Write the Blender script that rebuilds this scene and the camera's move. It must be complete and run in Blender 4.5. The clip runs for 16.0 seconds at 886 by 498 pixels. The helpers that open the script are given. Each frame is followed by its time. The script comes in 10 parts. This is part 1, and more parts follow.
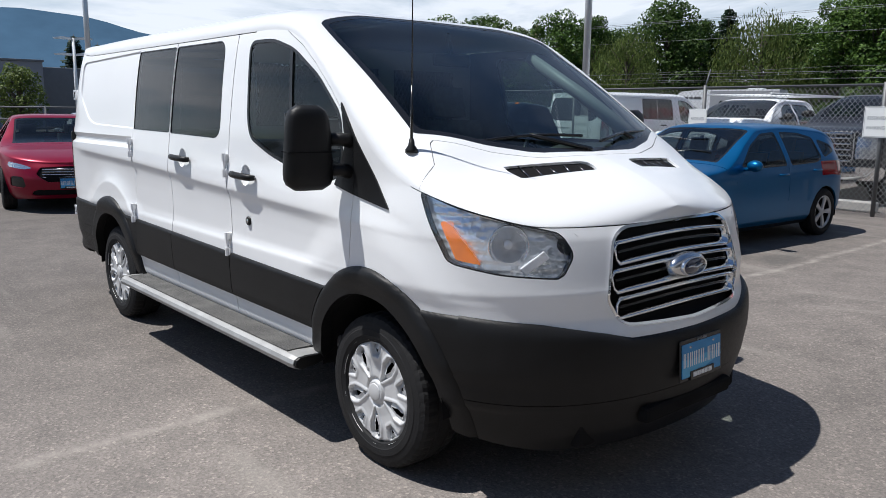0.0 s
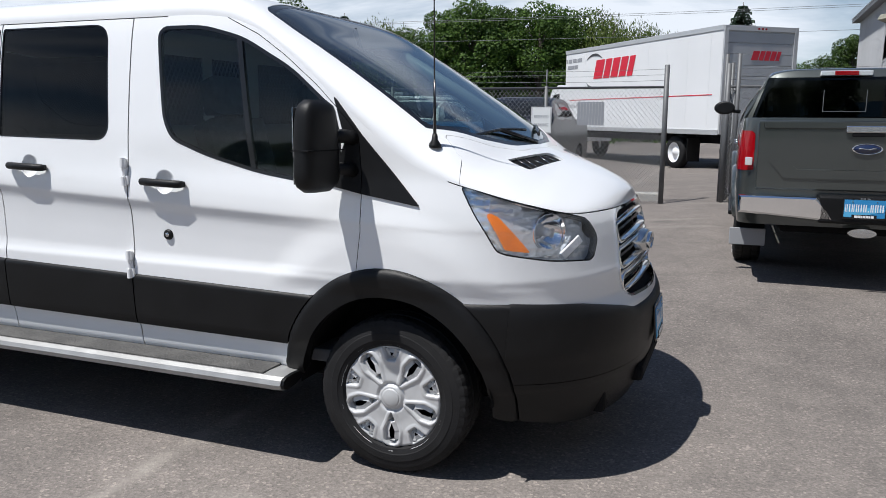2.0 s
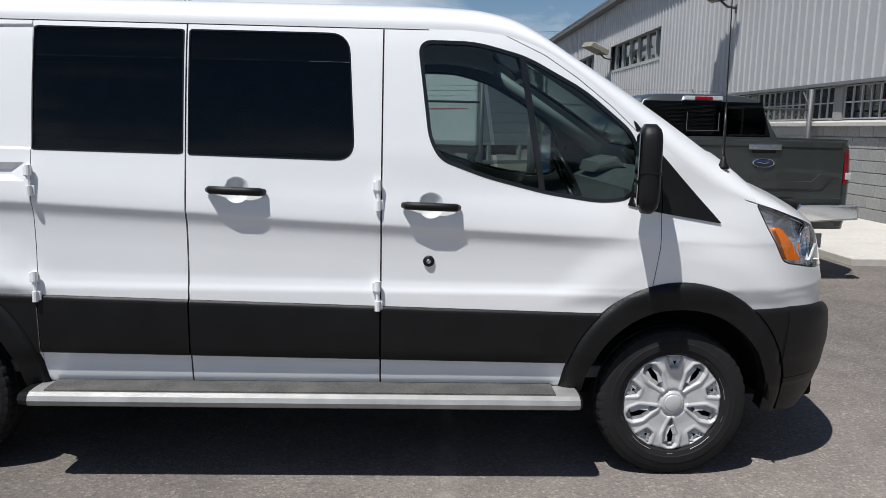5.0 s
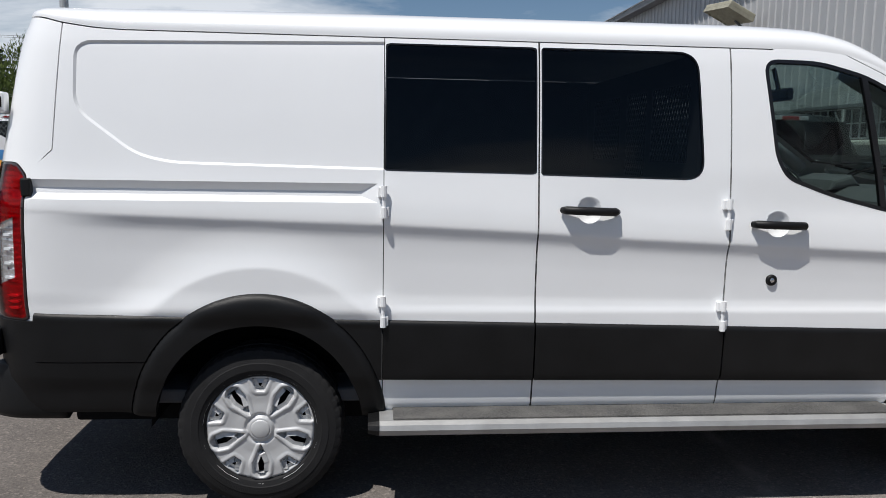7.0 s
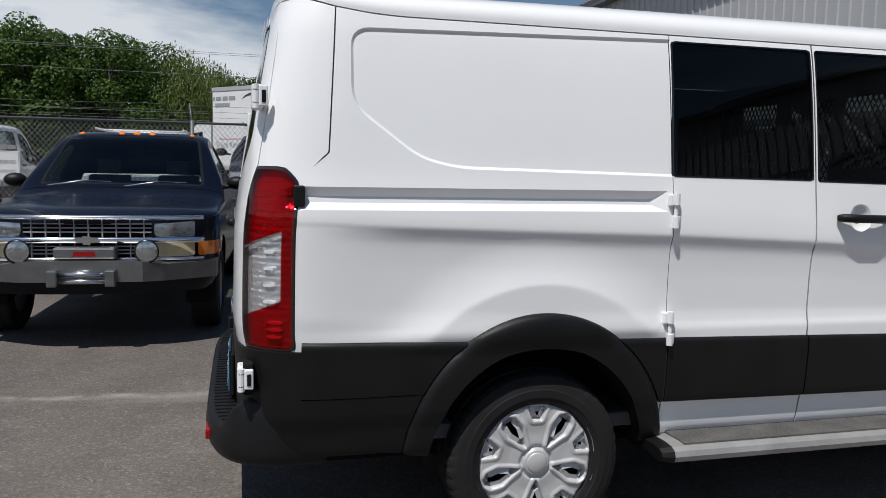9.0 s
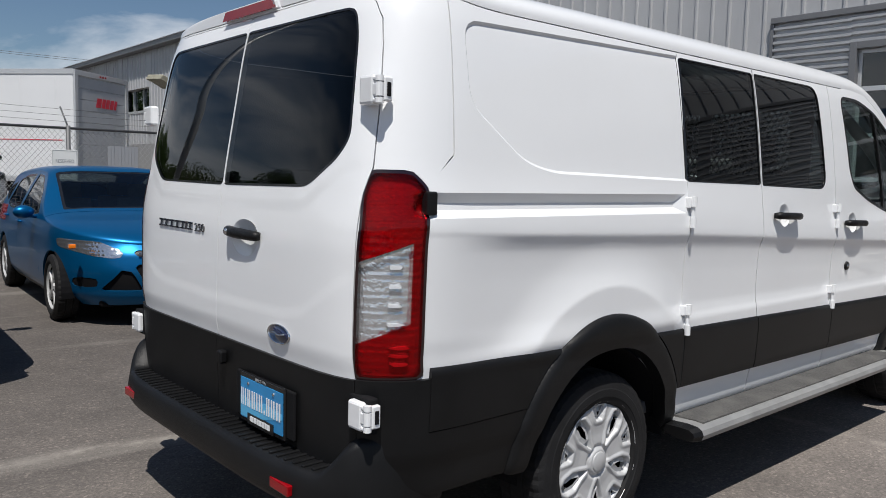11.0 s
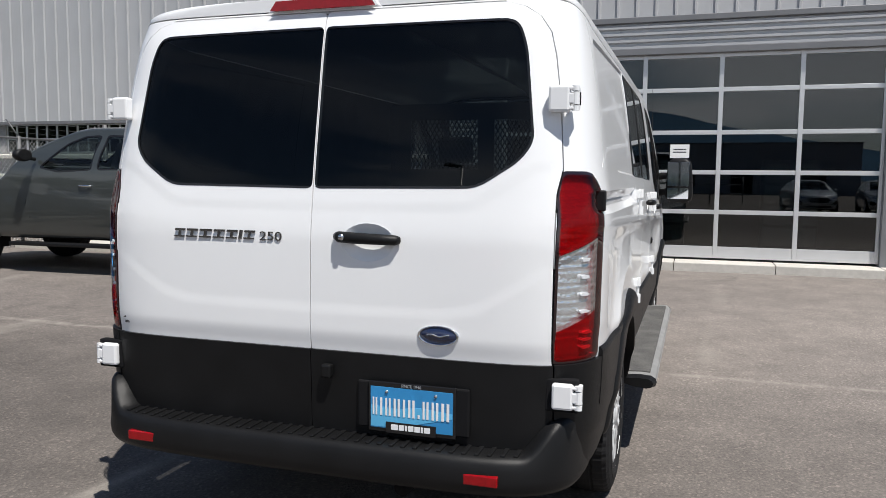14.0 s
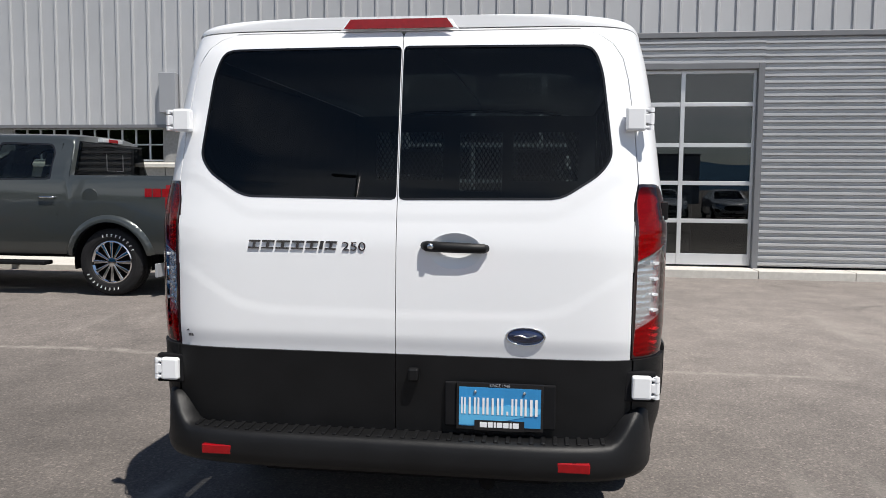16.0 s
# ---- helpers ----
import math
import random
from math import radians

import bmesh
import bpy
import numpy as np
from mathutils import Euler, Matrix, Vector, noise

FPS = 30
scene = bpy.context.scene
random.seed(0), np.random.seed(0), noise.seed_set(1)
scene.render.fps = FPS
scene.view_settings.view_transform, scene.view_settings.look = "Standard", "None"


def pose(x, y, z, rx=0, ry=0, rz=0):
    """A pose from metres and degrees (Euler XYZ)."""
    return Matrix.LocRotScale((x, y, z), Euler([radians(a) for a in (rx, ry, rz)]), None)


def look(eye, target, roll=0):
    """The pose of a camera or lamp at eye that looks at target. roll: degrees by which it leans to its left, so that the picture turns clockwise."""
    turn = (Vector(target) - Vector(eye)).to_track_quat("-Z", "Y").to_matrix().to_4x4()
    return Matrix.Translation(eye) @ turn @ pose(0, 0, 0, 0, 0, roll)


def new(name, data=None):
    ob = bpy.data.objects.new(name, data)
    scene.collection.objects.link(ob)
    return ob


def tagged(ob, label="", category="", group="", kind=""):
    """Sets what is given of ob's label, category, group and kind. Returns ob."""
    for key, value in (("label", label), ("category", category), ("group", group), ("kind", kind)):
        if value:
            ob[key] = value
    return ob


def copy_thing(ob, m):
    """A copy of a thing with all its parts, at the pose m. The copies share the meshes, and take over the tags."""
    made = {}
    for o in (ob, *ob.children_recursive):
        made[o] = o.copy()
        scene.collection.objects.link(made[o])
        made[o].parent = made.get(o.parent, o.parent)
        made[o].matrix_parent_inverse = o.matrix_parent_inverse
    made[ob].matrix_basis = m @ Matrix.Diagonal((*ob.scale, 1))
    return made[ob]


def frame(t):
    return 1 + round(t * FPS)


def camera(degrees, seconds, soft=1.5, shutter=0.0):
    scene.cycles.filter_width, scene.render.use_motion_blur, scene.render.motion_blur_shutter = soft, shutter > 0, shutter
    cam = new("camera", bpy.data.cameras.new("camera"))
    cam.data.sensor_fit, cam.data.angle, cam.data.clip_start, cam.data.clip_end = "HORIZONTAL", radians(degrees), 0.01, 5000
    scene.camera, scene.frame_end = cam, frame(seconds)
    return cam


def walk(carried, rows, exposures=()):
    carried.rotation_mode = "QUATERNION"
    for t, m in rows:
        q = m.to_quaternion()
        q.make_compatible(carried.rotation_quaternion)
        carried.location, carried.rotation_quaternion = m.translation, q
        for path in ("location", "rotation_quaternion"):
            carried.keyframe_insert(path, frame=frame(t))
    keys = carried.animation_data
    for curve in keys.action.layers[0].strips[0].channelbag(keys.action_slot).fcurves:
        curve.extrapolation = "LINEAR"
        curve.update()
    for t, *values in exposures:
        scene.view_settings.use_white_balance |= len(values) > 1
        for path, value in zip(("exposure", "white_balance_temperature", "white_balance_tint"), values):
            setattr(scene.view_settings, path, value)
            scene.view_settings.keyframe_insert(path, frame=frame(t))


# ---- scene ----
cam = camera(59.5, 16.0, soft=0.75)
PATH = [
    (0, (2.742, -2.93, 1.593), (1.254, -1.64, 1.244), 0.6),
    (0.5, (2.43, -3.199, 1.574), (1.099, -1.747, 1.227), 0.6),
    (1, (2.113, -3.462, 1.561), (0.991, -1.842, 1.217), 0.5),
    (1.5, (1.766, -3.691, 1.552), (0.841, -1.95, 1.213), 0.3),
    (2, (1.406, -3.888, 1.55), (0.695, -2.05, 1.214), 0.3),
    (2.5, (1.034, -4.054, 1.548), (0.523, -2.148, 1.222), 0.2),
    (3, (0.668, -4.187, 1.541), (0.346, -2.239, 1.223), 0.2),
    (5.3, (-1.429, -4.364, 1.586), (-1.324, -2.39, 1.279), 1.3),
    (5.5, (-1.608, -4.357, 1.593), (-1.482, -2.385, 1.284), 1.3),
    (6, (-2.027, -4.325, 1.617), (-1.871, -2.355, 1.308), 1.2),
    (6.5, (-2.434, -4.282, 1.547), (-2.259, -2.306, 1.289), 1.1),
    (7, (-2.832, -4.21, 1.54), (-2.65, -2.235, 1.287), 1.0),
    (7.5, (-3.215, -4.119, 1.562), (-3.019, -2.147, 1.289), 1.0),
    (8, (-3.605, -4.023, 1.54), (-3.358, -2.054, 1.292), 1.0),
    (8.5, (-4.009, -3.87, 1.526), (-3.65, -1.917, 1.287), 1.0),
    (9, (-4.39, -3.667, 1.487), (-3.887, -1.744, 1.267), 1.2),
    (9.2, (-4.554, -3.592, 1.487), (-3.967, -1.693, 1.268), 1.2),
    (11.3, (-5.889, -2.633, 1.442), (-4.475, -1.231, 1.254), 1.1),
    (11.5, (-6.004, -2.527, 1.449), (-4.528, -1.192, 1.254), 0.9),
    (12, (-6.248, -2.27, 1.465), (-4.638, -1.101, 1.269), 0.9),
    (12.5, (-6.45, -2.013, 1.453), (-4.727, -1.014, 1.267), 0.8),
    (13, (-6.618, -1.757, 1.454), (-4.814, -0.913, 1.268), 0.7),
    (13.5, (-6.765, -1.521, 1.451), (-4.905, -0.81, 1.264), 0.7),
    (14, (-6.892, -1.302, 1.441), (-4.998, -0.686, 1.257), 0.5),
    (14.5, (-6.999, -1.101, 1.446), (-5.077, -0.579, 1.264), 0.6),
    (15, (-7.1, -0.911, 1.454), (-5.154, -0.486, 1.28), 0.6),
    (15.5, (-7.19, -0.725, 1.458), (-5.227, -0.383, 1.292), 0.4),
    (16, (-7.243, -0.551, 1.446), (-5.266, -0.289, 1.288), 0.5),
]
walk(cam, [(t, look(eye, target, roll)) for t, eye, target, roll in PATH],
     exposures=[(0.0, 0.28, 6200, 10), (2.5, 0.22, 6230, 10), (5.5, 0.07, 6300, 10), (7.5, -0.05, 6400, 10), (9.0, -0.13, 6420, 10), (12.0, 0.06, 6440, 10), (14.0, 0.26, 6500, 10), (16.0, 0.35, 6530, 10)])

# ---- daylight: a high sun behind the near side of the van, thin clouds ----
SUN_TO = Vector((-0.32, -0.35, 1.0)).normalized()
scene.view_settings.exposure = 0.0
world = bpy.data.worlds.new("sky")
scene.world = world
world.use_nodes = True
wn, wl = world.node_tree.nodes, world.node_tree.links
wn.clear()
sky = wn.new("ShaderNodeTexSky")
sky.sky_type = 'NISHITA'
sky.sun_disc = False
sky.sun_elevation = math.asin(SUN_TO.z)
sky.sun_rotation = math.atan2(SUN_TO.x, SUN_TO.y)
sky.air_density, sky.dust_density, sky.ozone_density = 1.0, 0.25, 2.2
w_tc = wn.new("ShaderNodeTexCoord")
w_map = wn.new("ShaderNodeMapping")
w_map.inputs["Scale"].default_value = (1.0, 1.0, 4.5)
w_noise = wn.new("ShaderNodeTexNoise")
w_noise.inputs["Scale"].default_value = 1.7
w_noise.inputs["Detail"].default_value = 7.0
w_noise.inputs["Roughness"].default_value = 0.58
w_noise.inputs["Distortion"].default_value = 0.35
w_ramp = wn.new("ShaderNodeValToRGB")
w_ramp.color_ramp.elements[0].position, w_ramp.color_ramp.elements[0].color = 0.50, (0, 0, 0, 1)
w_ramp.color_ramp.elements[1].position, w_ramp.color_ramp.elements[1].color = 0.67, (0.95, 0.95, 0.95, 1)
w_mix = wn.new("ShaderNodeMixRGB")
w_mix.inputs[2].default_value = (12.2, 12.7, 13.4, 1)
w_bg = wn.new("ShaderNodeBackground")
w_bg.inputs["Strength"].default_value = 0.062
w_out = wn.new("ShaderNodeOutputWorld")
wl.new(w_tc.outputs["Generated"], w_map.inputs["Vector"])
wl.new(w_map.outputs["Vector"], w_noise.inputs["Vector"])
w_sep = wn.new("ShaderNodeSeparateXYZ")
w_west = wn.new("ShaderNodeMath")                # the clouds gather over the western hills
w_west.operation = 'MULTIPLY_ADD'
w_west.inputs[1].default_value = -0.13
wl.new(w_sep.outputs["X"], w_west.inputs[0])
wl.new(w_noise.outputs["Fac"], w_west.inputs[2])
wl.new(w_west.outputs["Value"], w_ramp.inputs["Fac"])
w_low = wn.new("ShaderNodeMapRange")            # the cloud bank lies low, the zenith is clear
w_low.inputs["From Min"].default_value, w_low.inputs["From Max"].default_value = 0.16, 0.50
w_low.inputs["To Min"].default_value, w_low.inputs["To Max"].default_value = 1.0, 0.10
w_mul = wn.new("ShaderNodeMath")
w_mul.operation = 'MULTIPLY'
wl.new(w_tc.outputs["Generated"], w_sep.inputs["Vector"])
wl.new(w_sep.outputs["Z"], w_low.inputs["Value"])
wl.new(w_ramp.outputs["Color"], w_mul.inputs[0])
wl.new(w_low.outputs["Result"], w_mul.inputs[1])
wl.new(w_mul.outputs["Value"], w_mix.inputs[0])
w_cool = wn.new("ShaderNodeMixRGB")              # clear mountain air: a cooler sky
w_cool.blend_type = 'MULTIPLY'
w_cool.inputs[0].default_value = 1.0
w_cool.inputs[2].default_value = (0.925, 0.99, 1.045, 1)
wl.new(sky.outputs["Color"], w_cool.inputs[1])
wl.new(w_cool.outputs["Color"], w_mix.inputs[1])
wl.new(w_mix.outputs["Color"], w_bg.inputs["Color"])
wl.new(w_bg.outputs["Background"], w_out.inputs["Surface"])
sun = new("sun", bpy.data.lights.new("sun", 'SUN'))
sun.data.energy, sun.data.angle, sun.data.color = 5.0, radians(0.53), (1.0, 0.96, 0.90)
sun.matrix_world = look(SUN_TO * 60, (0, 0, 0))

# ---- materials ----
def mat(name, colour, rough=0.5, metal=0.0, vary=0.0, scale=3.0, bump=0.0, bscale=60.0, coat=0.0, second=None, sscale=0.6, samt=0.0, random_obj=0.0, spec=0.5, emit=None):
    """A surface with colour grain at two scales, optional relief, coat and piece-to-piece variation."""
    m = bpy.data.materials.new(name)
    m.use_nodes = True
    nd, ln = m.node_tree.nodes, m.node_tree.links
    b = nd["Principled BSDF"]
    b.inputs["Roughness"].default_value, b.inputs["Metallic"].default_value = rough, metal
    b.inputs["Specular IOR Level"].default_value = spec
    b.inputs["Coat Weight"].default_value, b.inputs["Coat Roughness"].default_value = coat, 0.04
    base = (*colour, 1)
    b.inputs["Base Color"].default_value = base
    tc = nd.new("ShaderNodeTexCoord")
    out = None
    if vary or samt or random_obj:
        col = nd.new("ShaderNodeRGB")
        col.outputs[0].default_value = base
        out = col.outputs[0]
        for amount, sc, det in ((vary, scale, 6.0), (samt, sscale, 4.0)):
            if not amount:
                continue
            n = nd.new("ShaderNodeTexNoise")
            n.inputs["Scale"].default_value, n.inputs["Detail"].default_value = sc, det
            ln.new(tc.outputs["Object"], n.inputs["Vector"])
            if sc == sscale and amount == samt and second:
                r = nd.new("ShaderNodeValToRGB")
                r.color_ramp.elements[0].position, r.color_ramp.elements[1].position = 0.42, 0.66
                ln.new(n.outputs["Fac"], r.inputs["Fac"])
                f = nd.new("ShaderNodeMath")
                f.operation = 'MULTIPLY'
                f.inputs[1].default_value = amount
                ln.new(r.outputs["Color"], f.inputs[0])
                mx = nd.new("ShaderNodeMixRGB")
                mx.inputs[2].default_value = (*second, 1)
                ln.new(f.outputs[0], mx.inputs[0])
                ln.new(out, mx.inputs[1])
            else:
                mr = nd.new("ShaderNodeMapRange")
                mr.inputs["From Min"].default_value, mr.inputs["From Max"].default_value = 0.3, 0.7
                mr.inputs["To Min"].default_value, mr.inputs["To Max"].default_value = 1 - amount, 1 + amount
                ln.new(n.outputs["Fac"], mr.inputs["Value"])
                mx = nd.new("ShaderNodeMixRGB")
                mx.blend_type = 'MULTIPLY'
                mx.inputs[0].default_value = 1.0
                ln.new(out, mx.inputs[1])
                ln.new(mr.outputs["Result"], mx.inputs[2])
            out = mx.outputs["Color"]
        if random_obj:
            oi = nd.new("ShaderNodeObjectInfo")
            mr = nd.new("ShaderNodeMapRange")
            mr.inputs["To Min"].default_value, mr.inputs["To Max"].default_value = 1 - random_obj, 1 + random_obj
            ln.new(oi.outputs["Random"], mr.inputs["Value"])
            mx = nd.new("ShaderNodeMixRGB")
            mx.blend_type = 'MULTIPLY'
            mx.inputs[0].default_value = 1.0
            ln.new(out, mx.inputs[1])
            ln.new(mr.outputs["Result"], mx.inputs[2])
            out = mx.outputs["Color"]
        ln.new(out, b.inputs["Base Color"])
    if bump:
        n = nd.new("ShaderNodeTexNoise")
        n.inputs["Scale"].default_value, n.inputs["Detail"].default_value = bscale, 5.0
        ln.new(tc.outputs["Object"], n.inputs["Vector"])
        bp = nd.new("ShaderNodeBump")
        bp.inputs["Strength"].default_value, bp.inputs["Distance"].default_value = bump, 0.01
        ln.new(n.outputs["Fac"], bp.inputs["Height"])
        ln.new(bp.outputs["Normal"], b.inputs["Normal"])
    if emit:
        b.inputs["Emission Color"].default_value, b.inputs["Emission Strength"].default_value = (*emit[0], 1), emit[1]
    return m


def glass(name, tint, gloss=1.0, ior=1.52, rough=0.0, sheen=1.15, rise=4.6):
    """Thin window glass: a tinted see-through sheet with a mirror-like coat by Fresnel."""
    m = bpy.data.materials.new(name)
    m.use_nodes = True
    nd, ln = m.node_tree.nodes, m.node_tree.links
    nd.clear()
    o, tr, gl, mx, fr = (nd.new(k) for k in ("ShaderNodeOutputMaterial", "ShaderNodeBsdfTransparent", "ShaderNodeBsdfGlossy", "ShaderNodeMixShader", "ShaderNodeLayerWeight"))
    tr.inputs["Color"].default_value = (*tint, 1)
    gl.inputs["Color"].default_value, gl.inputs["Roughness"].default_value = (gloss, gloss, gloss, 1), rough
    f0 = ((ior - 1) / (ior + 1)) ** 2
    pw, sc = nd.new("ShaderNodeMath"), nd.new("ShaderNodeMapRange")
    pw.operation = 'POWER'
    pw.inputs[1].default_value = rise
    sc.inputs["To Min"].default_value, sc.inputs["To Max"].default_value = sheen * f0, 1.0
    ln.new(fr.outputs["Facing"], pw.inputs[0])
    ln.new(pw.outputs["Value"], sc.inputs["Value"])
    ln.new(sc.outputs["Result"], mx.inputs["Fac"])
    ln.new(tr.outputs["BSDF"], mx.inputs[1])
    ln.new(gl.outputs["BSDF"], mx.inputs[2])
    ln.new(mx.outputs["Shader"], o.inputs["Surface"])
    return m


M_WHITE = mat("white_paint", (0.80, 0.81, 0.82), 0.28, vary=0.015, scale=2.0, coat=0.6)
M_PLASTIC = mat("black_plastic", (0.0062, 0.0063, 0.0068), 0.46, vary=0.25, scale=7.0, bump=0.12, bscale=900.0, samt=0.15, sscale=1.1, spec=0.26)
M_BLACK = mat("gloss_black", (0.010, 0.010, 0.011), 0.22, vary=0.2, scale=9.0)
# near-black for dark parts, and for shade painted in gaps and openings
M_DARK = mat("black_parts_and_shade", (0.009, 0.009, 0.010), 0.85, vary=0.3, scale=5.0, spec=0.12)
M_RUBBER = mat("tyre_rubber", (0.012, 0.012, 0.013), 0.75, spec=0.25, vary=0.25, scale=14.0, bump=0.2, bscale=220.0, second=(0.04, 0.038, 0.034), samt=0.12, sscale=3.0)
M_SILVER = mat("silver_wheel_paint", (0.50, 0.505, 0.51), 0.44, 0.15, vary=0.06, scale=12.0, coat=0.15)
M_CHROME = mat("chrome", (0.80, 0.81, 0.82), 0.07, 1.0)
M_CHROME_SOFT = mat("satin_chrome", (0.62, 0.63, 0.64), 0.22, 1.0, vary=0.05, scale=10.0)
M_CHROME_DARK = mat("smoked_chrome", (0.22, 0.22, 0.225), 0.2, 1.0, vary=0.05, scale=10.0)
M_ALU = mat("weathered_aluminium", (0.38, 0.38, 0.375), 0.48, 0.5, vary=0.14, scale=9.0, bump=0.05, bscale=200.0, second=(0.34, 0.33, 0.31), samt=0.35, sscale=2.2)
M_GRIT = mat("grit_tread", (0.085, 0.083, 0.080), 0.9, vary=0.35, scale=90.0, bump=0.8, bscale=320.0, second=(0.17, 0.165, 0.155), samt=0.5, sscale=7.0)
M_GLASS_DARK = glass("privacy_glass", (0.15, 0.16, 0.17), sheen=0.5, rise=4.5)
M_GLASS_CAB = glass("cab_glass", (0.52, 0.60, 0.58), sheen=0.8)
M_GLASS_SHIELD = glass("windscreen_glass", (0.50, 0.60, 0.57), sheen=0.7)
M_LENS = glass("clear_lens", (0.95, 0.96, 0.97), ior=1.58, sheen=1.8, rise=3.8)


def facets(name, colour, cell, ribs, strength, rough=0.12, metal=1.0):
    """A bright moulded lamp reflector: small tilted cells crossed by fine ribs."""
    m = mat(name, colour, rough, metal)
    nd, ln = m.node_tree.nodes, m.node_tree.links
    tc = nd.new("ShaderNodeTexCoord")
    vo = nd.new("ShaderNodeTexVoronoi")
    vo.distance = 'CHEBYCHEV'
    vo.inputs["Scale"].default_value, vo.inputs["Randomness"].default_value = cell, 0.55
    wv = nd.new("ShaderNodeTexWave")
    wv.bands_direction = 'Z'
    wv.inputs["Scale"].default_value = ribs
    ad = nd.new("ShaderNodeMath")
    ad.operation = 'MULTIPLY_ADD'
    ad.inputs[1].default_value = 0.35
    bp = nd.new("ShaderNodeBump")
    bp.inputs["Strength"].default_value, bp.inputs["Distance"].default_value = strength, 0.01
    for n in (vo, wv):
        ln.new(tc.outputs["Object"], n.inputs["Vector"])
    ln.new(wv.outputs["Fac"], ad.inputs[0])
    ln.new(vo.outputs["Distance"], ad.inputs[2])
    ln.new(ad.outputs["Value"], bp.inputs["Height"])
    ln.new(bp.outputs["Normal"], nd["Principled BSDF"].inputs["Normal"])
    return m


M_FACET = facets("tail_lamp_reflector", (0.90, 0.91, 0.92), 60.0, 13.0, 0.30, 0.16, 0.75)
M_FACET_CAR = facets("car_headlamp_reflector", (0.62, 0.64, 0.67), 30.0, 9.0, 0.45, 0.14, 0.9)
M_FACET_BIG = facets("headlamp_reflector", (0.90, 0.93, 0.97), 34.0, 9.0, 0.40, 0.12, 0.7)
M_RED_GLASS = glass("red_lens_glass", (0.58, 0.005, 0.010), sheen=0.35)
M_RED_DEEP = glass("deep_red_lens_glass", (0.50, 0.004, 0.008), sheen=0.35)
M_CLEAR_GLASS = glass("clear_lens_glass", (0.86, 0.87, 0.88), sheen=0.9)
M_AMBER = mat("amber_lens", (0.92, 0.22, 0.010), 0.12, coat=1.0, vary=0.12, scale=30.0)
M_RED = mat("red_lens", (0.26, 0.002, 0.005), 0.08, coat=0.5, vary=0.12, scale=60.0, bump=0.02, bscale=260.0, spec=0.25)
M_CLEARLAMP = mat("clear_lamp_reflector", (0.90, 0.91, 0.92), 0.10, 0.55, vary=0.10, scale=90.0, coat=1.0, bump=0.05, bscale=120.0)
M_LAMPWHITE = mat("lamp_housing_silver", (0.88, 0.90, 0.93), 0.16, 0.2, vary=0.10, scale=60.0)
M_LAMPEDGE = mat("lamp_edge", (0.012, 0.002, 0.003), 0.15, coat=1.0, vary=0.2, scale=20.0)
M_REFLECTOR = mat("lamp_reflector", (0.86, 0.88, 0.91), 0.08, 1.0)
M_BLUE_OVAL = mat("dark_blue_enamel", (0.012, 0.020, 0.060), 0.2, coat=1.0)
M_PLATE_BLUE = mat("dealer_plate_blue", (0.03, 0.24, 0.52), 0.4, vary=0.1, scale=6.0)
M_PLATE_LIGHT = mat("dealer_plate_light_blue", (0.10, 0.42, 0.70), 0.4)
M_PRINT_WHITE = mat("white_print", (0.80, 0.81, 0.82), 0.5)
M_PRINT_DARK = mat("dark_print", (0.05, 0.05, 0.055), 0.5)
M_PRINT_GREY = mat("grey_print", (0.30, 0.31, 0.33), 0.5)
M_INTERIOR = mat("grey_trim", (0.10, 0.10, 0.105), 0.75, vary=0.15, scale=8.0, bump=0.1, bscale=300.0)
M_LINING = mat("painted_inner_metal", (0.30, 0.31, 0.32), 0.5, vary=0.05, scale=4.0)
M_SEAT = mat("grey_seat_cloth", (0.085, 0.085, 0.09), 0.9, vary=0.2, scale=30.0, bump=0.2, bscale=400.0)
M_MESHWHITE = mat("expanded_metal", (0.10, 0.10, 0.105), 0.5, 0.1)

# ---- building blocks ----
def part(name, bm, material, parent=None, label="", smooth=False):
    """Links a bmesh as one mesh object under a thing or a part."""
    me = bpy.data.meshes.new(name)
    bm.to_mesh(me)
    bm.free()
    if smooth:
        me.polygons.foreach_set("use_smooth", [True] * len(me.polygons))
    me.materials.append(material)
    ob = new(name, me)
    if parent:
        ob.parent = parent
    return tagged(ob, label)


def pieces_of(name, bm, material, parent, label=""):
    """Links every loose piece of a bmesh as a part of its own."""
    seen = set()
    for f0 in list(bm.faces):
        if f0 in seen:
            continue
        stack, isle = [f0], []
        seen.add(f0)
        while stack:
            f = stack.pop()
            isle.append(f)
            for e in f.edges:
                for g in e.link_faces:
                    if g not in seen:
                        seen.add(g)
                        stack.append(g)
        one, vm = bmesh.new(), {}
        for f in isle:
            for v in f.verts:
                if v not in vm:
                    vm[v] = one.verts.new(v.co)
        for f in isle:
            one.faces.new([vm[v] for v in f.verts])
        part(name, one, material, parent, label)
    bm.free()


def thing(name, label, category, group="", kind="", at=None):
    ob = new(name)
    ob.empty_display_size = 0.2
    if at is not None:
        ob.matrix_basis = at
    return tagged(ob, label, category, group, kind)


def mesh_part(name, verts, faces, material, parent=None, label="", smooth=True):
    me = bpy.data.meshes.new(name)
    me.from_pydata([tuple(v) for v in verts], [], [tuple(f) for f in faces])
    if smooth:
        me.polygons.foreach_set("use_smooth", [True] * len(me.polygons))
    me.materials.append(material)
    ob = new(name, me)
    if parent:
        ob.parent = parent
    return tagged(ob, label)


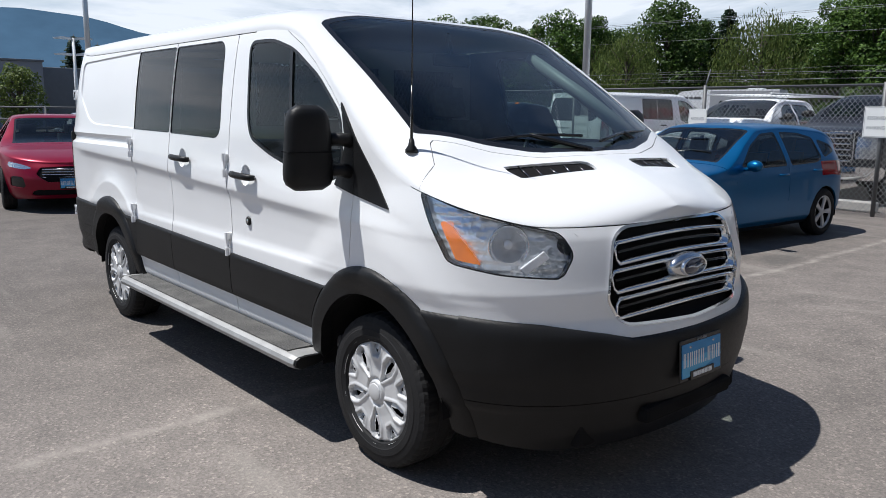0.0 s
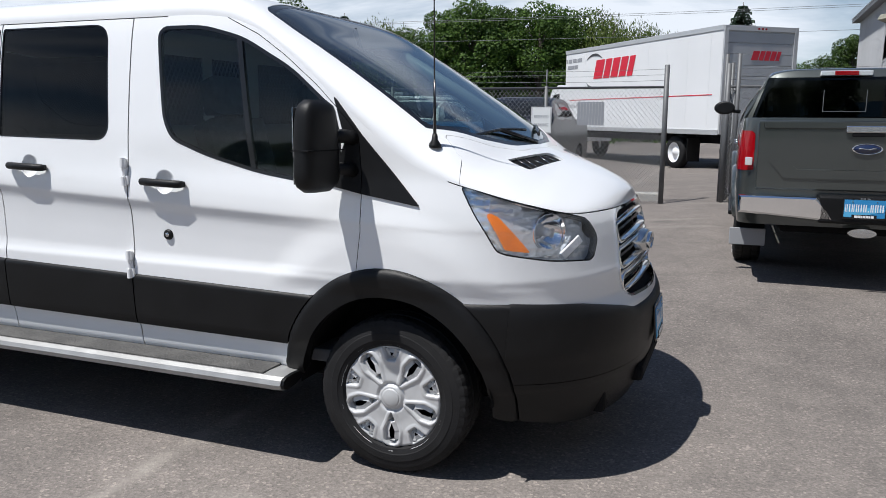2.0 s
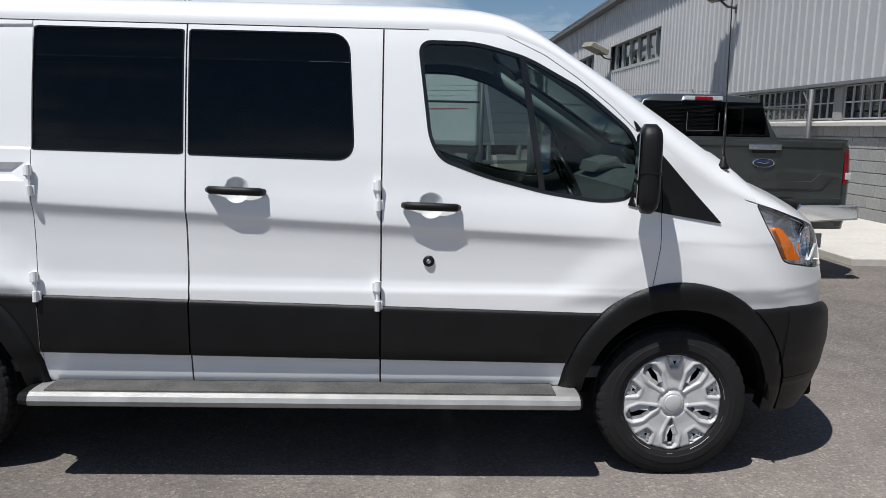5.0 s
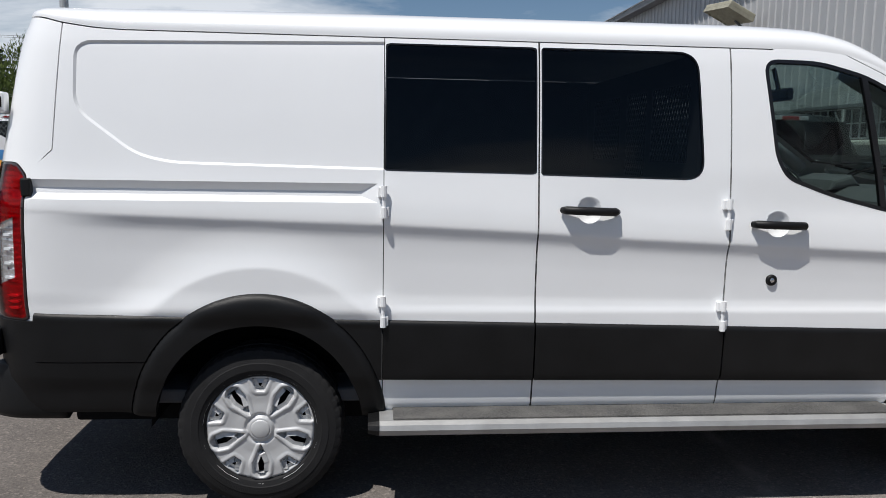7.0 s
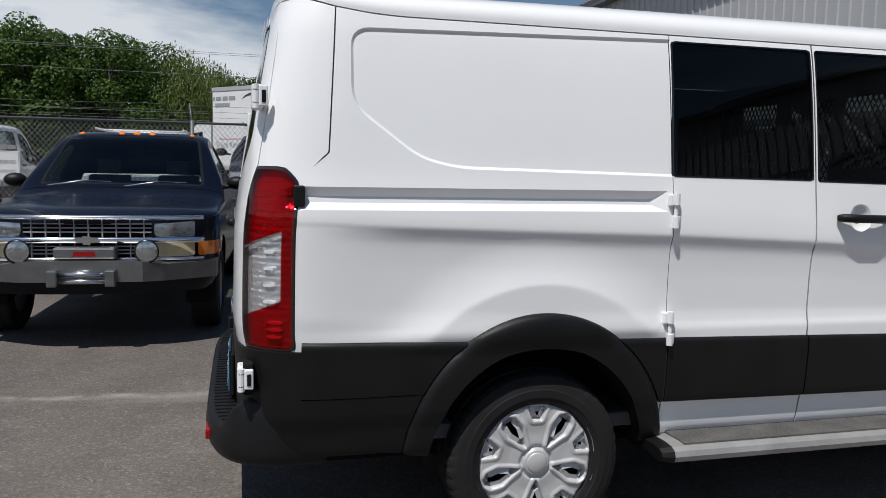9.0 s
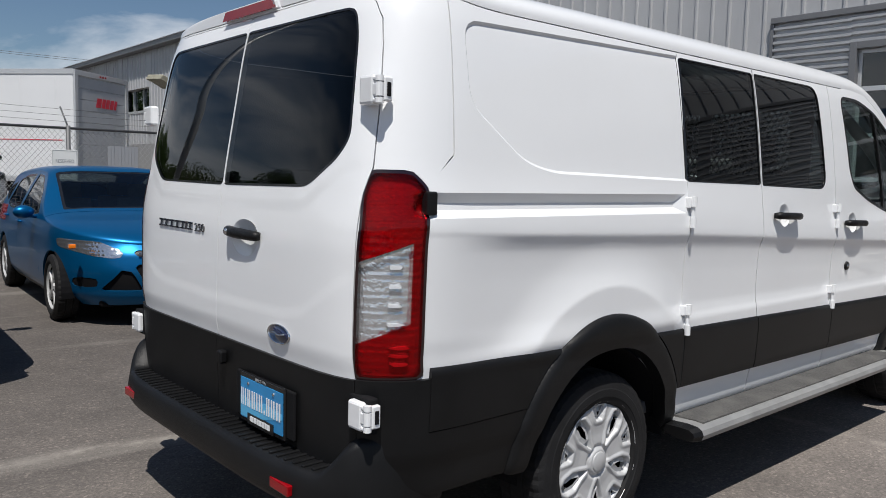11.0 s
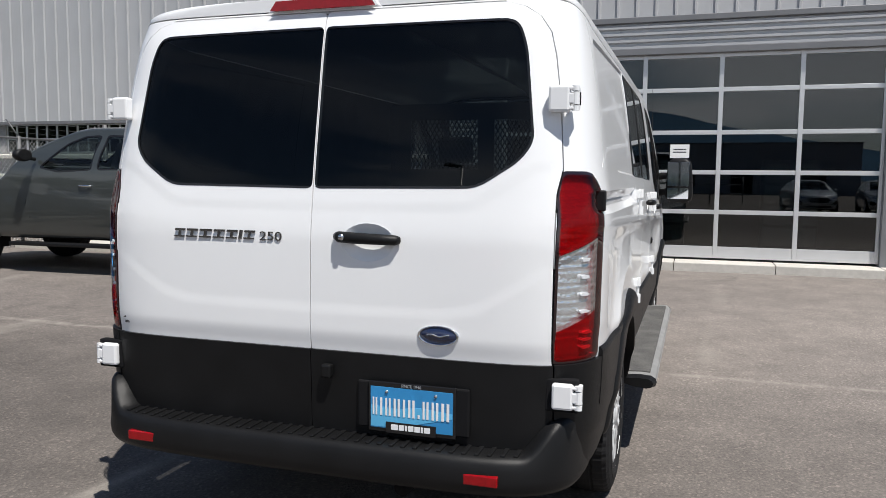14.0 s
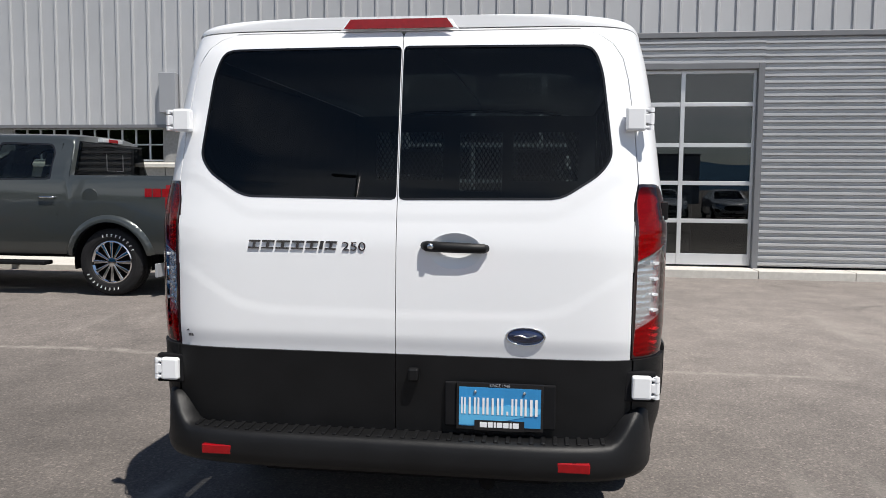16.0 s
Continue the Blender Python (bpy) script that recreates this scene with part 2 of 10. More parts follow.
def box(bm, x0, x1, y0, y1, z0, z1, bevel=0.0, m=None):
    v = [bm.verts.new((x, y, z)) for x in (x0, x1) for y in (y0, y1) for z in (z0, z1)]
    fs = [bm.faces.new([v[i] for i in q]) for q in ((0, 1, 3, 2), (4, 6, 7, 5), (0, 4, 5, 1), (2, 3, 7, 6), (0, 2, 6, 4), (1, 5, 7, 3))]
    if bevel:
        es = list({e for f in fs for e in f.edges})
        r = bmesh.ops.bevel(bm, geom=es, offset=bevel, segments=2, affect='EDGES', profile=0.5)
        v = list({w for f in r["faces"] for w in f.verts} | {w for w in v if w.is_valid})
    if m is not None:
        bmesh.ops.transform(bm, matrix=m, verts=v)
    return bm


def tube(bm, pts, r, n=10, caps=True):
    """A round bar along points; r is one radius or one per point."""
    pts = [Vector(p) for p in pts]
    rs = r if isinstance(r, (list, tuple)) else [r] * len(pts)
    rings, prev = [], None
    for i, p in enumerate(pts):
        d = (pts[min(i + 1, len(pts) - 1)] - pts[max(i - 1, 0)]).normalized()
        a = prev if prev is not None else (Vector((0, 0, 1)) if abs(d.z) < 0.9 else Vector((1, 0, 0)))
        s = d.cross(a).normalized()
        t = s.cross(d).normalized()
        prev = t
        rings.append([bm.verts.new(p + (s * math.cos(k * math.tau / n) + t * math.sin(k * math.tau / n)) * rs[i]) for k in range(n)])
    for a, b in zip(rings, rings[1:]):
        for k in range(n):
            bm.faces.new((a[k], a[(k + 1) % n], b[(k + 1) % n], b[k]))
    if caps:
        bm.faces.new(rings[0][::-1])
        bm.faces.new(rings[-1])
    return bm


def lathe(bm, profile, n=32, m=None, a0=0.0, a1=math.tau):
    """Turns (radius, depth) points about the y axis."""
    closed = abs(a1 - a0 - math.tau) < 1e-6
    cols = n if closed else n + 1
    vs = []
    for k in range(cols):
        a = a0 + (a1 - a0) * k / n
        ring = [bm.verts.new((r * math.cos(a), d, r * math.sin(a))) for r, d in profile]
        vs.append(ring)
    for k in range(n):
        a, b = vs[k], vs[(k + 1) % cols]
        for i in range(len(profile) - 1):
            if profile[i][0] < 1e-6 and profile[i + 1][0] < 1e-6:
                continue
            bm.faces.new((a[i], a[i + 1], b[i + 1], b[i]))
    allv = [v for ring in vs for v in ring]
    bmesh.ops.remove_doubles(bm, verts=allv, dist=1e-5)
    if m is not None:
        bmesh.ops.transform(bm, matrix=m, verts=[v for v in allv if v.is_valid])
    return bm


def extrude_poly(bm, pts, depth, m=None, bevel=0.0):
    """A flat outline (x, z) thickened along +y by depth."""
    a = [bm.verts.new((p[0], 0, p[1])) for p in pts]
    b = [bm.verts.new((p[0], depth, p[1])) for p in pts]
    n = len(pts)
    fs = [bm.faces.new(a), bm.faces.new(b[::-1])]
    for i in range(n):
        fs.append(bm.faces.new((a[i], b[i], b[(i + 1) % n], a[(i + 1) % n])))
    vs = a + b
    if bevel:
        es = [e for e in fs[0].edges]
        r = bmesh.ops.bevel(bm, geom=es, offset=bevel, segments=2, affect='EDGES', profile=0.5)
        vs = list({w for f in r["faces"] for w in f.verts} | {w for w in vs if w.is_valid})
    if m is not None:
        bmesh.ops.transform(bm, matrix=m, verts=vs)
    return bm


def text_mesh(name, body, size, m, material, parent=None, extrude=0.001, label="", align='CENTER', squeeze=1.0):
    cu = bpy.data.curves.new(name, 'FONT')
    cu.body, cu.size, cu.extrude, cu.align_x, cu.align_y = body, size, extrude, align, 'CENTER'
    tmp = bpy.data.objects.new(name, cu)
    scene.collection.objects.link(tmp)
    me = bpy.data.meshes.new_from_object(tmp)
    bpy.data.objects.remove(tmp)
    me.transform(m @ Matrix.Diagonal((squeeze, 1, 1, 1)))
    me.materials.clear()
    me.materials.append(material)
    ob = new(name, me)
    if parent:
        ob.parent = parent
    return tagged(ob, label)


def bars(bm, widths, height, m, depth=0.002, gap=0.18, slant=0.0):
    """A row of plain bars in place of writing: local x along the row, z up, facing -y."""
    total = sum(widths) + gap * height * (len(widths) - 1)
    x = -total / 2
    for w in widths:
        extrude_poly(bm, [(x - slant, -height / 2), (x + w - slant, -height / 2), (x + w + slant, height / 2), (x + slant, height / 2)], -depth, m)
        x += w + gap * height
    return bm


def lerp_table(table):
    xs, ys = [a for a, _ in table], [b for _, b in table]
    return lambda x: np.interp(x, xs, ys)


def smooth_table(table):
    """Monotone-ish cubic through a few (x, value) pairs."""
    xs, ys = np.array([a for a, _ in table], float), np.array([b for _, b in table], float)
    d = np.diff(ys) / np.diff(xs)
    m = np.concatenate([[d[0]], np.where(d[:-1] * d[1:] > 0, 2 * d[:-1] * d[1:] / (d[:-1] + d[1:] + 1e-12), 0), [d[-1]]])

    def f(x):
        x = np.clip(np.asarray(x, float), xs[0], xs[-1])
        i = np.clip(np.searchsorted(xs, x) - 1, 0, len(xs) - 2)
        h = xs[i + 1] - xs[i]
        t = (x - xs[i]) / h
        return (ys[i] * (1 + 2 * t) * (1 - t) ** 2 + m[i] * h * t * (1 - t) ** 2 + ys[i + 1] * t * t * (3 - 2 * t) + m[i + 1] * h * t * t * (t - 1))
    return f


def sstep(a, b, x):
    t = np.clip((x - a) / (b - a), 0, 1)
    return t * t * (3 - 2 * t)


def poly_sdf(px, pz, poly, r=0.0):
    """Signed distance (negative inside) of points to a polygon with corners rounded by r."""
    pts = np.array(poly, float)
    if r:
        out = []
        n = len(pts)
        for i in range(n):
            a, b, c = pts[i - 1], pts[i], pts[(i + 1) % n]
            la, lc = np.linalg.norm(a - b), np.linalg.norm(c - b)
            ra = min(r, la * 0.45, lc * 0.45)
            p0, p2 = b + (a - b) / la * ra, b + (c - b) / lc * ra
            for t in np.linspace(0, 1, 7):
                out.append((1 - t) ** 2 * p0 + 2 * t * (1 - t) * b + t * t * p2)
        pts = np.array(out)
    d = np.full(px.shape, 1e9)
    inside = np.zeros(px.shape, bool)
    for i in range(len(pts)):
        a, b = pts[i], pts[(i + 1) % len(pts)]
        e = b - a
        wx, wz = px - a[0], pz - a[1]
        t = np.clip((wx * e[0] + wz * e[1]) / (e @ e + 1e-12), 0, 1)
        d = np.minimum(d, (wx - e[0] * t) ** 2 + (wz - e[1] * t) ** 2)
        c = ((a[1] > pz) != (b[1] > pz)) & (px < (b[0] - a[0]) * (pz - a[1]) / (b[1] - a[1] + 1e-12) + a[0])
        inside ^= c
    return np.where(inside, -1, 1) * np.sqrt(d)


def line_dist(px, pz, pts):
    """Distance of points to an open polyline."""
    d = np.full(px.shape, 1e9)
    pts = np.array(pts, float)
    for a, b in zip(pts, pts[1:]):
        e = b - a
        wx, wz = px - a[0], pz - a[1]
        t = np.clip((wx * e[0] + wz * e[1]) / (e @ e + 1e-12), 0, 1)
        d = np.minimum(d, (wx - e[0] * t) ** 2 + (wz - e[1] * t) ** 2)
    return np.sqrt(d)


class Rows:
    """Some vertices of a skin, read by column."""

    def __init__(self, data):
        self.data = data

    def col(self, k):
        return self.data[:, k]


class Sheet:
    """A curved skin as polygons that masks can cut along smooth outlines."""

    def __init__(self, points, extra):
        nu, nv = points.shape[:2]
        self.data = np.concatenate([points, extra], axis=2).reshape(nu * nv, -1)
        du = np.gradient(points, axis=0)
        dv = np.gradient(points, axis=1)
        n = np.cross(du, dv)
        n /= np.linalg.norm(n, axis=2, keepdims=True) + 1e-12
        self.data = np.concatenate([self.data, n.reshape(nu * nv, 3)], axis=1)
        i = np.arange(nu * nv).reshape(nu, nv)
        q = np.stack([i[:-1, :-1], i[1:, :-1], i[1:, 1:], i[:-1, 1:]], axis=-1).reshape(-1, 4)
        self.faces = [list(f) for f in q]

    def col(self, k):
        return self.data[:, k]

    def split(self, faces, f):
        """Parts the faces by f(sheet) < 0 (inside) and >= 0 (outside)."""
        val = f(self)
        val = np.where(np.abs(val) < 1e-7, 1e-7, val)
        ins, outs, cut, add, cache = [], [], [], [], {}
        neg = val < 0
        base = len(self.data)
        if not faces:
            return [], []
        lens = np.array([len(fc) for fc in faces])
        flat = np.concatenate([np.asarray(fc) for fc in faces])
        counts = np.add.reduceat(neg[flat].astype(int), np.concatenate([[0], np.cumsum(lens)[:-1]]))
        negl = neg.tolist()
        for fc, c, total in zip(faces, counts.tolist(), lens.tolist()):
            if c == total:
                ins.append(fc)
            elif c == 0:
                outs.append(fc)
            else:
                a, b = [], []
                for k, i in enumerate(fc):
                    j = fc[(k + 1) % len(fc)]
                    (a if negl[i] else b).append(i)
                    if negl[i] != negl[j]:
                        key = (i, j) if i < j else (j, i)
                        if key not in cache:
                            p, q = key
                            t = val[p] / (val[p] - val[q])
                            add.append(self.data[p] * (1 - t) + self.data[q] * t)
                            cache[key] = base + len(add) - 1
                        a.append(cache[key])
                        b.append(cache[key])
                if len(a) > 2:
                    ins.append(a)
                if len(b) > 2:
                    outs.append(b)
        if add:
            self.data = np.concatenate([self.data, np.array(add)], axis=0)
        return ins, outs

    def pieces(self, faces):
        """The connected pieces of a set of faces, largest first."""
        root = {}

        def find(i):
            while root[i] != i:
                root[i] = root[root[i]]
                i = root[i]
            return i
        for f in faces:
            for i in f:
                root.setdefault(i, i)
            a = find(f[0])
            for i in f[1:]:
                root[find(i)] = a
        groups = {}
        for f in faces:
            groups.setdefault(find(f[0]), []).append(f)
        return sorted(groups.values(), key=len, reverse=True)

    def build(self, name, faces, material, parent=None, label="", lift=0.0, depth=0.012, flip=False, mirror=False, curl=0.0):
        """Makes faces into one mesh: lifted along the normal, with its rim folded in by depth; curl rounds the edge."""
        if not faces:
            return None
        used = sorted({i for f in faces for i in f})
        idx = {v: k for k, v in enumerate(used)}
        d = self.data[used]
        p, n = d[:, :3], d[:, -3:] / (np.linalg.norm(d[:, -3:], axis=1, keepdims=True) + 1e-12)
        if flip:
            n = -n
        if callable(lift):
            lift = lift(Rows(d))[:, None]
        verts = p + n * lift
        fs = [[idx[i] for i in f] for f in faces]
        edges = {}
        for f in fs:
            for a, b in zip(f, f[1:] + f[:1]):
                if (b, a) in edges:
                    del edges[(b, a)]
                else:
                    edges[(a, b)] = 1
        verts = list(verts)
        if depth:
            top, low = {}, {}
            for a, b in edges:
                for i in (a, b):
                    if i not in top:
                        top[i] = len(verts)
                        verts.append(verts[i])
                        low[i] = len(verts)
                        verts.append(verts[i] - n[i] * depth)
                fs.append([top[b], top[a], low[a], low[b]])
            if curl:
                for i in low:
                    verts[i] = verts[i] - n[i] * curl
                    verts[top[i]] = verts[i]
        if flip:
            fs = [f[::-1] for f in fs]
        if mirror:
            verts = [np.array((v[0], -v[1], v[2])) for v in verts]
            fs = [f[::-1] for f in fs]
        return mesh_part(name, verts, fs, material, parent, label, smooth=True)



class Shell:
    """Half of a vehicle's skin (its right side, y < 0, nose towards +x): one sheet for the sides and ends, one for bonnet, screens and roof."""

    def __init__(self, width, zbot, zside, zmid, nose, tail, xs, xb, front_pq, rear_pq, dx=0.03, rows=100, ends=26, cols=26, crown=(4.0, 2.0), xmid=None):
        def arc(p, q, length, half):
            th = np.sort(np.concatenate([np.linspace(0, math.pi / 2, 1600), np.arccos(np.linspace(0, 1, 900) ** (q / 2)), np.arcsin(np.linspace(0, 1, 900) ** (p / 2))]))
            a, b = length * np.sin(th) ** (2 / p), half * np.cos(th) ** (2 / q)
            s = np.concatenate([[0], np.cumsum(np.hypot(np.diff(a), np.diff(b)))])
            return np.interp(np.linspace(0, s[-1], ends), s, th), s[-1]
        half = float(width(xs, 0.8))
        thf, lf = arc(*front_pq, float(nose(0.8)) - xs, half)
        thr, lr = arc(*rear_pq, xb - float(tail(0.8)), half)
        nx = max(4, int((xs - xb) / dx))
        mids = np.linspace(xb, xs, nx)
        st = [("r", t) for t in thr[::-1]] + [("m", x) for x in mids[1:-1]] + [("f", t) for t in thf]
        self.u = np.concatenate([xb - lr + np.linspace(0, lr, ends), mids[1:-1], xs + np.linspace(0, lf, ends)])
        kind = np.array([k for k, _ in st])
        par = np.array([t for _, t in st])

        def contour(z):
            x, y = np.zeros(len(st)), np.zeros(len(st))
            r, m, f = kind == "r", kind == "m", kind == "f"
            zz = z if np.ndim(z) else np.full(len(st), z)
            x[m] = par[m]
            y[m] = -width(par[m], zz[m])
            sn, cs = np.sin(par), np.clip(np.cos(par), 0, 1)
            cs = np.where(cs < 1e-14, 0.0, cs)
            x[f] = xs + (nose(zz[f]) - xs) * sn[f] ** (2 / front_pq[0])
            y[f] = -width(x[f], zz[f]) * cs[f] ** (2 / front_pq[1])
            x[r] = xb - (xb - tail(zz[r])) * sn[r] ** (2 / rear_pq[0])
            y[r] = -width(x[r], zz[r]) * cs[r] ** (2 / rear_pq[1])
            return x, y
        x0, _ = contour(np.full(len(st), 0.9))
        zb, zs = zbot(x0), zside(x0)
        v = np.linspace(0, 1, rows)
        pts = np.zeros((len(st), rows, 3))
        for j in range(rows):
            z = zb + (zs - zb) * v[j]
            pts[:, j, 0], pts[:, j, 1] = contour(z)
            pts[:, j, 2] = z
        ex = np.zeros((len(st), rows, 2))
        ex[:, :, 0], ex[:, :, 1] = self.u[:, None], v[None, :]
        self.side = Sheet(pts, ex)
        e = pts[:, -1]
        ph = np.linspace(0, math.pi / 2, cols)
        top = np.zeros((len(st), cols, 3))
        zc = np.maximum(zmid(e[:, 0]), e[:, 2] + 0.002)
        c0, c1 = (np.array([c(x) if callable(c) else c for x in e[:, 0]]) for c in crown)
        for j in range(cols):
            top[:, j, 0] = e[:, 0]
            top[:, j, 1] = e[:, 1] * np.cos(ph[j]) ** (2 / c0) if j < cols - 1 else 0
            top[:, j, 2] = e[:, 2] + (zc - e[:, 2]) * np.sin(ph[j]) ** (2 / c1)
        ex = np.zeros((len(st), cols, 2))
        ex[:, :, 0], ex[:, :, 1] = self.u[:, None], ph[None, :]
        self.top = Sheet(top, ex)


def X(s):
    return s.col(0)


def Y(s):
    return s.col(1)


def Z(s):
    return s.col(2)


def UU(s):
    return s.col(3)

# ---- the white panel van (nose towards +x, near side at y = -1) ----
AX_F, AX_R, HUB, TRACK = 0.045, -3.30, 0.352, 0.875


def wheel_tyre(bm, r, half, rim, blocks=0):
    """A tyre about the y axis, outer face towards -y, with tread grooves pressed into one skin."""
    prof = [(rim, -half * 0.78), (rim + 0.012, -half * 0.95), (rim + (r - rim) * 0.25, -half * 1.0), (rim + (r - rim) * 0.28, -half * 1.025), (rim + (r - rim) * 0.5, -half * 1.02), (rim + (r - rim) * 0.53, -half * 1.0), (r - 0.035, -half * 0.95), (r - 0.012, -half * 0.86),
            (r - 0.003, -half * 0.72), (r, -half * 0.36), (r - 0.008, -half * 0.33), (r - 0.008, -half * 0.26), (r, -half * 0.23), (r, half * 0.23), (r - 0.008, half * 0.26), (r - 0.008, half * 0.33), (r, half * 0.36), (r - 0.003, half * 0.72), (r - 0.012, half * 0.86), (r - 0.035, half * 0.96), (rim + 0.012, half * 0.95), (rim, half * 0.78)]
    n = max(48, blocks * 3)
    rings = []
    for k in range(n):
        groove = blocks and k % 3 == 0
        ring = []
        for i, (q, d) in enumerate(prof):
            sh = 1 if (groove and i in (7, 8, 9, 16, 17, 18)) else 0
            a = (k + (0.8 if d > 0 else 0.0)) * math.tau / n
            q2 = q - 0.0035 * sh
            ring.append(bm.verts.new((q2 * math.cos(a), d, q2 * math.sin(a))))
        rings.append(ring)
    for a, b in zip(rings, rings[1:] + rings[:1]):
        for i in range(len(prof) - 1):
            bm.faces.new((a[i], a[i + 1], b[i + 1], b[i]))
    return bm


def wheel_cover(name, r, parent, material):
    """A pressed silver wheel cover, facing -y: five long rimmed pockets between broad spokes, five short rim pockets at the spoke ends."""
    na, nr = 300, 64
    a = np.linspace(0, math.tau, na + 1) + math.pi * 0.6
    rr = np.linspace(0.0, r, nr)
    A, R = np.meshgrid(a, rr, indexing="ij")
    long_ = [(-0.014, 0.30), (0.014, 0.30), (0.165, 0.66), (0.150, 0.86), (0.06, 0.955), (-0.06, 0.955), (-0.150, 0.86), (-0.165, 0.66)]
    short = [(-0.085, 0.70), (0.085, 0.70), (0.185, 0.955), (-0.185, 0.955)]

    def pocket(ang, rad, centre, outline, rnd):
        d = np.full(np.shape(ang), 1e9)
        for k in range(5):
            da = (ang - centre - k * math.tau / 5 + math.pi) % math.tau - math.pi
            x, y = rad * np.sin(da) / r, rad * np.cos(da) / r
            d = np.minimum(d, poly_sdf(x, y, outline, rnd))
        return d * r
    c_long, c_short = math.pi / 2 + math.pi / 5, math.pi / 2
    dl, ds = pocket(A, R, c_long, long_, 0.03), pocket(A, R, c_short, short, 0.03)
    u = R / r
    dish = -0.013 * (1 - sstep(0.15, 1.0, u)) - 0.010 * sstep(0.45, 0.80, u) * (1 - sstep(0.93, 1.0, u)) - 0.006
    rim_l = -0.006 * np.clip(1.6 - np.abs(dl - 0.004) / 0.008, 0, 1) - 0.003 * np.clip(1.6 - np.abs(ds - 0.005) / 0.008, 0, 1)
    sunk = 0.026 * np.clip(-dl / 0.012, 0, 1) + 0.022 * np.clip(-ds / 0.007, 0, 1)
    hub = -0.006 * (1 - sstep(0.20, 0.24, u)) + 0.008 * np.exp(-((u - 0.26) / 0.03) ** 2)
    pts = np.stack([R * np.cos(A), dish + rim_l + sunk + hub, R * np.sin(A)], axis=2)
    sh = Sheet(pts, np.stack([A, R], axis=2))
    faces = [[i % (na * nr) for i in f] for f in sh.faces]
    hole_l = [(-0.065, 0.46), (0.065, 0.46), (0.138, 0.66), (0.120, 0.855), (-0.120, 0.855), (-0.138, 0.66)]
    hole_s = [(-0.072, 0.735), (0.072, 0.735), (0.158, 0.93), (-0.158, 0.93)]
    _, faces = sh.split(faces, lambda s: pocket(s.col(3), s.col(4), c_long, hole_l, 0.02))
    _, faces = sh.split(faces, lambda s: pocket(s.col(3), s.col(4), c_short, hole_s, 0.02))
    ob = sh.build(name, faces, material, parent, "silver pressed wheel cover", depth=0.020, flip=False)
    bm = bmesh.new()
    lathe(bm, [(0.0, -0.030), (r * 0.15, -0.029), (r * 0.175, -0.026), (r * 0.18, -0.01)], 28)
    ob_cap = part("centre_cap", bm, material, parent, "round centre cap", smooth=True)
    return ob, ob_cap


def van_wheel(parent, x, side):
    m = Matrix.Translation((x, side * TRACK, HUB)) @ (Matrix.Rotation(math.pi, 4, 'Z') if side > 0 else Matrix())
    bm = bmesh.new()
    wheel_tyre(bm, 0.352, 0.118, 0.222, 46)
    w = part("wheel", bm, M_RUBBER, parent, "black all-season tyre", smooth=False)
    w.matrix_basis = m
    bm = bmesh.new()
    lathe(bm, [(0.0, -0.055), (0.20, -0.055), (0.226, -0.09), (0.226, 0.09), (0.0, 0.09)], 40)
    part("rim", bm, M_DARK, w, "dark steel rim", smooth=False)
    for c in wheel_cover("wheel_cover", 0.232, w, M_SILVER):
        c.matrix_basis = Matrix.Translation((0, -0.088, 0)) @ Matrix.Rotation(0.0, 4, 'Y')
    return w


van = thing("cargo_van", "white cargo van with black lower cladding parked on asphalt", "van")

v_profile = smooth_table([(0.25, 0.90), (0.42, 0.955), (0.45, 0.972), (0.53, 0.985), (0.60, 1.002), (0.80, 1.010), (0.855, 1.010), (0.868, 1.0085), (0.895, 1.003), (0.95, 0.9985), (1.08, 0.9995), (1.14, 1.002),
                          (1.18, 1.0055), (1.21, 1.0132), (1.230, 1.0205), (1.239, 1.0234), (1.245, 1.0236), (1.30, 1.020), (1.45, 0.998), (1.70, 0.966), (1.92, 0.930), (2.0, 0.910), (2.1, 0.88)])
PANEL = [(-4.02, 1.68), (-4.02, 1.95), (-2.60, 1.985), (-2.60, 1.45), (-3.64, 1.468), (-3.78, 1.50)]


def v_width(x, z):
    x, z = np.asarray(x, float), np.asarray(z, float)
    x, z = np.broadcast_arrays(x, z)
    z0 = z
    z = z + np.interp(x, [-4.3, -3.3, -2.75, -2.1, -1.7, 0.3], [-0.038, -0.006, 0.009, 0.038, 0.062, 0.144]) * sstep(0.84, 1.02, z) * (1 - sstep(1.28, 1.50, z))
    fade = 1 - 0.6 * sstep(-0.60, -0.05, x) - 0.4 * sstep(-0.05, 0.25, x)
    fade = fade * sstep(-4.22, -3.75, x)
    flat = np.interp(z, [0.25, 0.45, 0.85, 1.235, 2.1], [0.93, 0.975, 1.017, 1.022, 0.88])
    base = v_profile(z)
    w = np.where(z < 1.235, base + (flat - base) * (1 - fade) * sstep(0.80, 0.93, z), base)
    z = z0
    for ax in (AX_F, AX_R):
        e = np.hypot((x - ax) / 0.53, (z - HUB) / 0.585)
        w = w + (0.024 * (1 - np.clip((e - 1.19) / 0.32, 0, 1)) ** 2 if ax < -1 else 0.016 * (1 - sstep(1.14, 1.45, e))) * sstep(0.79, 0.90, z)
    return w


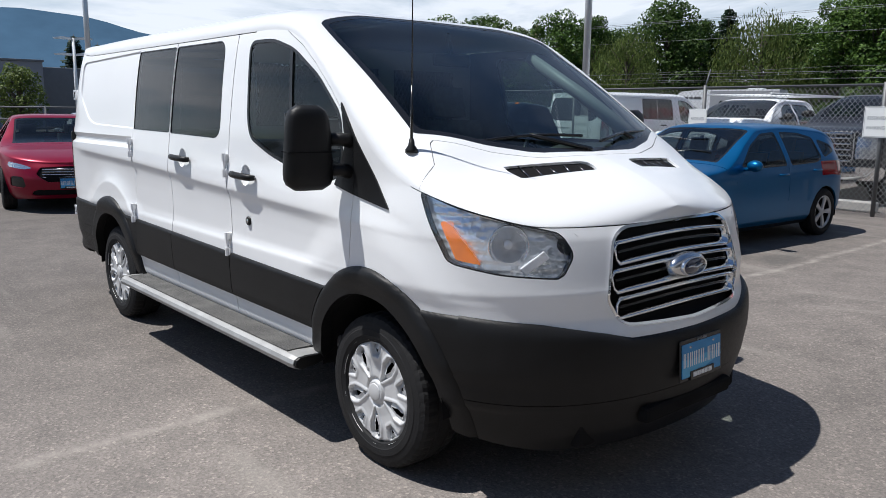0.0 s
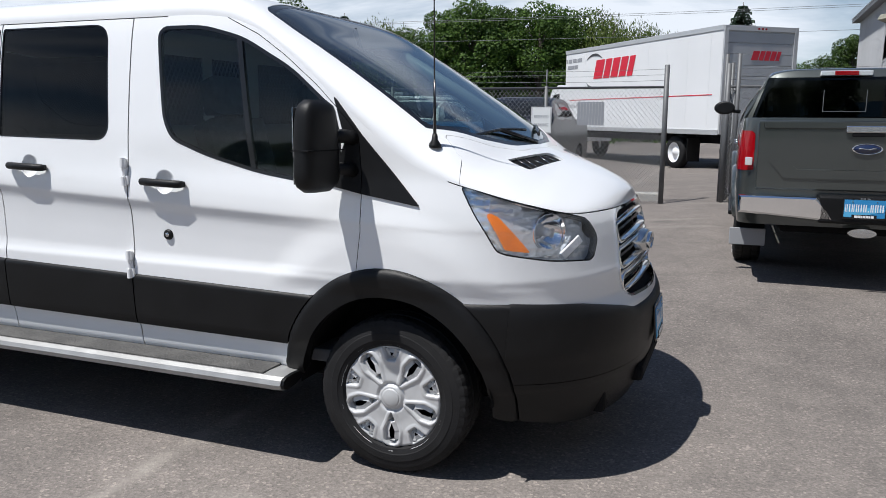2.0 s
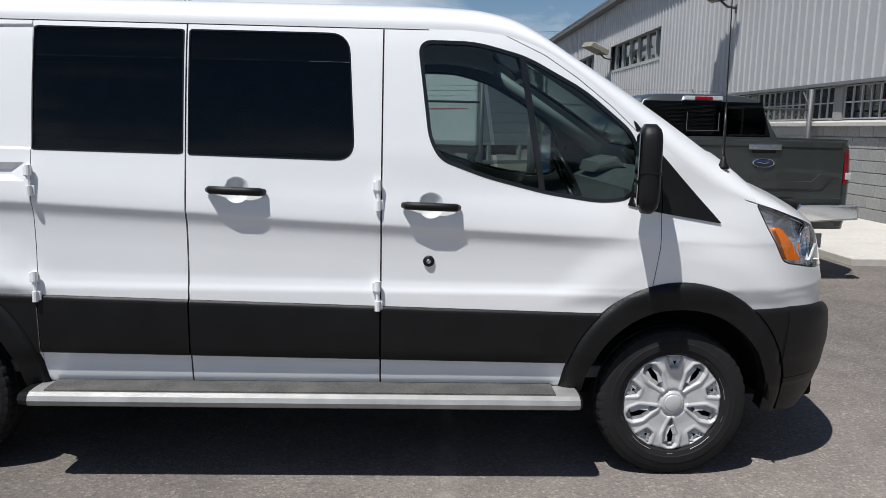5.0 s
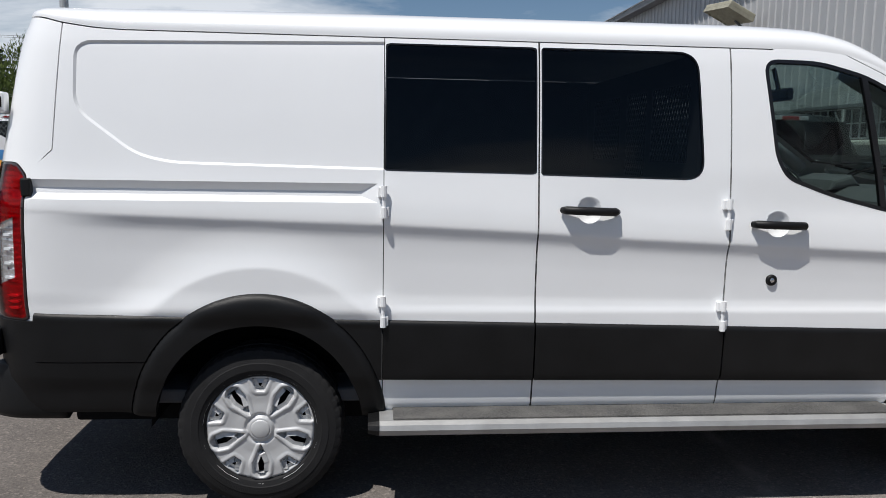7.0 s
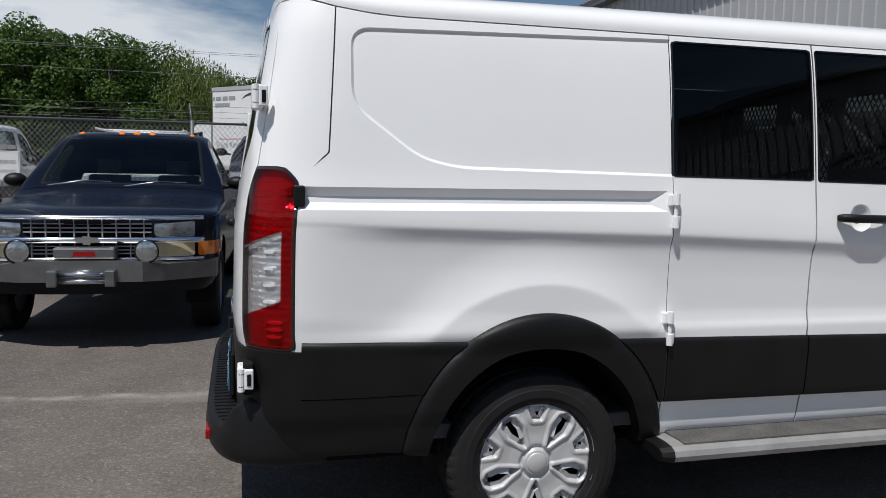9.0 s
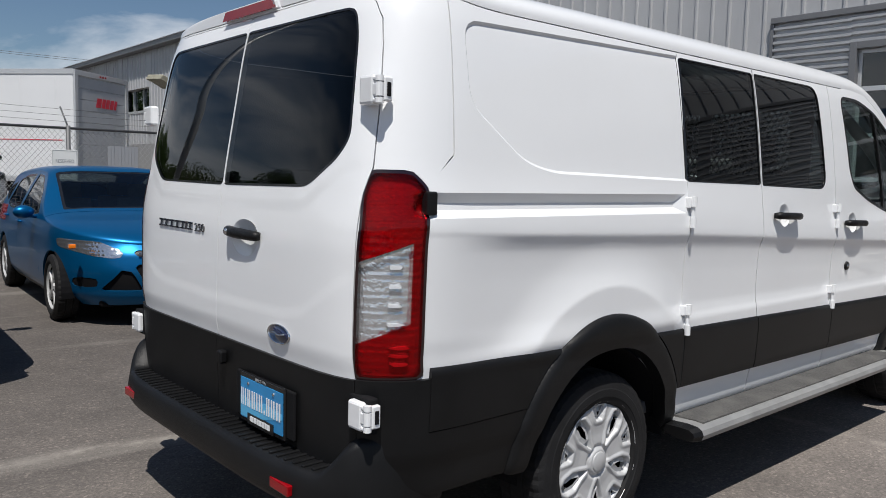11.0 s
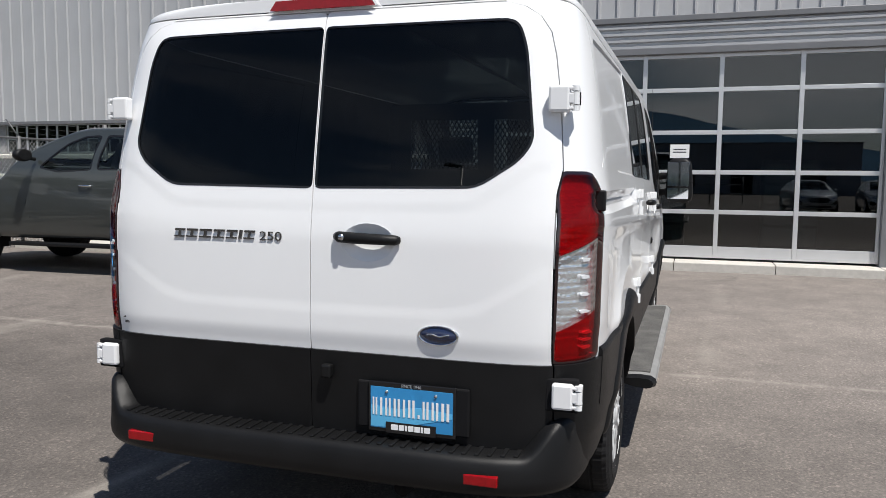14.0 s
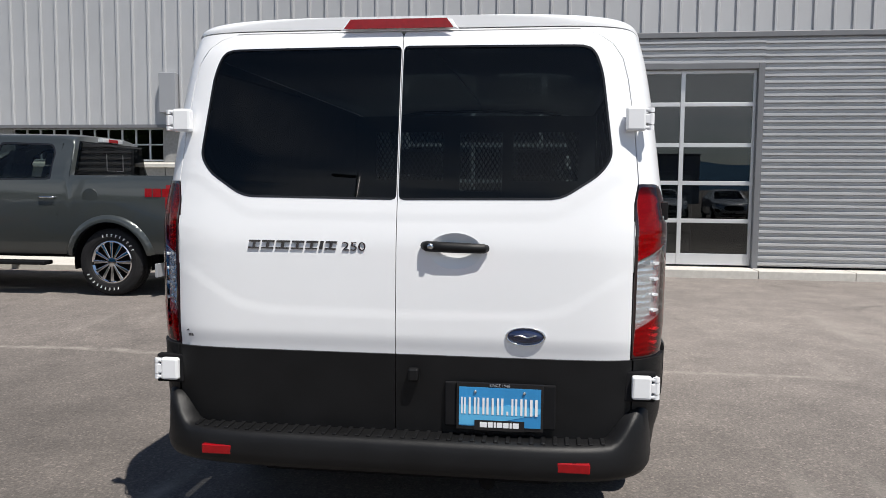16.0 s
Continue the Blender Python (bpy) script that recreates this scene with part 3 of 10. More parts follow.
v_zbot = lerp_table([(-4.5, 0.44), (-3.9, 0.44), (-3.6, 0.42), (0.3, 0.42), (0.5, 0.30), (0.8, 0.25), (1.1, 0.25)])
v_zside = smooth_table([(-4.42, 2.052), (-4.30, 2.048), (-4.1, 2.02), (-3.8, 2.0), (-1.0, 2.0), (-0.8, 1.985), (-0.62, 1.93), (-0.45, 1.825), (-0.24, 1.655), (-0.07, 1.515), (0.05, 1.425), (0.17, 1.355), (0.32, 1.303), (0.5, 1.256), (0.70, 1.198), (0.84, 1.158), (0.95, 1.152)])
v_zmid = smooth_table([(-4.45, 2.068), (-4.30, 2.094), (-4.1, 2.113), (-3.0, 2.13), (-1.2, 2.135), (-0.92, 2.125), (-0.76, 2.095), (-0.45, 1.925), (-0.2, 1.785), (0.0, 1.668), (0.2, 1.548), (0.43, 1.415), (0.52, 1.385), (0.70, 1.32), (0.84, 1.25), (0.92, 1.185), (0.97, 1.15)])
v_nose = smooth_table([(0.25, 0.94), (0.34, 0.985), (0.48, 1.014), (0.62, 1.027), (0.72, 1.018), (0.80, 0.982), (0.895, 0.978), (0.925, 0.970), (1.10, 0.92), (1.17, 0.885), (1.3, 0.84)])
v_tail = smooth_table([(0.40, -4.40), (0.82, -4.415), (0.9, -4.425), (1.20, -4.42), (1.40, -4.395), (1.70, -4.345), (1.95, -4.298), (2.05, -4.265)])
vs_ = Shell(v_width, v_zbot, v_zside, v_zmid, v_nose, v_tail, 0.10, -3.95, (3.1, 2.3), (3.3, 9.0), dx=0.016, rows=200, ends=48, cols=30, crown=(smooth_table([(-0.6, 6.5), (0.25, 3.6), (0.42, 1.9), (0.60, 1.35)]), smooth_table([(-0.6, 2.5), (0.25, 2.0), (0.42, 1.6), (0.60, 1.30)])))
SS, ST = vs_.side, vs_.top

# pressings: the recessed upper panel, the rail groove and the hollow of the rear doors, each with its edges scored into the skin first
SEAM_Q = -2.787
groove_end = lambda s: np.clip((-2.810 - X(s)) / 0.065, 0, 1)
groove_low = lambda s: np.clip((Z(s) - 1.320) / 0.025, 0, 1)
groove_up = lambda s: np.clip((1.399 - Z(s)) / 0.032, 0, 1)
hollow_low = lambda s: np.interp(np.abs(Y(s)), [0.0, 0.50, 0.62, 0.84], [0.972, 0.978, 1.000, 1.135])
hollow_top = lambda s: np.interp(np.abs(Y(s)), [0.0, 0.57, 0.60, 0.80], [1.333, 1.340, 1.350, 1.478])
on_tail = lambda s: (X(s) < -4.25) & (np.abs(Y(s)) < 0.868)
on_side = lambda s: (X(s) < SEAM_Q + 0.001) & (X(s) > -4.24) & (np.abs(Y(s)) > 0.8)
SCORES = [lambda s: X(s) - SEAM_Q]
SCORES += [lambda s, k=k: np.where(X(s) < -2.5, poly_sdf(X(s), Z(s), PANEL, 0.07) + k, 1.0) for k in (0.0, 0.005, 0.010)]
SCORES += [lambda s, k=k: np.where(X(s) < -2.5, Z(s) - k, 1.0) for k in (1.320, 1.345, 1.367, 1.399)]
SCORES += [lambda s: np.where(X(s) < -2.5, X(s) + 2.810, 1.0), lambda s: np.where(X(s) < -2.5, X(s) + 2.875, 1.0)]
SCORES += [lambda s: np.where(X(s) < -2.5, (-2.810 - X(s)) / 0.065 - (Z(s) - 1.320) / 0.025, 1.0), lambda s: np.where(X(s) < -2.5, (-2.810 - X(s)) / 0.065 - (1.399 - Z(s)) / 0.032, 1.0)]
SCORES += [lambda s, k=k: np.where(on_tail(s), Z(s) - hollow_low(s) - k, 1.0) for k in (-0.022, 0.022)]
SCORES += [lambda s, k=k: np.where(on_tail(s), Z(s) - hollow_top(s) - k, 1.0) for k in (-0.022, 0.022)]
for test in SCORES:
    ins_f, out_f = SS.split(SS.faces, test)
    SS.faces = ins_f + out_f
sink = 0.0085 * np.clip(-poly_sdf(X(SS), Z(SS), PANEL, 0.07) / 0.010, 0, 1)
sink = np.maximum(sink, 0.022 * np.minimum(np.minimum(groove_end(SS), groove_low(SS)), groove_up(SS)))
SS.data[:, 1] += np.where(on_side(SS), sink, 0.0)
hollow = 0.0020 * sstep(-0.024, 0.024, Z(SS) - hollow_low(SS)) * (1 - sstep(-0.024, 0.024, Z(SS) - hollow_top(SS)))
SS.data[:, 0] += np.where(on_tail(SS), hollow * (1 - sstep(0.835, 0.866, np.abs(Y(SS)))), 0.0)


def arch(ax, a, b):
    def f(s):
        e = np.hypot((X(s) - ax) / a, (Z(s) - HUB) / b)
        k = np.abs(X(s) - ax) / a
        e = np.where(Z(s) < HUB, k, e)
        return np.where(np.abs(UU(s) - ax) < 1.2, (e - 1) * min(a, b), 1.0)
    return f


def both(name, faces, material, parent, label="", **kw):
    """A panel on the near side and its mirror image on the far side."""
    SS.build(name, faces, material, parent, label, mirror=True, **kw)
    return SS.build(name, faces, material, parent, label, **kw)


F = SS.faces
_, F = SS.split(F, arch(AX_F, 0.435, 0.455))
_, F = SS.split(F, arch(AX_R, 0.435, 0.465))
trim_f, F = SS.split(F, arch(AX_F, 0.535, 0.575))
trim_r, F = SS.split(F, arch(AX_R, 0.535, 0.590))
LINING = F[:]
_, F = SS.split(F, lambda s: np.where(X(s) < -1.10, 0.9968 - s.col(4), 1.0))
def rolled(edge, high, wide, low=0.002):
    """Lifts a moulding off the skin, rolling down to low along its edge."""
    return lambda s: low + (high - low) * np.sqrt(np.clip(1 - (1 - np.clip(-edge(s) / wide, 0, 1)) ** 2, 0, 1))


both("wheel_arch_trim", trim_f, M_PLASTIC, van, "black plastic wheel-arch trim", lift=rolled(arch(AX_F, 0.535, 0.575), 0.030, 0.045), depth=0.06)
both("wheel_arch_trim", trim_r, M_PLASTIC, van, "black plastic wheel-arch trim", lift=rolled(arch(AX_R, 0.535, 0.590), 0.030, 0.045), depth=0.06)
# the two ends: nose ahead of the fender seam, tail behind the corner seam
front_seam = lambda s: np.interp(Z(s), [0.25, 0.8, 1.02, 1.3], [0.52, 0.56, 0.50, 0.30]) - X(s)
nose_f, F = SS.split(F, front_seam)
tail_end = lambda s: X(s) - np.interp(Z(s), [0.4, 1.41, 1.42, 1.52, 2.1], [-4.19, -4.19, -4.195, -4.10, -4.085])
rear_f, F = SS.split(F, tail_end)

# side: cladding, rocker, doors, windows
clad_top = lambda s: Z(s) - np.interp(X(s), [-4.3, -0.35, 0.3, 0.6], [0.860, 0.778, 0.800, 0.805])
rock_top = lambda s: Z(s) - (0.540 - 0.012 * X(s))
low_f, up_f = SS.split(F, clad_top)
SEAM_F = [(0.1, 0.3), (-0.115, 0.60), (-0.11, 0.80), (-0.09, 0.93), (-0.07, 1.08), (-0.07, 1.30), (-0.085, 1.475), (-0.15, 1.545), (-0.30, 1.685), (-0.46, 1.81), (-0.60, 1.902), (-0.75, 1.972), (-0.92, 2.06), (-1.30, 2.10)]
DOOR_POLY = [(-1.30, 0.3), (-0.115, 0.3)] + SEAM_F[1:]
front_door_mask = lambda s: poly_sdf(X(s), Z(s), DOOR_POLY)
door1_mask = lambda s: poly_sdf(X(s), Z(s), [(-2.137, 0.3), (-1.30, 0.3), (-1.30, 2.10), (-2.137, 2.10)])
door2_mask = lambda s: poly_sdf(X(s), Z(s), [(-2.787, 0.3), (-2.137, 0.3), (-2.137, 2.10), (-2.787, 2.10)])
WIN_F = [(-1.155, 1.955), (-0.90, 1.952), (-0.68, 1.895), (-0.42, 1.755), (-0.20, 1.575), (-0.165, 1.42), (-0.20, 1.285), (-0.34, 1.268), (-0.58, 1.302), (-0.85, 1.368), (-1.05, 1.440), (-1.10, 1.53)]
WIN_M = [(-2.40, 1.975), (-1.445, 1.975), (-1.415, 1.430), (-2.40, 1.447)]
WIN_R = [(-2.780, 1.975), (-2.146, 1.975), (-2.146, 1.445), (-2.786, 1.452)]
SAIL = [(-0.215, 1.640), (-0.075, 1.478), (0.195, 1.190), (-0.075, 1.232), (-0.225, 1.262), (-0.150, 1.45)]


def door(name, mask, label, window, w_material, w_round, handle_x):
    """A hinged door: painted skin, cladding, rocker, window in a black rubber seal, handle."""
    global up_f, low_f
    skin, up_f = SS.split(up_f, mask)
    clad, low_f = SS.split(low_f, mask)
    skin, gap = SS.split(skin, lambda s: mask(s) + 0.0035)
    clad, gap_low = SS.split(clad, lambda s: mask(s) + 0.0035)
    whole = skin[:]
    w_sdf = lambda s: np.maximum(poly_sdf(X(s), Z(s), window, w_round), (-2.128 - X(s)) if window is WIN_M else -1.0)
    win, skin = SS.split(skin, w_sdf)
    sail, skin = (SS.split(skin, lambda s: poly_sdf(X(s), Z(s), SAIL)) if name == "front_door" else ([], skin))
    cut = skin
    if handle_x is not None:
        hz = 1.245 if name == "front_door" else 1.297
        _, cut = SS.split(skin, lambda s: np.where(np.abs(X(s) - handle_x) < 0.2, np.hypot(X(s) - handle_x, Z(s) - hz) - 0.054, 1.0))
    d = SS.build(name, cut, M_WHITE, van, label, depth=0.02)
    # dark strips fill the gap and paint the shade inside it
    for piece in SS.pieces(gap + gap_low):
        SS.build("door_seal", piece, M_DARK, d, "dark strip painted as shade in the door gap", lift=-0.0025, depth=0.0)
    if name == "front_door":
        SS.build(name, skin, M_WHITE, van, label, depth=0.02, mirror=True)
        SS.build("mirror_sail_panel", sail, M_PLASTIC, d, "black plastic sail panel", lift=0.006, depth=0.02)
    else:
        SS.build("side_panel", whole, M_WHITE, van, "white windowless side panel", depth=0.02, mirror=True)
    wall, edge = SS.split(win, lambda s: w_sdf(s) + (0.016 if name == "front_door" else 0.006))
    if name == "front_door":
        bar, wall = SS.split(wall, lambda s: np.abs(X(s) + 0.60 + 0.17 * (Z(s) - 1.31)) - 0.013)
        SS.build("window_divider", bar, M_BLACK, d, "black divider of the quarter pane", lift=0.004, depth=0.02)
    g = SS.build("window", wall, w_material, d, "dark tinted window pane" if w_material is M_GLASS_DARK else "lightly tinted cab window pane", lift=-0.003, depth=0.0)
    SS.build("window_seal", edge, M_BLACK, d, "black rubber window seal", lift=0.001, depth=0.02)
    if name == "front_door":
        SS.build("window", wall, w_material, van, "lightly tinted cab window pane", lift=-0.003, depth=0.0, mirror=True)
        SS.build("window_seal", edge, M_BLACK, van, "black rubber window seal", lift=0.001, depth=0.02, mirror=True)
    dark, pale = SS.split(clad, lambda s: -rock_top(s))
    both("door_cladding", dark, M_PLASTIC, d, "black plastic door cladding", lift=rolled(clad_top, 0.015, 0.022), depth=0.03)
    both("door_rocker", pale, M_WHITE, d, "white painted lower door edge", lift=0.002, depth=0.02)
    if handle_x is not None:
        door_handle(d, handle_x, 1.245 if name == "front_door" else 1.297)
    return d


def door_handle(parent, x, z=1.285):
    y = -float(v_width(x, z)) - 0.002
    bm = bmesh.new()
    lathe(bm, [(0.0, 0.024), (0.022, 0.022), (0.042, 0.014), (0.053, 0.007), (0.060, 0.006)], 30, Matrix.Translation((x, y, z)))
    part("handle_cup", bm, M_WHITE, parent, "white dished handle recess", smooth=True)
    bm = bmesh.new()
    tube(bm, [(x - 0.120, y - 0.006, z + 0.002), (x - 0.105, y - 0.026, z + 0.003), (x - 0.04, y - 0.035, z + 0.001), (x + 0.05, y - 0.035, z - 0.001), (x + 0.105, y - 0.027, z - 0.003), (x + 0.120, y - 0.006, z - 0.004)], [0.013, 0.018, 0.018, 0.018, 0.018, 0.013], 10)
    part("handle", bm, M_PLASTIC, parent, "black pull handle", smooth=True)


fd = door("front_door", front_door_mask, "white front passenger door", WIN_F, M_GLASS_CAB, 0.07, -1.085)
sd1 = door("side_door", door1_mask, "white forward-hinged side cargo door", WIN_M, M_GLASS_DARK, 0.09, -1.92)
sd2 = door("side_door", door2_mask, "white narrow side cargo door", WIN_R, M_GLASS_DARK, 0.015, None)
for parent, x in ((sd1, -1.312), (sd2, -2.785)):
    for z in (1.288 if x > -2 else 1.325, 0.845 if x > -2 else 0.868):
        y = -float(v_width(x, z)) - 0.004
        bm = bmesh.new()
        tube(bm, [(x, y - 0.014, z - 0.066), (x, y - 0.014, z - 0.022)], 0.013, 10)
        tube(bm, [(x, y - 0.014, z + 0.022), (x, y - 0.014, z + 0.066)], 0.013, 10)
        tube(bm, [(x, y - 0.012, z - 0.024), (x, y - 0.012, z + 0.024)], 0.008, 8)
        box(bm, x - 0.024, x + 0.004, y - 0.012, y + 0.016, z + 0.018, z + 0.062, 0.004)
        box(bm, x - 0.004, x + 0.022, y - 0.012, y + 0.016, z - 0.062, z - 0.018, 0.004)
        part("hinge", bm, M_WHITE, parent, "white painted hinge", smooth=False)
bm = bmesh.new()
yl = -float(v_width(-1.09, 1.0))
lathe(bm, [(0.0, -0.012), (0.018, -0.012), (0.024, -0.008), (0.026, 0.004)], 22, Matrix.Translation((-1.09, yl, 1.0)))
lk = part("door_lock", bm, M_PLASTIC, fd, "round black lock", smooth=True)
bm = bmesh.new()
lathe(bm, [(0.0, -0.014), (0.010, -0.014), (0.011, -0.010)], 14, Matrix.Translation((-1.09, yl, 1.0)))
part("lock_barrel", bm, M_CHROME_SOFT, fd, "metal key barrel", smooth=True)

# what is left of the side: fender ahead, pillar and quarter panel behind
fend_u, quart_u = SS.split(up_f, lambda s: -1.2 - X(s))
fend_l, quart_l = SS.split(low_f, lambda s: -1.2 - X(s))
sail_f, fend_u = SS.split(fend_u, lambda s: poly_sdf(X(s), Z(s), SAIL))
fender = both("fender", fend_u, M_WHITE, van, "white front fender and windscreen pillar", depth=0.02)
both("fender_sail_panel", sail_f, M_PLASTIC, van, "black plastic corner panel", lift=0.007, depth=0.02)
dark, pale = SS.split(fend_l, lambda s: -rock_top(s))
both("fender_cladding", dark, M_PLASTIC, van, "black plastic cladding", lift=rolled(clad_top, 0.015, 0.022), depth=0.03)
both("sill", pale, M_WHITE, van, "white sill", depth=0.02)
qa_, qb_ = SS.split(quart_u, lambda s: X(s) - np.interp(Z(s), [1.418, 1.515, 2.08], [-4.21, -4.098, -4.065]))
quart_u = qa_ + qb_
_, quart_u = SS.split(quart_u, lambda s: line_dist(X(s), Z(s), [(-4.065, 2.08), (-4.098, 1.515), (-4.21, 1.418)]) - 0.0026)
for piece in SS.pieces(quart_u):
    both("quarter_panel", piece, M_WHITE, van, "white pressed rear quarter panel", depth=0.02).data.set_sharp_from_angle(angle=radians(24))
back, mid = SS.split(quart_l, lambda s: X(s) + 3.6)
dark, pale = SS.split(mid, lambda s: -rock_top(s))
for piece in SS.pieces(dark):
    both("side_cladding", piece, M_PLASTIC, van, "black plastic cladding", lift=rolled(clad_top, 0.015, 0.022), depth=0.03)
for piece in SS.pieces(pale):
    both("sill", piece, M_WHITE, van, "white sill", depth=0.02)
up_c, lo_c = SS.split(back, lambda s: 0.655 - Z(s))
both("rear_cladding", SS.split(up_c, lambda s: 0.658 - Z(s))[0], M_PLASTIC, van, "black plastic rear corner cladding", lift=rolled(clad_top, 0.016, 0.025), depth=0.03)
both("rear_cladding", lo_c, M_PLASTIC, van, "black plastic rear corner cladding", lift=0.014, depth=0.03)

# nose: bumper, headlights, grille
bump_top = lambda s: Z(s) - np.interp(np.abs(Y(s)), [0.0, 0.40, 0.52, 0.75, 1.0], [0.705, 0.712, 0.742, 0.788, 0.812])
GRILLE = [(-0.0, 1.155), (-0.36, 1.147), (-0.435, 1.105), (-0.485, 0.93), (-0.500, 0.87), (-0.44, 0.775), (-0.40, 0.755), (0.0, 0.738), (0.3, 0.738), (0.3, 1.155)]
u_of = lambda x, z=1.0: float(np.interp(x, SS_X, SS_U))
mid_row = np.abs(SS.col(4) - 0.75) < 0.003
SS_X, SS_U = SS.col(0)[mid_row], SS.col(3)[mid_row]
front = SS_U > 0.05
order = np.argsort(SS_U[front])
SS_X, SS_U = SS_X[front][order], SS_U[front][order]
LAMP = [(u_of(0.38), 1.290), (u_of(0.57), 1.230), (u_of(0.77), 1.172), (u_of(0.845) + 0.030, 1.136), (u_of(0.858) + 0.040, 1.05), (u_of(0.835) + 0.022, 0.958), (u_of(0.70), 0.974), (u_of(0.51), 1.010)]
bumper_f, nose_f = SS.split(nose_f, bump_top)
SS.build("front_bumper", SS.split(bumper_f, lambda s: Z(s) - 0.468)[1], M_PLASTIC, van, "black plastic front bumper", lift=rolled(bump_top, 0.020, 0.055, 0.0), depth=0.05)
SS.build("front_bumper", SS.split(bumper_f, lambda s: Z(s) - 0.468)[1], M_PLASTIC, van, "black plastic front bumper", lift=rolled(bump_top, 0.020, 0.055, 0.0), depth=0.05, mirror=True)
both("front_valance", SS.split(bumper_f, lambda s: Z(s) - 0.464)[0], M_PLASTIC, van, "black plastic front valance", lift=0.018, depth=0.04)
lamp_f, nose_f = SS.split(nose_f, lambda s: poly_sdf(UU(s), Z(s), LAMP, 0.03))
grille_f, nose_f = SS.split(nose_f, lambda s: poly_sdf(Y(s), Z(s), GRILLE, 0.04))
shut, nose_f = SS.split(nose_f, lambda s: 0.9952 - s.col(4))
# strips sunk below the bonnet gap, dark to paint its shade
for piece in SS.pieces(shut):
    both("hood_seal", piece, M_DARK, van, "dark strip painted as shade in the bonnet gap", lift=-0.012, depth=0.0)
both("nose_panel", nose_f, M_WHITE, van, "white nose panel round the grille", depth=0.03)
both("grille_backing", grille_f, M_DARK, van, "black grille backing", lift=-0.060, depth=0.0)
rim_o, _ = SS.split(grille_f, lambda s: -poly_sdf(Y(s), Z(s), GRILLE, 0.04) - 0.011)
both("grille_frame", SS.split(rim_o, lambda s: Y(s))[0], M_CHROME, van, "chrome grille frame", lift=0.006, depth=0.05)
inner_rim, _ = SS.split(grille_f, lambda s: -poly_sdf(Y(s), Z(s), GRILLE, 0.04) - 0.05)
both("grille_surround", SS.split(inner_rim, lambda s: poly_sdf(Y(s), Z(s), GRILLE, 0.04) + 0.011)[0], M_DARK, van, "black grille surround", lift=-0.034, depth=0.02)


def nose_at(y, z, lift=0.0):
    """The point of the nose at half-width y and height z."""
    n = float(v_nose(z))
    w = float(v_width(0.9, z))
    t = min(abs(y) / w, 0.999)
    return Vector((0.10 + (n - 0.10) * (1 - t ** 2.3) ** (1 / 3.1) + lift, y, z))


for zc, half, h in ((1.062, 0.405, 0.082), (0.953, 0.440, 0.082), (0.845, 0.425, 0.080)):
    bm = bmesh.new()
    loop = []
    for k in range(40):
        a = k / 40
        q = a * 4
        if q < 1.7:
            y, z = -half + q / 1.7 * 2 * half, zc + h / 2
        elif q < 2.0:
            b = (q - 1.7) / 0.3 * math.pi
            y, z = half + math.sin(b) * 0.02, zc + math.cos(b) * h / 2
        elif q < 3.7:
            y, z = half - (q - 2.0) / 1.7 * 2 * half, zc - h / 2
        else:
            b = (q - 3.7) / 0.3 * math.pi
            y, z = -half - math.sin(b) * 0.02, zc - math.cos(b) * h / 2
        z -= 0.02 * (abs(y) / half) ** 2
        loop.append(nose_at(y, z, -0.006))
    rings = []
    for i, p in enumerate(loop):
        n = Vector((1, 0.55 * p.y, 0)).normalized()
        c = Vector((0, 0, zc - 0.02 * (abs(p.y) / half) ** 2 - p.z)).normalized() if abs(zc - p.z) > 0.004 else Vector((0, -p.y, 0)).normalized()
        rings.append([bm.verts.new(p + n * a + c * b) for a, b in ((-0.030, -0.005), (0.004, -0.006), (0.010, 0.001), (0.004, 0.009), (-0.030, 0.012))])
    for a, b in zip(rings, rings[1:] + rings[:1]):
        for k in range(4):
            bm.faces.new((a[k], b[k], b[k + 1], a[k + 1]))
    bmesh.ops.recalc_face_normals(bm, faces=bm.faces)
    part("grille_bar", bm, M_CHROME, van, "chrome looped grille bar", smooth=True)
    bm = bmesh.new()
    pts = [nose_at(-half * 0.95 + 1.9 * half * k / 20, zc - 0.02 * ((k - 10) / 10) ** 2, -0.03) for k in range(21)]
    tube(bm, pts, 0.008, 6)
    part("grille_slat", bm, M_BLACK, van, "black grille slat", smooth=True)


def oval_badge(parent, m, rx, rz, name="emblem_oval"):
    """A blue oval badge with a chrome rim, facing local -y; the script on it is a plain pale stroke."""
    bm = bmesh.new()
    lathe(bm, [(0.0, -0.006), (0.90, -0.0055), (0.91, -0.004)], 36, m @ Matrix.Diagonal((rx, 1, rz, 1)))
    ob = part(name, bm, M_BLUE_OVAL, parent, "dark blue oval emblem", smooth=True)
    bm = bmesh.new()
    lathe(bm, [(0.88, -0.004), (0.90, -0.008), (0.97, -0.009), (1.0, -0.006), (1.0, 0.006)], 36, m @ Matrix.Diagonal((rx, 1, rz, 1)))
    part("emblem_rim", bm, M_CHROME, ob, "chrome oval rim", smooth=True)
    bm = bmesh.new()
    pts = [m @ Vector((rx * (-0.55 + 1.1 * k / 24), -0.0075, rz * (0.10 * math.sin(k * 0.35)))) for k in range(25)]
    tube(bm, pts, min(rx, rz) * 0.11, 5)
    part("emblem_stroke", bm, M_CHROME_SOFT, ob, "pale script stroke", smooth=True)
    return ob


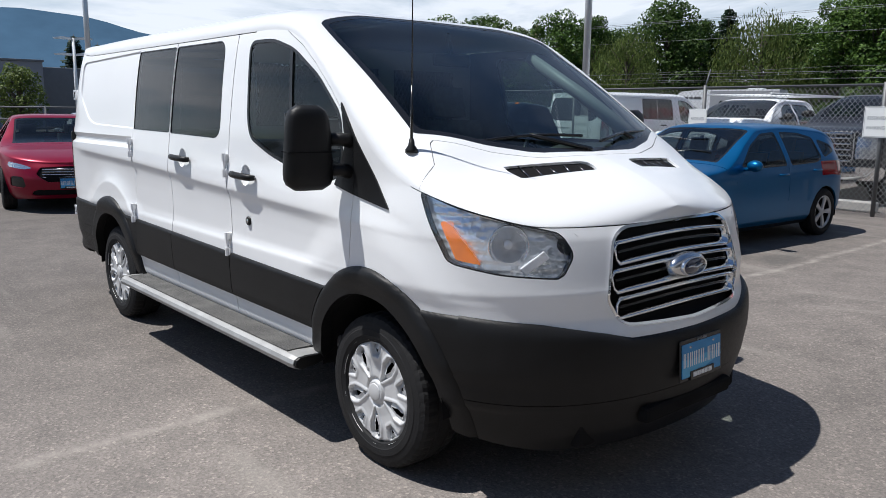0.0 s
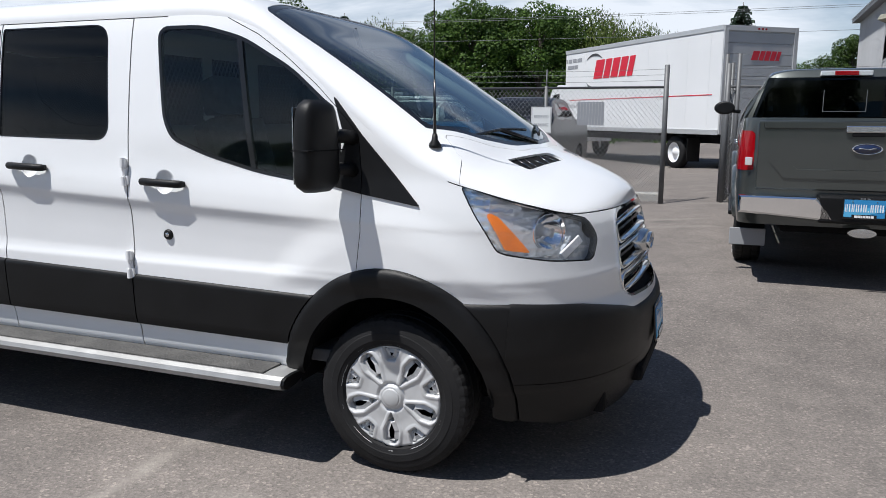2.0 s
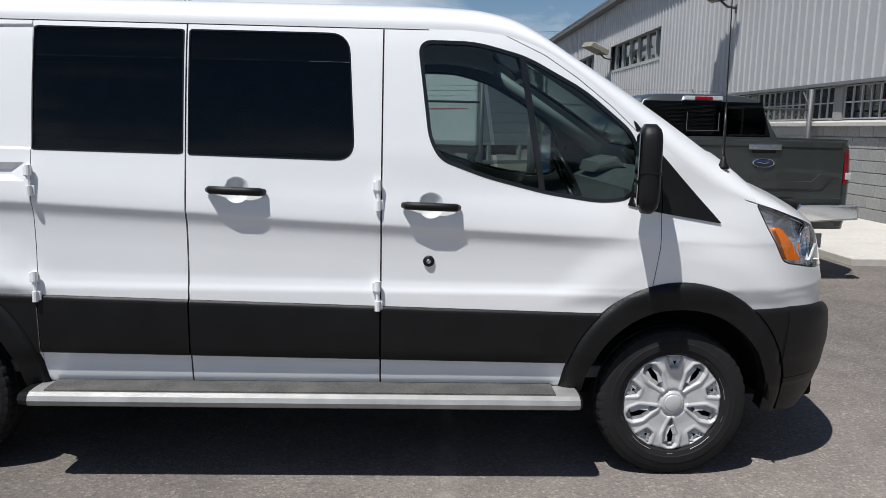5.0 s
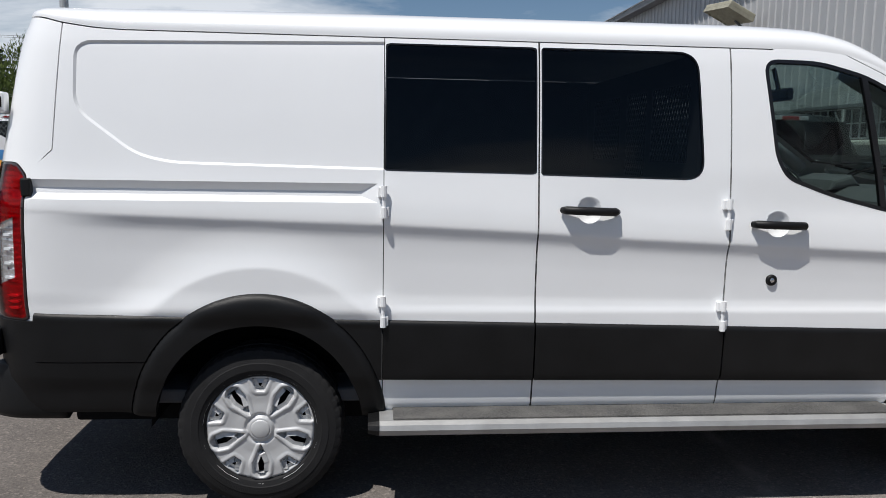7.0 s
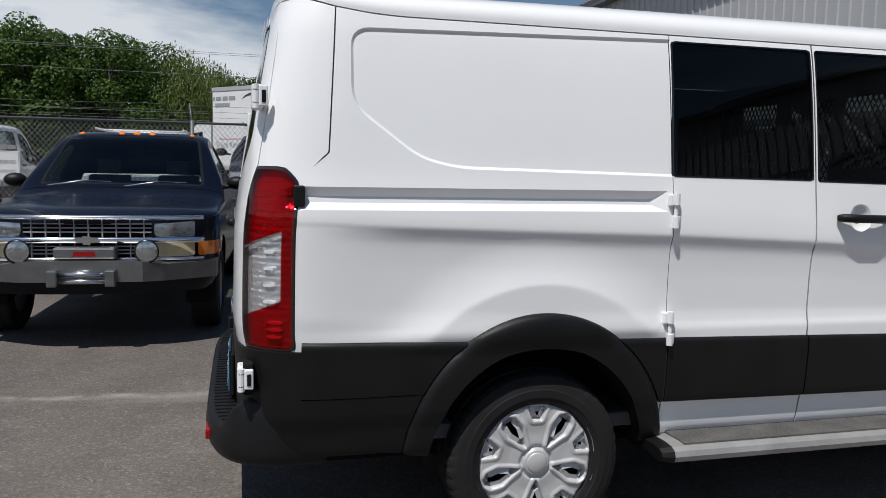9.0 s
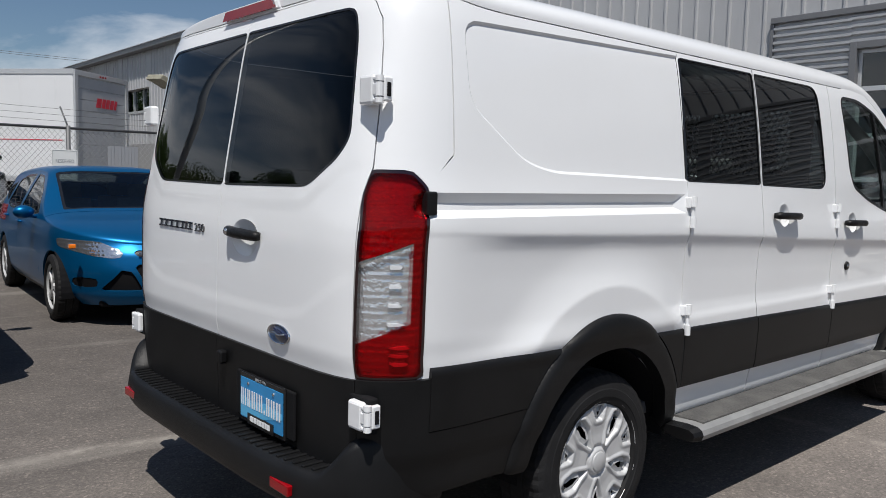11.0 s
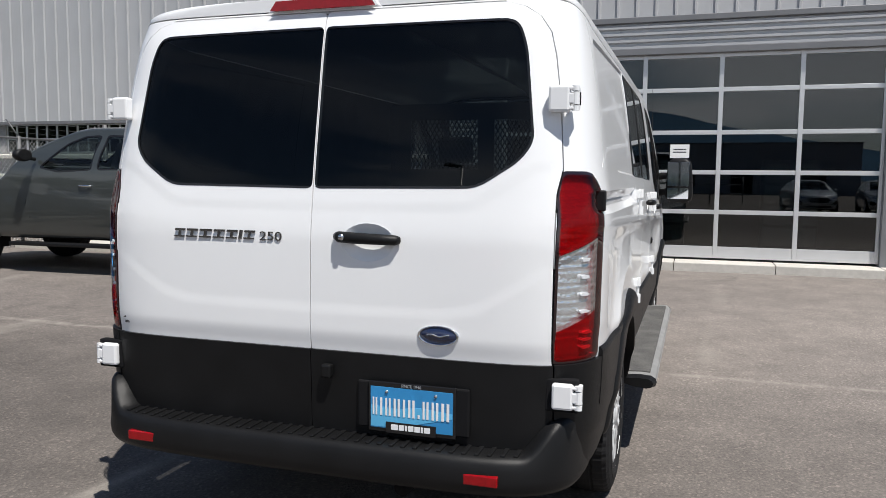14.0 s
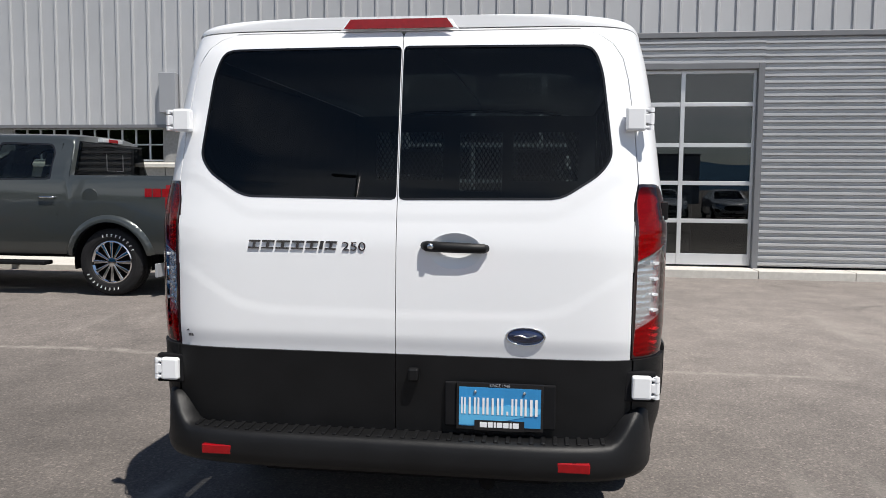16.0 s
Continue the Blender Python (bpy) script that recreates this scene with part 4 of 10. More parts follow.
FACE_X = Matrix.Rotation(math.pi / 2, 4, 'Z')
bm = bmesh.new()
lathe(bm, [(0.0, -0.03), (0.6, -0.028), (0.9, -0.016), (1.0, 0.0), (1.0, 0.05)], 36, Matrix.Translation((0.966, 0, 0.958)) @ FACE_X @ Matrix.Diagonal((0.122, 1, 0.056, 1)))
part("badge_pod", bm, M_CHROME_SOFT, van, "satin chrome badge pod", smooth=True)
oval_badge(van, Matrix.Translation((0.995, 0, 0.958)) @ FACE_X, 0.092, 0.041)


def dealer_plate(parent, m, w=0.305, h=0.155):
    """A dealer's blue advertising plate in a black frame, facing local -y: its words are plain bars."""
    bm = bmesh.new()
    box(bm, -w / 2 - 0.008, w / 2 + 0.008, -0.003, 0.006, -h / 2 - 0.012, h / 2 + 0.012, 0.003, m)
    fr = part("plate_frame", bm, M_BLACK, parent, "black plate frame")
    bm = bmesh.new()
    box(bm, -w / 2 + 0.002, w / 2 - 0.002, -0.006, -0.002, -h / 2 + 0.004, h / 2 - 0.006, 0, m)
    pl = part("plate", bm, M_PLATE_BLUE, fr, "blue dealer advertising plate")
    bm = bmesh.new()
    extrude_poly(bm, [(-w * 0.49, -h * 0.45), (-w * 0.2, -h * 0.45), (w * 0.49, -h * 0.12), (w * 0.49, 0.0), (w * 0.1, h * 0.06), (-w * 0.2, -h * 0.02), (-w * 0.49, h * 0.04)], -0.001, m @ Matrix.Translation((0, -0.006, 0)))
    part("plate_wave", bm, M_PLATE_LIGHT, fr, "pale blue wave print")
    bm = bmesh.new()
    x = -w * 0.465
    for wide in (0.055, 0.026, 0.066, 0.075, 0.026, 0.078, 0.022, 0.070, 0.078, 0.092):
        tall = h * (0.40 if wide > 0.024 else 0.09)
        strokes = ((0.0, 1.0),) if wide < 0.05 else ((0.0, 0.34), (0.66, 1.0))
        for p, q in strokes:
            extrude_poly(bm, [(x + p * wide * w, -h * 0.18), (x + q * wide * w, -h * 0.18), (x + q * wide * w, -h * 0.18 + tall), (x + p * wide * w, -h * 0.18 + tall)], -0.001, m @ Matrix.Translation((0, -0.0075, 0)))
        x += (wide + 0.037) * w
    pieces_of("plate_lettering", bm, M_PRINT_WHITE, fr, "white lettering bar")
    bm = bmesh.new()
    box(bm, -w * 0.30, w * 0.30, -0.010, -0.004, -h / 2 - 0.010, -h * 0.32, 0, m)
    part("plate_tab", bm, M_BLACK, fr, "black dealer tab")
    bm = bmesh.new()
    bars(bm, [0.026, 0.018, 0.008, 0.020, 0.020, 0.008, 0.022], h * 0.125, m @ Matrix.Translation((0, -0.010, -h * 0.425)), 0.001)
    pieces_of("tab_lettering", bm, M_PRINT_WHITE, fr, "white dealer bar")
    text_mesh("plate_small_text", "SINCE 1946", 0.015, m @ Matrix.Translation((0, -0.007, h / 2 + 0.003)) @ Matrix.Rotation(math.pi / 2, 4, 'X'), M_PRINT_GREY, fr, 0.0005)
    for x in (-0.09, 0.09):
        bm = bmesh.new()
        lathe(bm, [(0.0, -0.011), (0.005, -0.010), (0.0065, -0.005)], 12, m @ Matrix.Translation((x, 0, h * 0.36)))
        part("plate_screw", bm, M_CHROME_SOFT, fr, "", smooth=True)
    return fr


dealer_plate(van, Matrix.Translation((1.055, 0.0, 0.575)) @ Matrix.Rotation(radians(-4), 4, 'Y') @ FACE_X)
bm = bmesh.new()
box(bm, 0.93, 1.028, -0.33, 0.33, 0.335, 0.41, 0.02)
part("lower_intake", bm, M_DARK, van, "dark lower air intake")

# headlights
for mir in (False, True):
    edge, lensf = SS.split(lamp_f, lambda s: -poly_sdf(UU(s), Z(s), LAMP, 0.03) - 0.006)
    SS.build("headlight_seal", edge, M_BLACK, van, "black headlight edge", lift=0.0, depth=0.06, mirror=mir)
    SS.build("headlight_lens", lensf, M_LENS, van, "clear headlight lens", lift=0.002, depth=0.0, mirror=mir).visible_shadow = False
    amb = [(u_of(0.485), 1.182), (u_of(0.538), 1.164), (u_of(0.640), 1.012), (u_of(0.542), 1.024)]
    af, _ = SS.split(lamp_f, lambda s: poly_sdf(UU(s), Z(s), amb, 0.01))
    SS.build("turn_signal", af, M_AMBER, van, "amber turn signal", lift=-0.012, depth=0.03, mirror=mir)
    sg = -1 if not mir else 1
    shell_f, _ = SS.split(lamp_f, lambda s: poly_sdf(UU(s), Z(s), LAMP, 0.03) + 0.004)
    for ux, z, r in ((0.705, 1.085, 0.076), (0.826, 1.085, 0.052)):
        w = float(v_width(ux, z))
        yy = w * max(1e-4, 1 - ((ux - 0.1) / (float(v_nose(z)) - 0.1)) ** 3.1) ** (1 / 2.3)
        nrm = Vector((0.75, sg * 0.66, 0))
        mid = Vector((ux, -yy, z)) - Vector((0.75, -0.66, 0)) * 0.034
        _, shell_f = SS.split(shell_f, lambda s: np.where((X(s) > 0.3) & (Y(s) < 0), np.sqrt((X(s) - mid.x) ** 2 + (Y(s) - mid.y) ** 2 + (Z(s) - mid.z) ** 2) - r, 1.0))
        m = Matrix.Translation(Vector((ux, sg * yy, z)) - nrm * 0.030) @ nrm.to_track_quat('-Y', 'Z').to_matrix().to_4x4()
        bm = bmesh.new()
        lathe(bm, [(0.0, 0.062), (r * 0.25, 0.060), (r * 0.6, 0.045), (r * 0.9, 0.014), (r, 0.0), (r * 1.03, -0.003), (r * 1.06, 0.004), (r * 1.06, 0.02)], 36, m)
        bowl = part("lamp_bowl", bm, M_REFLECTOR, van, "bright reflector bowl", smooth=True)
        bm = bmesh.new()
        lathe(bm, [(0.0, 0.010), (r * 0.20, 0.012), (r * 0.24, 0.020), (r * 0.24, 0.060)], 20, m)
        part("bulb_shield", bm, M_LAMPWHITE, bowl, "silver bulb shield", smooth=True)
    SS.build("headlight_housing", shell_f, M_FACET_BIG, van, "silver headlight housing", lift=-0.034, depth=0.0, mirror=mir)
    def in_lamp(ux, z, inset):
        yy = float(v_width(ux, z)) * max(1e-4, 1 - ((ux - 0.1) / (float(v_nose(z)) - 0.1)) ** 3.1) ** (1 / 2.3)
        return Vector((ux, sg * yy, z)) - Vector((0.75, sg * 0.66, 0)) * inset
    bm = bmesh.new()
    box(bm, -0.058, 0.058, -0.002, 0.010, -0.018, 0.018, 0.004, Matrix.Translation(in_lamp(0.775, 1.020, 0.018)) @ Vector((0.75, sg * 0.66, 0)).to_track_quat('-Y', 'Z').to_matrix().to_4x4() @ Matrix.Rotation(radians(-38 * -sg), 4, 'Y'))
    part("lamp_bar", bm, M_LAMPWHITE, van, "bright diagonal lamp bar")

# rear: corner lamps, doors, window panes, cladding
R_TOP = 2.042
seamR = lambda z: np.interp(z, [0.3, 0.822, 0.83, 1.39, 1.47, 1.69, 1.85, 1.93, 1.985, 2.02, 2.042], [0.872, 0.872, 0.869, 0.871, 0.886, 0.868, 0.845, 0.825, 0.788, 0.735, 0.66])
is_door = lambda s: np.maximum(np.abs(Y(s)) - seamR(Z(s)), np.maximum(Z(s) - R_TOP, X(s) + 4.20))
rdoor, corner = SS.split(rear_f, is_door)
rdoor, _ = SS.split(rdoor, lambda s: np.maximum(is_door(s) + 0.004, Y(s) + 0.0015))
clad_r, skin_r = SS.split(rdoor, lambda s: Z(s) - 0.822)
WIN_B = [(0.4, 1.985), (-0.715, 1.978), (-0.752, 1.88), (-0.790, 1.56), (-0.745, 1.495), (-0.605, 1.404), (0.4, 1.394)]
win_sdf = lambda s: np.maximum(poly_sdf(Y(s), Z(s), WIN_B, 0.045), Y(s) + 0.004)
winb, skin_r = SS.split(skin_r, win_sdf)
paneb, sealb = SS.split(winb, lambda s: poly_sdf(Y(s), Z(s), WIN_B, 0.045) + 0.008)
cup_sdf = lambda s: np.where(X(s) < -4.2, np.hypot((Y(s) + 0.222) / 0.098, (Z(s) - 1.212) / 0.066) - 1, 1.0) * 0.07
_, skin_cup = SS.split(skin_r, cup_sdf)
for mir in (False, True):
    d = SS.build("rear_door", skin_r if mir else skin_cup, M_WHITE, van, "white rear cargo door", depth=0.02, mirror=mir)
    SS.build("window", paneb, M_GLASS_DARK, d, "dark tinted rear window pane", lift=-0.002, depth=0.0, mirror=mir)
    SS.build("window_seal", sealb, M_BLACK, d, "black window edge", lift=0.001, depth=0.015, mirror=mir)
    SS.build("rear_door_cladding", clad_r, M_PLASTIC, d, "black plastic rear door cladding", lift=0.010, depth=0.03, mirror=mir)
    if not mir:
        rd = d
lamp_sdf = lambda s: poly_sdf(UU(s), Z(s), TAIL, 0.02)
col = np.argmin(np.abs(np.linspace(0, 1, 200) - 0.45))
ring = SS.data[:len(vs_.u) * 200].reshape(len(vs_.u), 200, -1)[:, col]
end_r = ring[:, 3] < -3.8
ry, rx, ru = ring[end_r, 1], ring[end_r, 0], ring[end_r, 3]
flat = ry > -0.93
u_y = lambda y: float(np.interp(-y, -ry[flat], ru[flat]))
u_side = float(np.interp(-4.215, rx[~flat], ru[~flat]))
TAIL = [(u_y(-0.872), 0.826), (u_y(-0.874), 1.385), (u_y(-0.880) + 0.02, 1.462), (u_side - 0.055, 1.462), (u_side, 1.412), (u_side, 0.826)]
tl, corner = SS.split(corner, lamp_sdf)
clad_c, corner = SS.split(corner, lambda s: Z(s) - 0.825)
corner, _ = SS.split(corner, lambda s: lamp_sdf(s) * -1 + 0.003)
both("rear_pillar", corner, M_WHITE, van, "white rear corner pillar", depth=0.02)
both("rear_corner_cladding", clad_c, M_PLASTIC, van, "black plastic rear corner", lift=0.014, depth=0.03)
b0 = lambda s: Z(s) - np.interp(UU(s), [u_y(-0.878), u_side], [1.185, 1.262])
b1 = lambda s: Z(s) - np.interp(UU(s), [u_y(-0.878), u_side], [0.935, 1.02])
inner, rim = SS.split(tl, lambda s: lamp_sdf(s) + 0.009)
upper, lower_ = SS.split(inner, lambda s: -b0(s))
midl, bottom = SS.split(lower_, lambda s: -b1(s))
clear, strip = SS.split(midl, lambda s: UU(s) - (u_side - 0.045))
for mir in (False, True):
    t = SS.build("tail_lamp", rim, M_LAMPEDGE, van, "red tail lamp with a clear middle", lift=0.004, depth=0.03, mirror=mir)
    for f, mt, lb in ((upper, M_RED_GLASS, "red brake lens"), (bottom, M_RED_GLASS, "red lower lens"), (strip, M_RED_DEEP, "dark red lens strip"), (clear, M_CLEAR_GLASS, "clear reversing lens")):
        SS.build("reflector", f, M_FACET, t, "bright moulded reflector", lift=-0.014, depth=0.0, mirror=mir)
        SS.build("lens", f, mt, t, lb, lift=0.005, depth=0.0, mirror=mir).visible_shadow = False
    for k in range(4):
        zc = 1.172 - 0.058 * k
        bar, _ = SS.split(clear, lambda s: np.maximum(np.abs(Z(s) - zc) - 0.0055, np.abs(UU(s) - (u_side - 0.088)) - 0.030))
        SS.build("lens_rib", bar, M_LAMPWHITE, t, "bright cross rib", lift=-0.004, depth=0.008, mirror=mir)
    for k in range(3):
        zc = 0.925 - 0.026 * k
        bar, _ = SS.split(bottom, lambda s: np.maximum(np.abs(Z(s) - zc) - 0.005, np.abs(UU(s) - (u_side - 0.070)) - 0.040))
        SS.build("lens_rib", bar, M_LAMPWHITE, t, "bright cross rib", lift=-0.004, depth=0.008, mirror=mir)
    edge_c, _ = SS.split(clear, lambda s: np.maximum(b0(s) * -1 - 0.008, -1.0))
    SS.build("lens_edge", edge_c, M_CHROME_SOFT, t, "bright edge of the clear lens", lift=0.002, depth=0.006, mirror=mir)

# roof and screens
TF = ST.faces
shield_edge = lambda s: np.interp(np.abs(Y(s)), [0.0, 0.5, 0.78, 0.9], [-0.755, -0.735, -0.655, -0.56])
shield_foot = lambda s: np.interp(np.abs(Y(s)), [0.0, 0.35, 0.6, 0.8, 0.9], [0.43, 0.40, 0.315, 0.20, 0.14])
pillar_y = lambda s: np.interp(X(s), [-0.75, -0.58, -0.2, 0.17, 0.3], [0.80, 0.822, 0.838, 0.862, 0.87])
sh_sdf = lambda s: np.maximum(np.maximum(shield_edge(s) - X(s), X(s) - shield_foot(s)), np.abs(Y(s)) - pillar_y(s))
shield, TF = ST.split(TF, sh_sdf)
sh_in, sh_rim = ST.split(shield, lambda s: sh_sdf(s) + 0.035)
hood_edge = lambda s: np.maximum(shield_foot(s) + 0.035 - X(s), np.abs(Y(s)) - np.interp(X(s), [0.17, 0.25, 0.33, 0.4], [0.80, 0.845, 0.89, 1.2]))
hoodf, TF = ST.split(TF, hood_edge)
hoodf, _ = ST.split(hoodf, lambda s: hood_edge(s) + 0.004)
vent = lambda s: poly_sdf(X(s), np.abs(Y(s)), [(0.435, 0.615), (0.532, 0.585), (0.594, 0.150), (0.512, 0.155)], 0.012)
ventf, hoodf = ST.split(hoodf, vent)
hood_z = lambda x, y: float(Z(ST)[np.argmin((X(ST) - x) ** 2 + (Y(ST) + y) ** 2)])
for mir in (False, True):
    ST.build("hood", hoodf, M_WHITE, van, "white short bonnet", depth=0.02, mirror=mir)
    ST.build("windscreen", sh_in, M_GLASS_SHIELD, van, "green-tinted windscreen", lift=-0.004, depth=0.0, mirror=mir)
    ST.build("windscreen_border", sh_rim, M_BLACK, van, "black windscreen border", lift=-0.003, depth=0.01, mirror=mir)
    ST.build("roof", TF, M_WHITE, van, "white van roof and pillars", depth=0.015, mirror=mir)
    v = ST.build("hood_vent", ventf, M_DARK, van, "black bonnet vent", lift=-0.012, depth=0.0, mirror=mir)
    sg = 1 if mir else -1
    for k in range(5):
        bm = bmesh.new()
        a = k / 4
        y0 = 0.215 + 0.31 * a
        ends = [(0.512 - 0.064 * a, y0), (0.580 - 0.048 * a, y0 + 0.012)]
        tube(bm, [(px, sg * py, hood_z(px, py) - 0.010) for px, py in ends], 0.003, 6)
        part("vent_fin", bm, M_CHROME_DARK, v, "", smooth=True)

# inner skin that closes the seams
ins_side = LINING
for wmask in (WIN_F, WIN_M, WIN_R):
    _, ins_side = SS.split(ins_side, lambda s: np.where(X(s) < 0.2, poly_sdf(X(s), Z(s), wmask, 0.05), 1.0))
_, ins_side = SS.split(ins_side, lambda s: np.where(X(s) < -4.2, win_sdf(s), 1.0))
_, ins_side = SS.split(ins_side, lambda s: 0.26 - X(s) - 0.04)
SS.build("inner_skin", ins_side, M_INTERIOR, van, "dark inner skin", lift=-0.022, depth=0.0)
ins_left = LINING
_, ins_left = SS.split(ins_left, lambda s: np.where(X(s) < 0.2, poly_sdf(X(s), Z(s), WIN_F, 0.05), 1.0))
_, ins_left = SS.split(ins_left, lambda s: np.where(X(s) < -4.2, win_sdf(s), 1.0))
_, ins_left = SS.split(ins_left, lambda s: 0.26 - X(s) - 0.04)
SS.build("inner_skin", ins_left, M_INTERIOR, van, "dark inner skin", lift=-0.022, depth=0.0, mirror=True)
bm = bmesh.new()
box(bm, -4.28, 0.25, -0.90, 0.90, 0.44, 0.50, 0.01)
part("cargo_floor", bm, M_INTERIOR, van, "dark cargo floor")
bm = bmesh.new()
box(bm, -4.2, 0.9, -0.60, 0.60, 0.26, 0.44, 0.02)
part("underbody", bm, M_DARK, van, "dark underbody")
for ax in (AX_F, AX_R):
    for sg in (-1, 1):
        bm = bmesh.new()
        lathe(bm, [(0.10, 0.16), (0.44, 0.16), (0.452, 0.13), (0.452, -0.155)], 30, Matrix.Translation((ax, sg * 0.82, HUB)) @ (Matrix.Rotation(math.pi, 4, 'Z') if sg > 0 else Matrix()), a0=0.02, a1=math.pi - 0.02)
        part("wheel_well", bm, M_DARK, van, "dark wheel-arch liner", smooth=True)
        van_wheel(van, ax, sg)

# ---- van: running board, mirrors, aerial, wipers, bumper, badges, cab ----
bm = bmesh.new()
xa, xe = -2.80, -0.46
prof = [(-0.93, 0.400), (-0.93, 0.420), (-1.06, 0.427), (-1.112, 0.424), (-1.134, 0.412), (-1.142, 0.392), (-1.134, 0.370), (-1.105, 0.358), (-1.03, 0.364), (-0.96, 0.385)]
rings = [[bm.verts.new((x, y, z)) for y, z in prof] for x in (xa, xe)]
for k in range(len(prof)):
    bm.faces.new((rings[0][k], rings[0][(k + 1) % len(prof)], rings[1][(k + 1) % len(prof)], rings[1][k]))
bm.faces.new(rings[0][::-1])
bm.faces.new(rings[1])
bmesh.ops.recalc_face_normals(bm, faces=bm.faces)
step = part("running_board", bm, M_ALU, van, "weathered aluminium running board", smooth=False)
bm = bmesh.new()
box(bm, xa + 0.06, xe - 0.06, -1.106, -0.945, 0.415, 0.4325, 0.002)
part("tread_strip", bm, M_GRIT, step, "grey gritty tread strip")
for x0, x1 in ((xa - 0.045, xa + 0.002), (xe - 0.002, xe + 0.045)):
    bm = bmesh.new()
    a, b = (x0, x1) if x0 < -2 else (x1, x0)
    r1 = [bm.verts.new((b, -1.04 + (y + 1.04) * 1.02, 0.39 + (z - 0.39) * 1.03)) for y, z in prof]
    r2 = [bm.verts.new((a, -1.04 + (y + 1.04) * (0.86 if x0 < -2 else 0.96), 0.39 + (z - 0.39) * (0.75 if x0 < -2 else 0.96))) for y, z in prof]
    for k in range(len(prof)):
        bm.faces.new((r1[k], r1[(k + 1) % len(prof)], r2[(k + 1) % len(prof)], r2[k]))
    bm.faces.new(r2)
    bmesh.ops.recalc_face_normals(bm, faces=bm.faces)
    cap = part("end_cap", bm, M_PLASTIC if x0 < -2 else M_ALU, step, "scuffed end cap")
    if x0 > -2:
        bm = bmesh.new()
        r1, r2 = ([bm.verts.new((x, -1.04 + (y + 1.04) * k, 0.39 + (z - 0.39) * k)) for y, z in prof] for x, k in ((xe + 0.040, 0.93), (xe + 0.056, 0.86)))
        for k in range(len(prof)):
            bm.faces.new((r1[k], r1[(k + 1) % len(prof)], r2[(k + 1) % len(prof)], r2[k]))
        bm.faces.new(r2)
        bmesh.ops.recalc_face_normals(bm, faces=bm.faces)
        part("end_plug", bm, M_PLASTIC, cap, "black end plug")
for x in (-2.4, -1.6, -0.8):
    bm = bmesh.new()
    box(bm, x - 0.03, x + 0.03, -0.99, -0.60, 0.372, 0.40, 0.004)
    part("bracket", bm, M_DARK, step)

for sg in (-1, 1):
    m = Matrix.Translation((-0.195, sg * 1.165, 1.432)) @ Matrix.Rotation(radians(12 * sg), 4, 'Z')
    bm = bmesh.new()
    nz, na = 17, 28
    rows = []
    for i in range(nz):
        t = i / (nz - 1) * 2 - 1
        k = (1 - abs(t) ** 7) ** (1 / 3.2)
        z = 0.182 * t
        hw = (0.104 - 0.012 * t) * max(k, 0.55)
        hd = 0.056 * max(k, 0.50)
        rows.append([bm.verts.new((hd * abs(math.cos(a)) ** 0.62 * math.copysign(1, math.cos(a)) * (1.0 if math.cos(a) > 0 else 0.72), hw * abs(math.sin(a)) ** 0.55 * math.copysign(1, math.sin(a)), z)) for a in (j * math.tau / na for j in range(na))])
    for a, b in zip(rows, rows[1:]):
        for j in range(na):
            bm.faces.new((a[j], a[(j + 1) % na], b[(j + 1) % na], b[j]))
    bm.faces.new(rows[0][::-1])
    bm.faces.new(rows[-1])
    bmesh.ops.transform(bm, matrix=m, verts=bm.verts)
    mi = part("door_mirror", bm, M_PLASTIC, van, "large black two-part door mirror", smooth=True)
    for z0, z1 in ((-0.045, 0.150), (-0.150, -0.062)):
        bm = bmesh.new()
        box(bm, -0.0425, -0.038, -0.086, 0.086, z0, z1, 0.001, m)
        part("mirror_glass", bm, M_CHROME, mi, "mirror glass")
    bm = bmesh.new()
    box(bm, -0.036, 0.058, -0.106, 0.106, -0.018, -0.013, 0, m)
    part("housing_joint", bm, M_DARK, mi, "dark housing joint")
    for z in (1.335, 1.47):
        bm = bmesh.new()
        tube(bm, [(-0.11, sg * 0.985, z - 0.01), (-0.14, sg * 1.03, z), (-0.18, sg * 1.09, z)], [0.032, 0.030, 0.028], 10)
        part("mirror_arm", bm, M_PLASTIC, mi, "black mirror arm", smooth=True)

bm = bmesh.new()
lathe(bm, [(0.0, 0.0), (0.028, 0.0), (0.026, 0.012), (0.014, 0.03), (0.010, 0.055), (0.0, 0.06)], 16, Matrix.Translation((0.220, -0.921, 1.426)) @ Matrix.Rotation(math.pi / 2, 4, 'X'))
aer = part("aerial_base", bm, M_PLASTIC, van, "black rubber aerial base", smooth=True)
bm = bmesh.new()
tube(bm, [(0.220, -0.921, 1.45), (0.216, -0.917, 1.70)], [0.008, 0.004], 6)
tube(bm, [(0.216, -0.917, 1.69), (0.206, -0.905, 2.42)], [0.0032, 0.002], 6)
part("aerial_whip", bm, M_BLACK, aer, "thin black whip aerial", smooth=True)

# wipers and cowl
for y0, y1, x0, x1, z0, z1 in ((-0.62, 0.02, 0.275, 0.345, 1.465, 1.487), (0.10, 0.70, 0.395, 0.215, 1.462, 1.500)):
    bm = bmesh.new()
    pts = [(x0 + (x1 - x0) * k / 8, y0 + (y1 - y0) * k / 8, z0 + (z1 - z0) * k / 8 + 0.015 * math.sin(k / 8 * math.pi)) for k in range(9)]
    tube(bm, pts, 0.008, 6)
    w = part("wiper", bm, M_BLACK, van, "black windscreen wiper", smooth=True)
    bm = bmesh.new()
    tube(bm, [pts[4], (x1 + 0.06, y1 * 0.9, 1.425)], [0.010, 0.014], 6)
    part("wiper_arm", bm, M_BLACK, w, "", smooth=True)

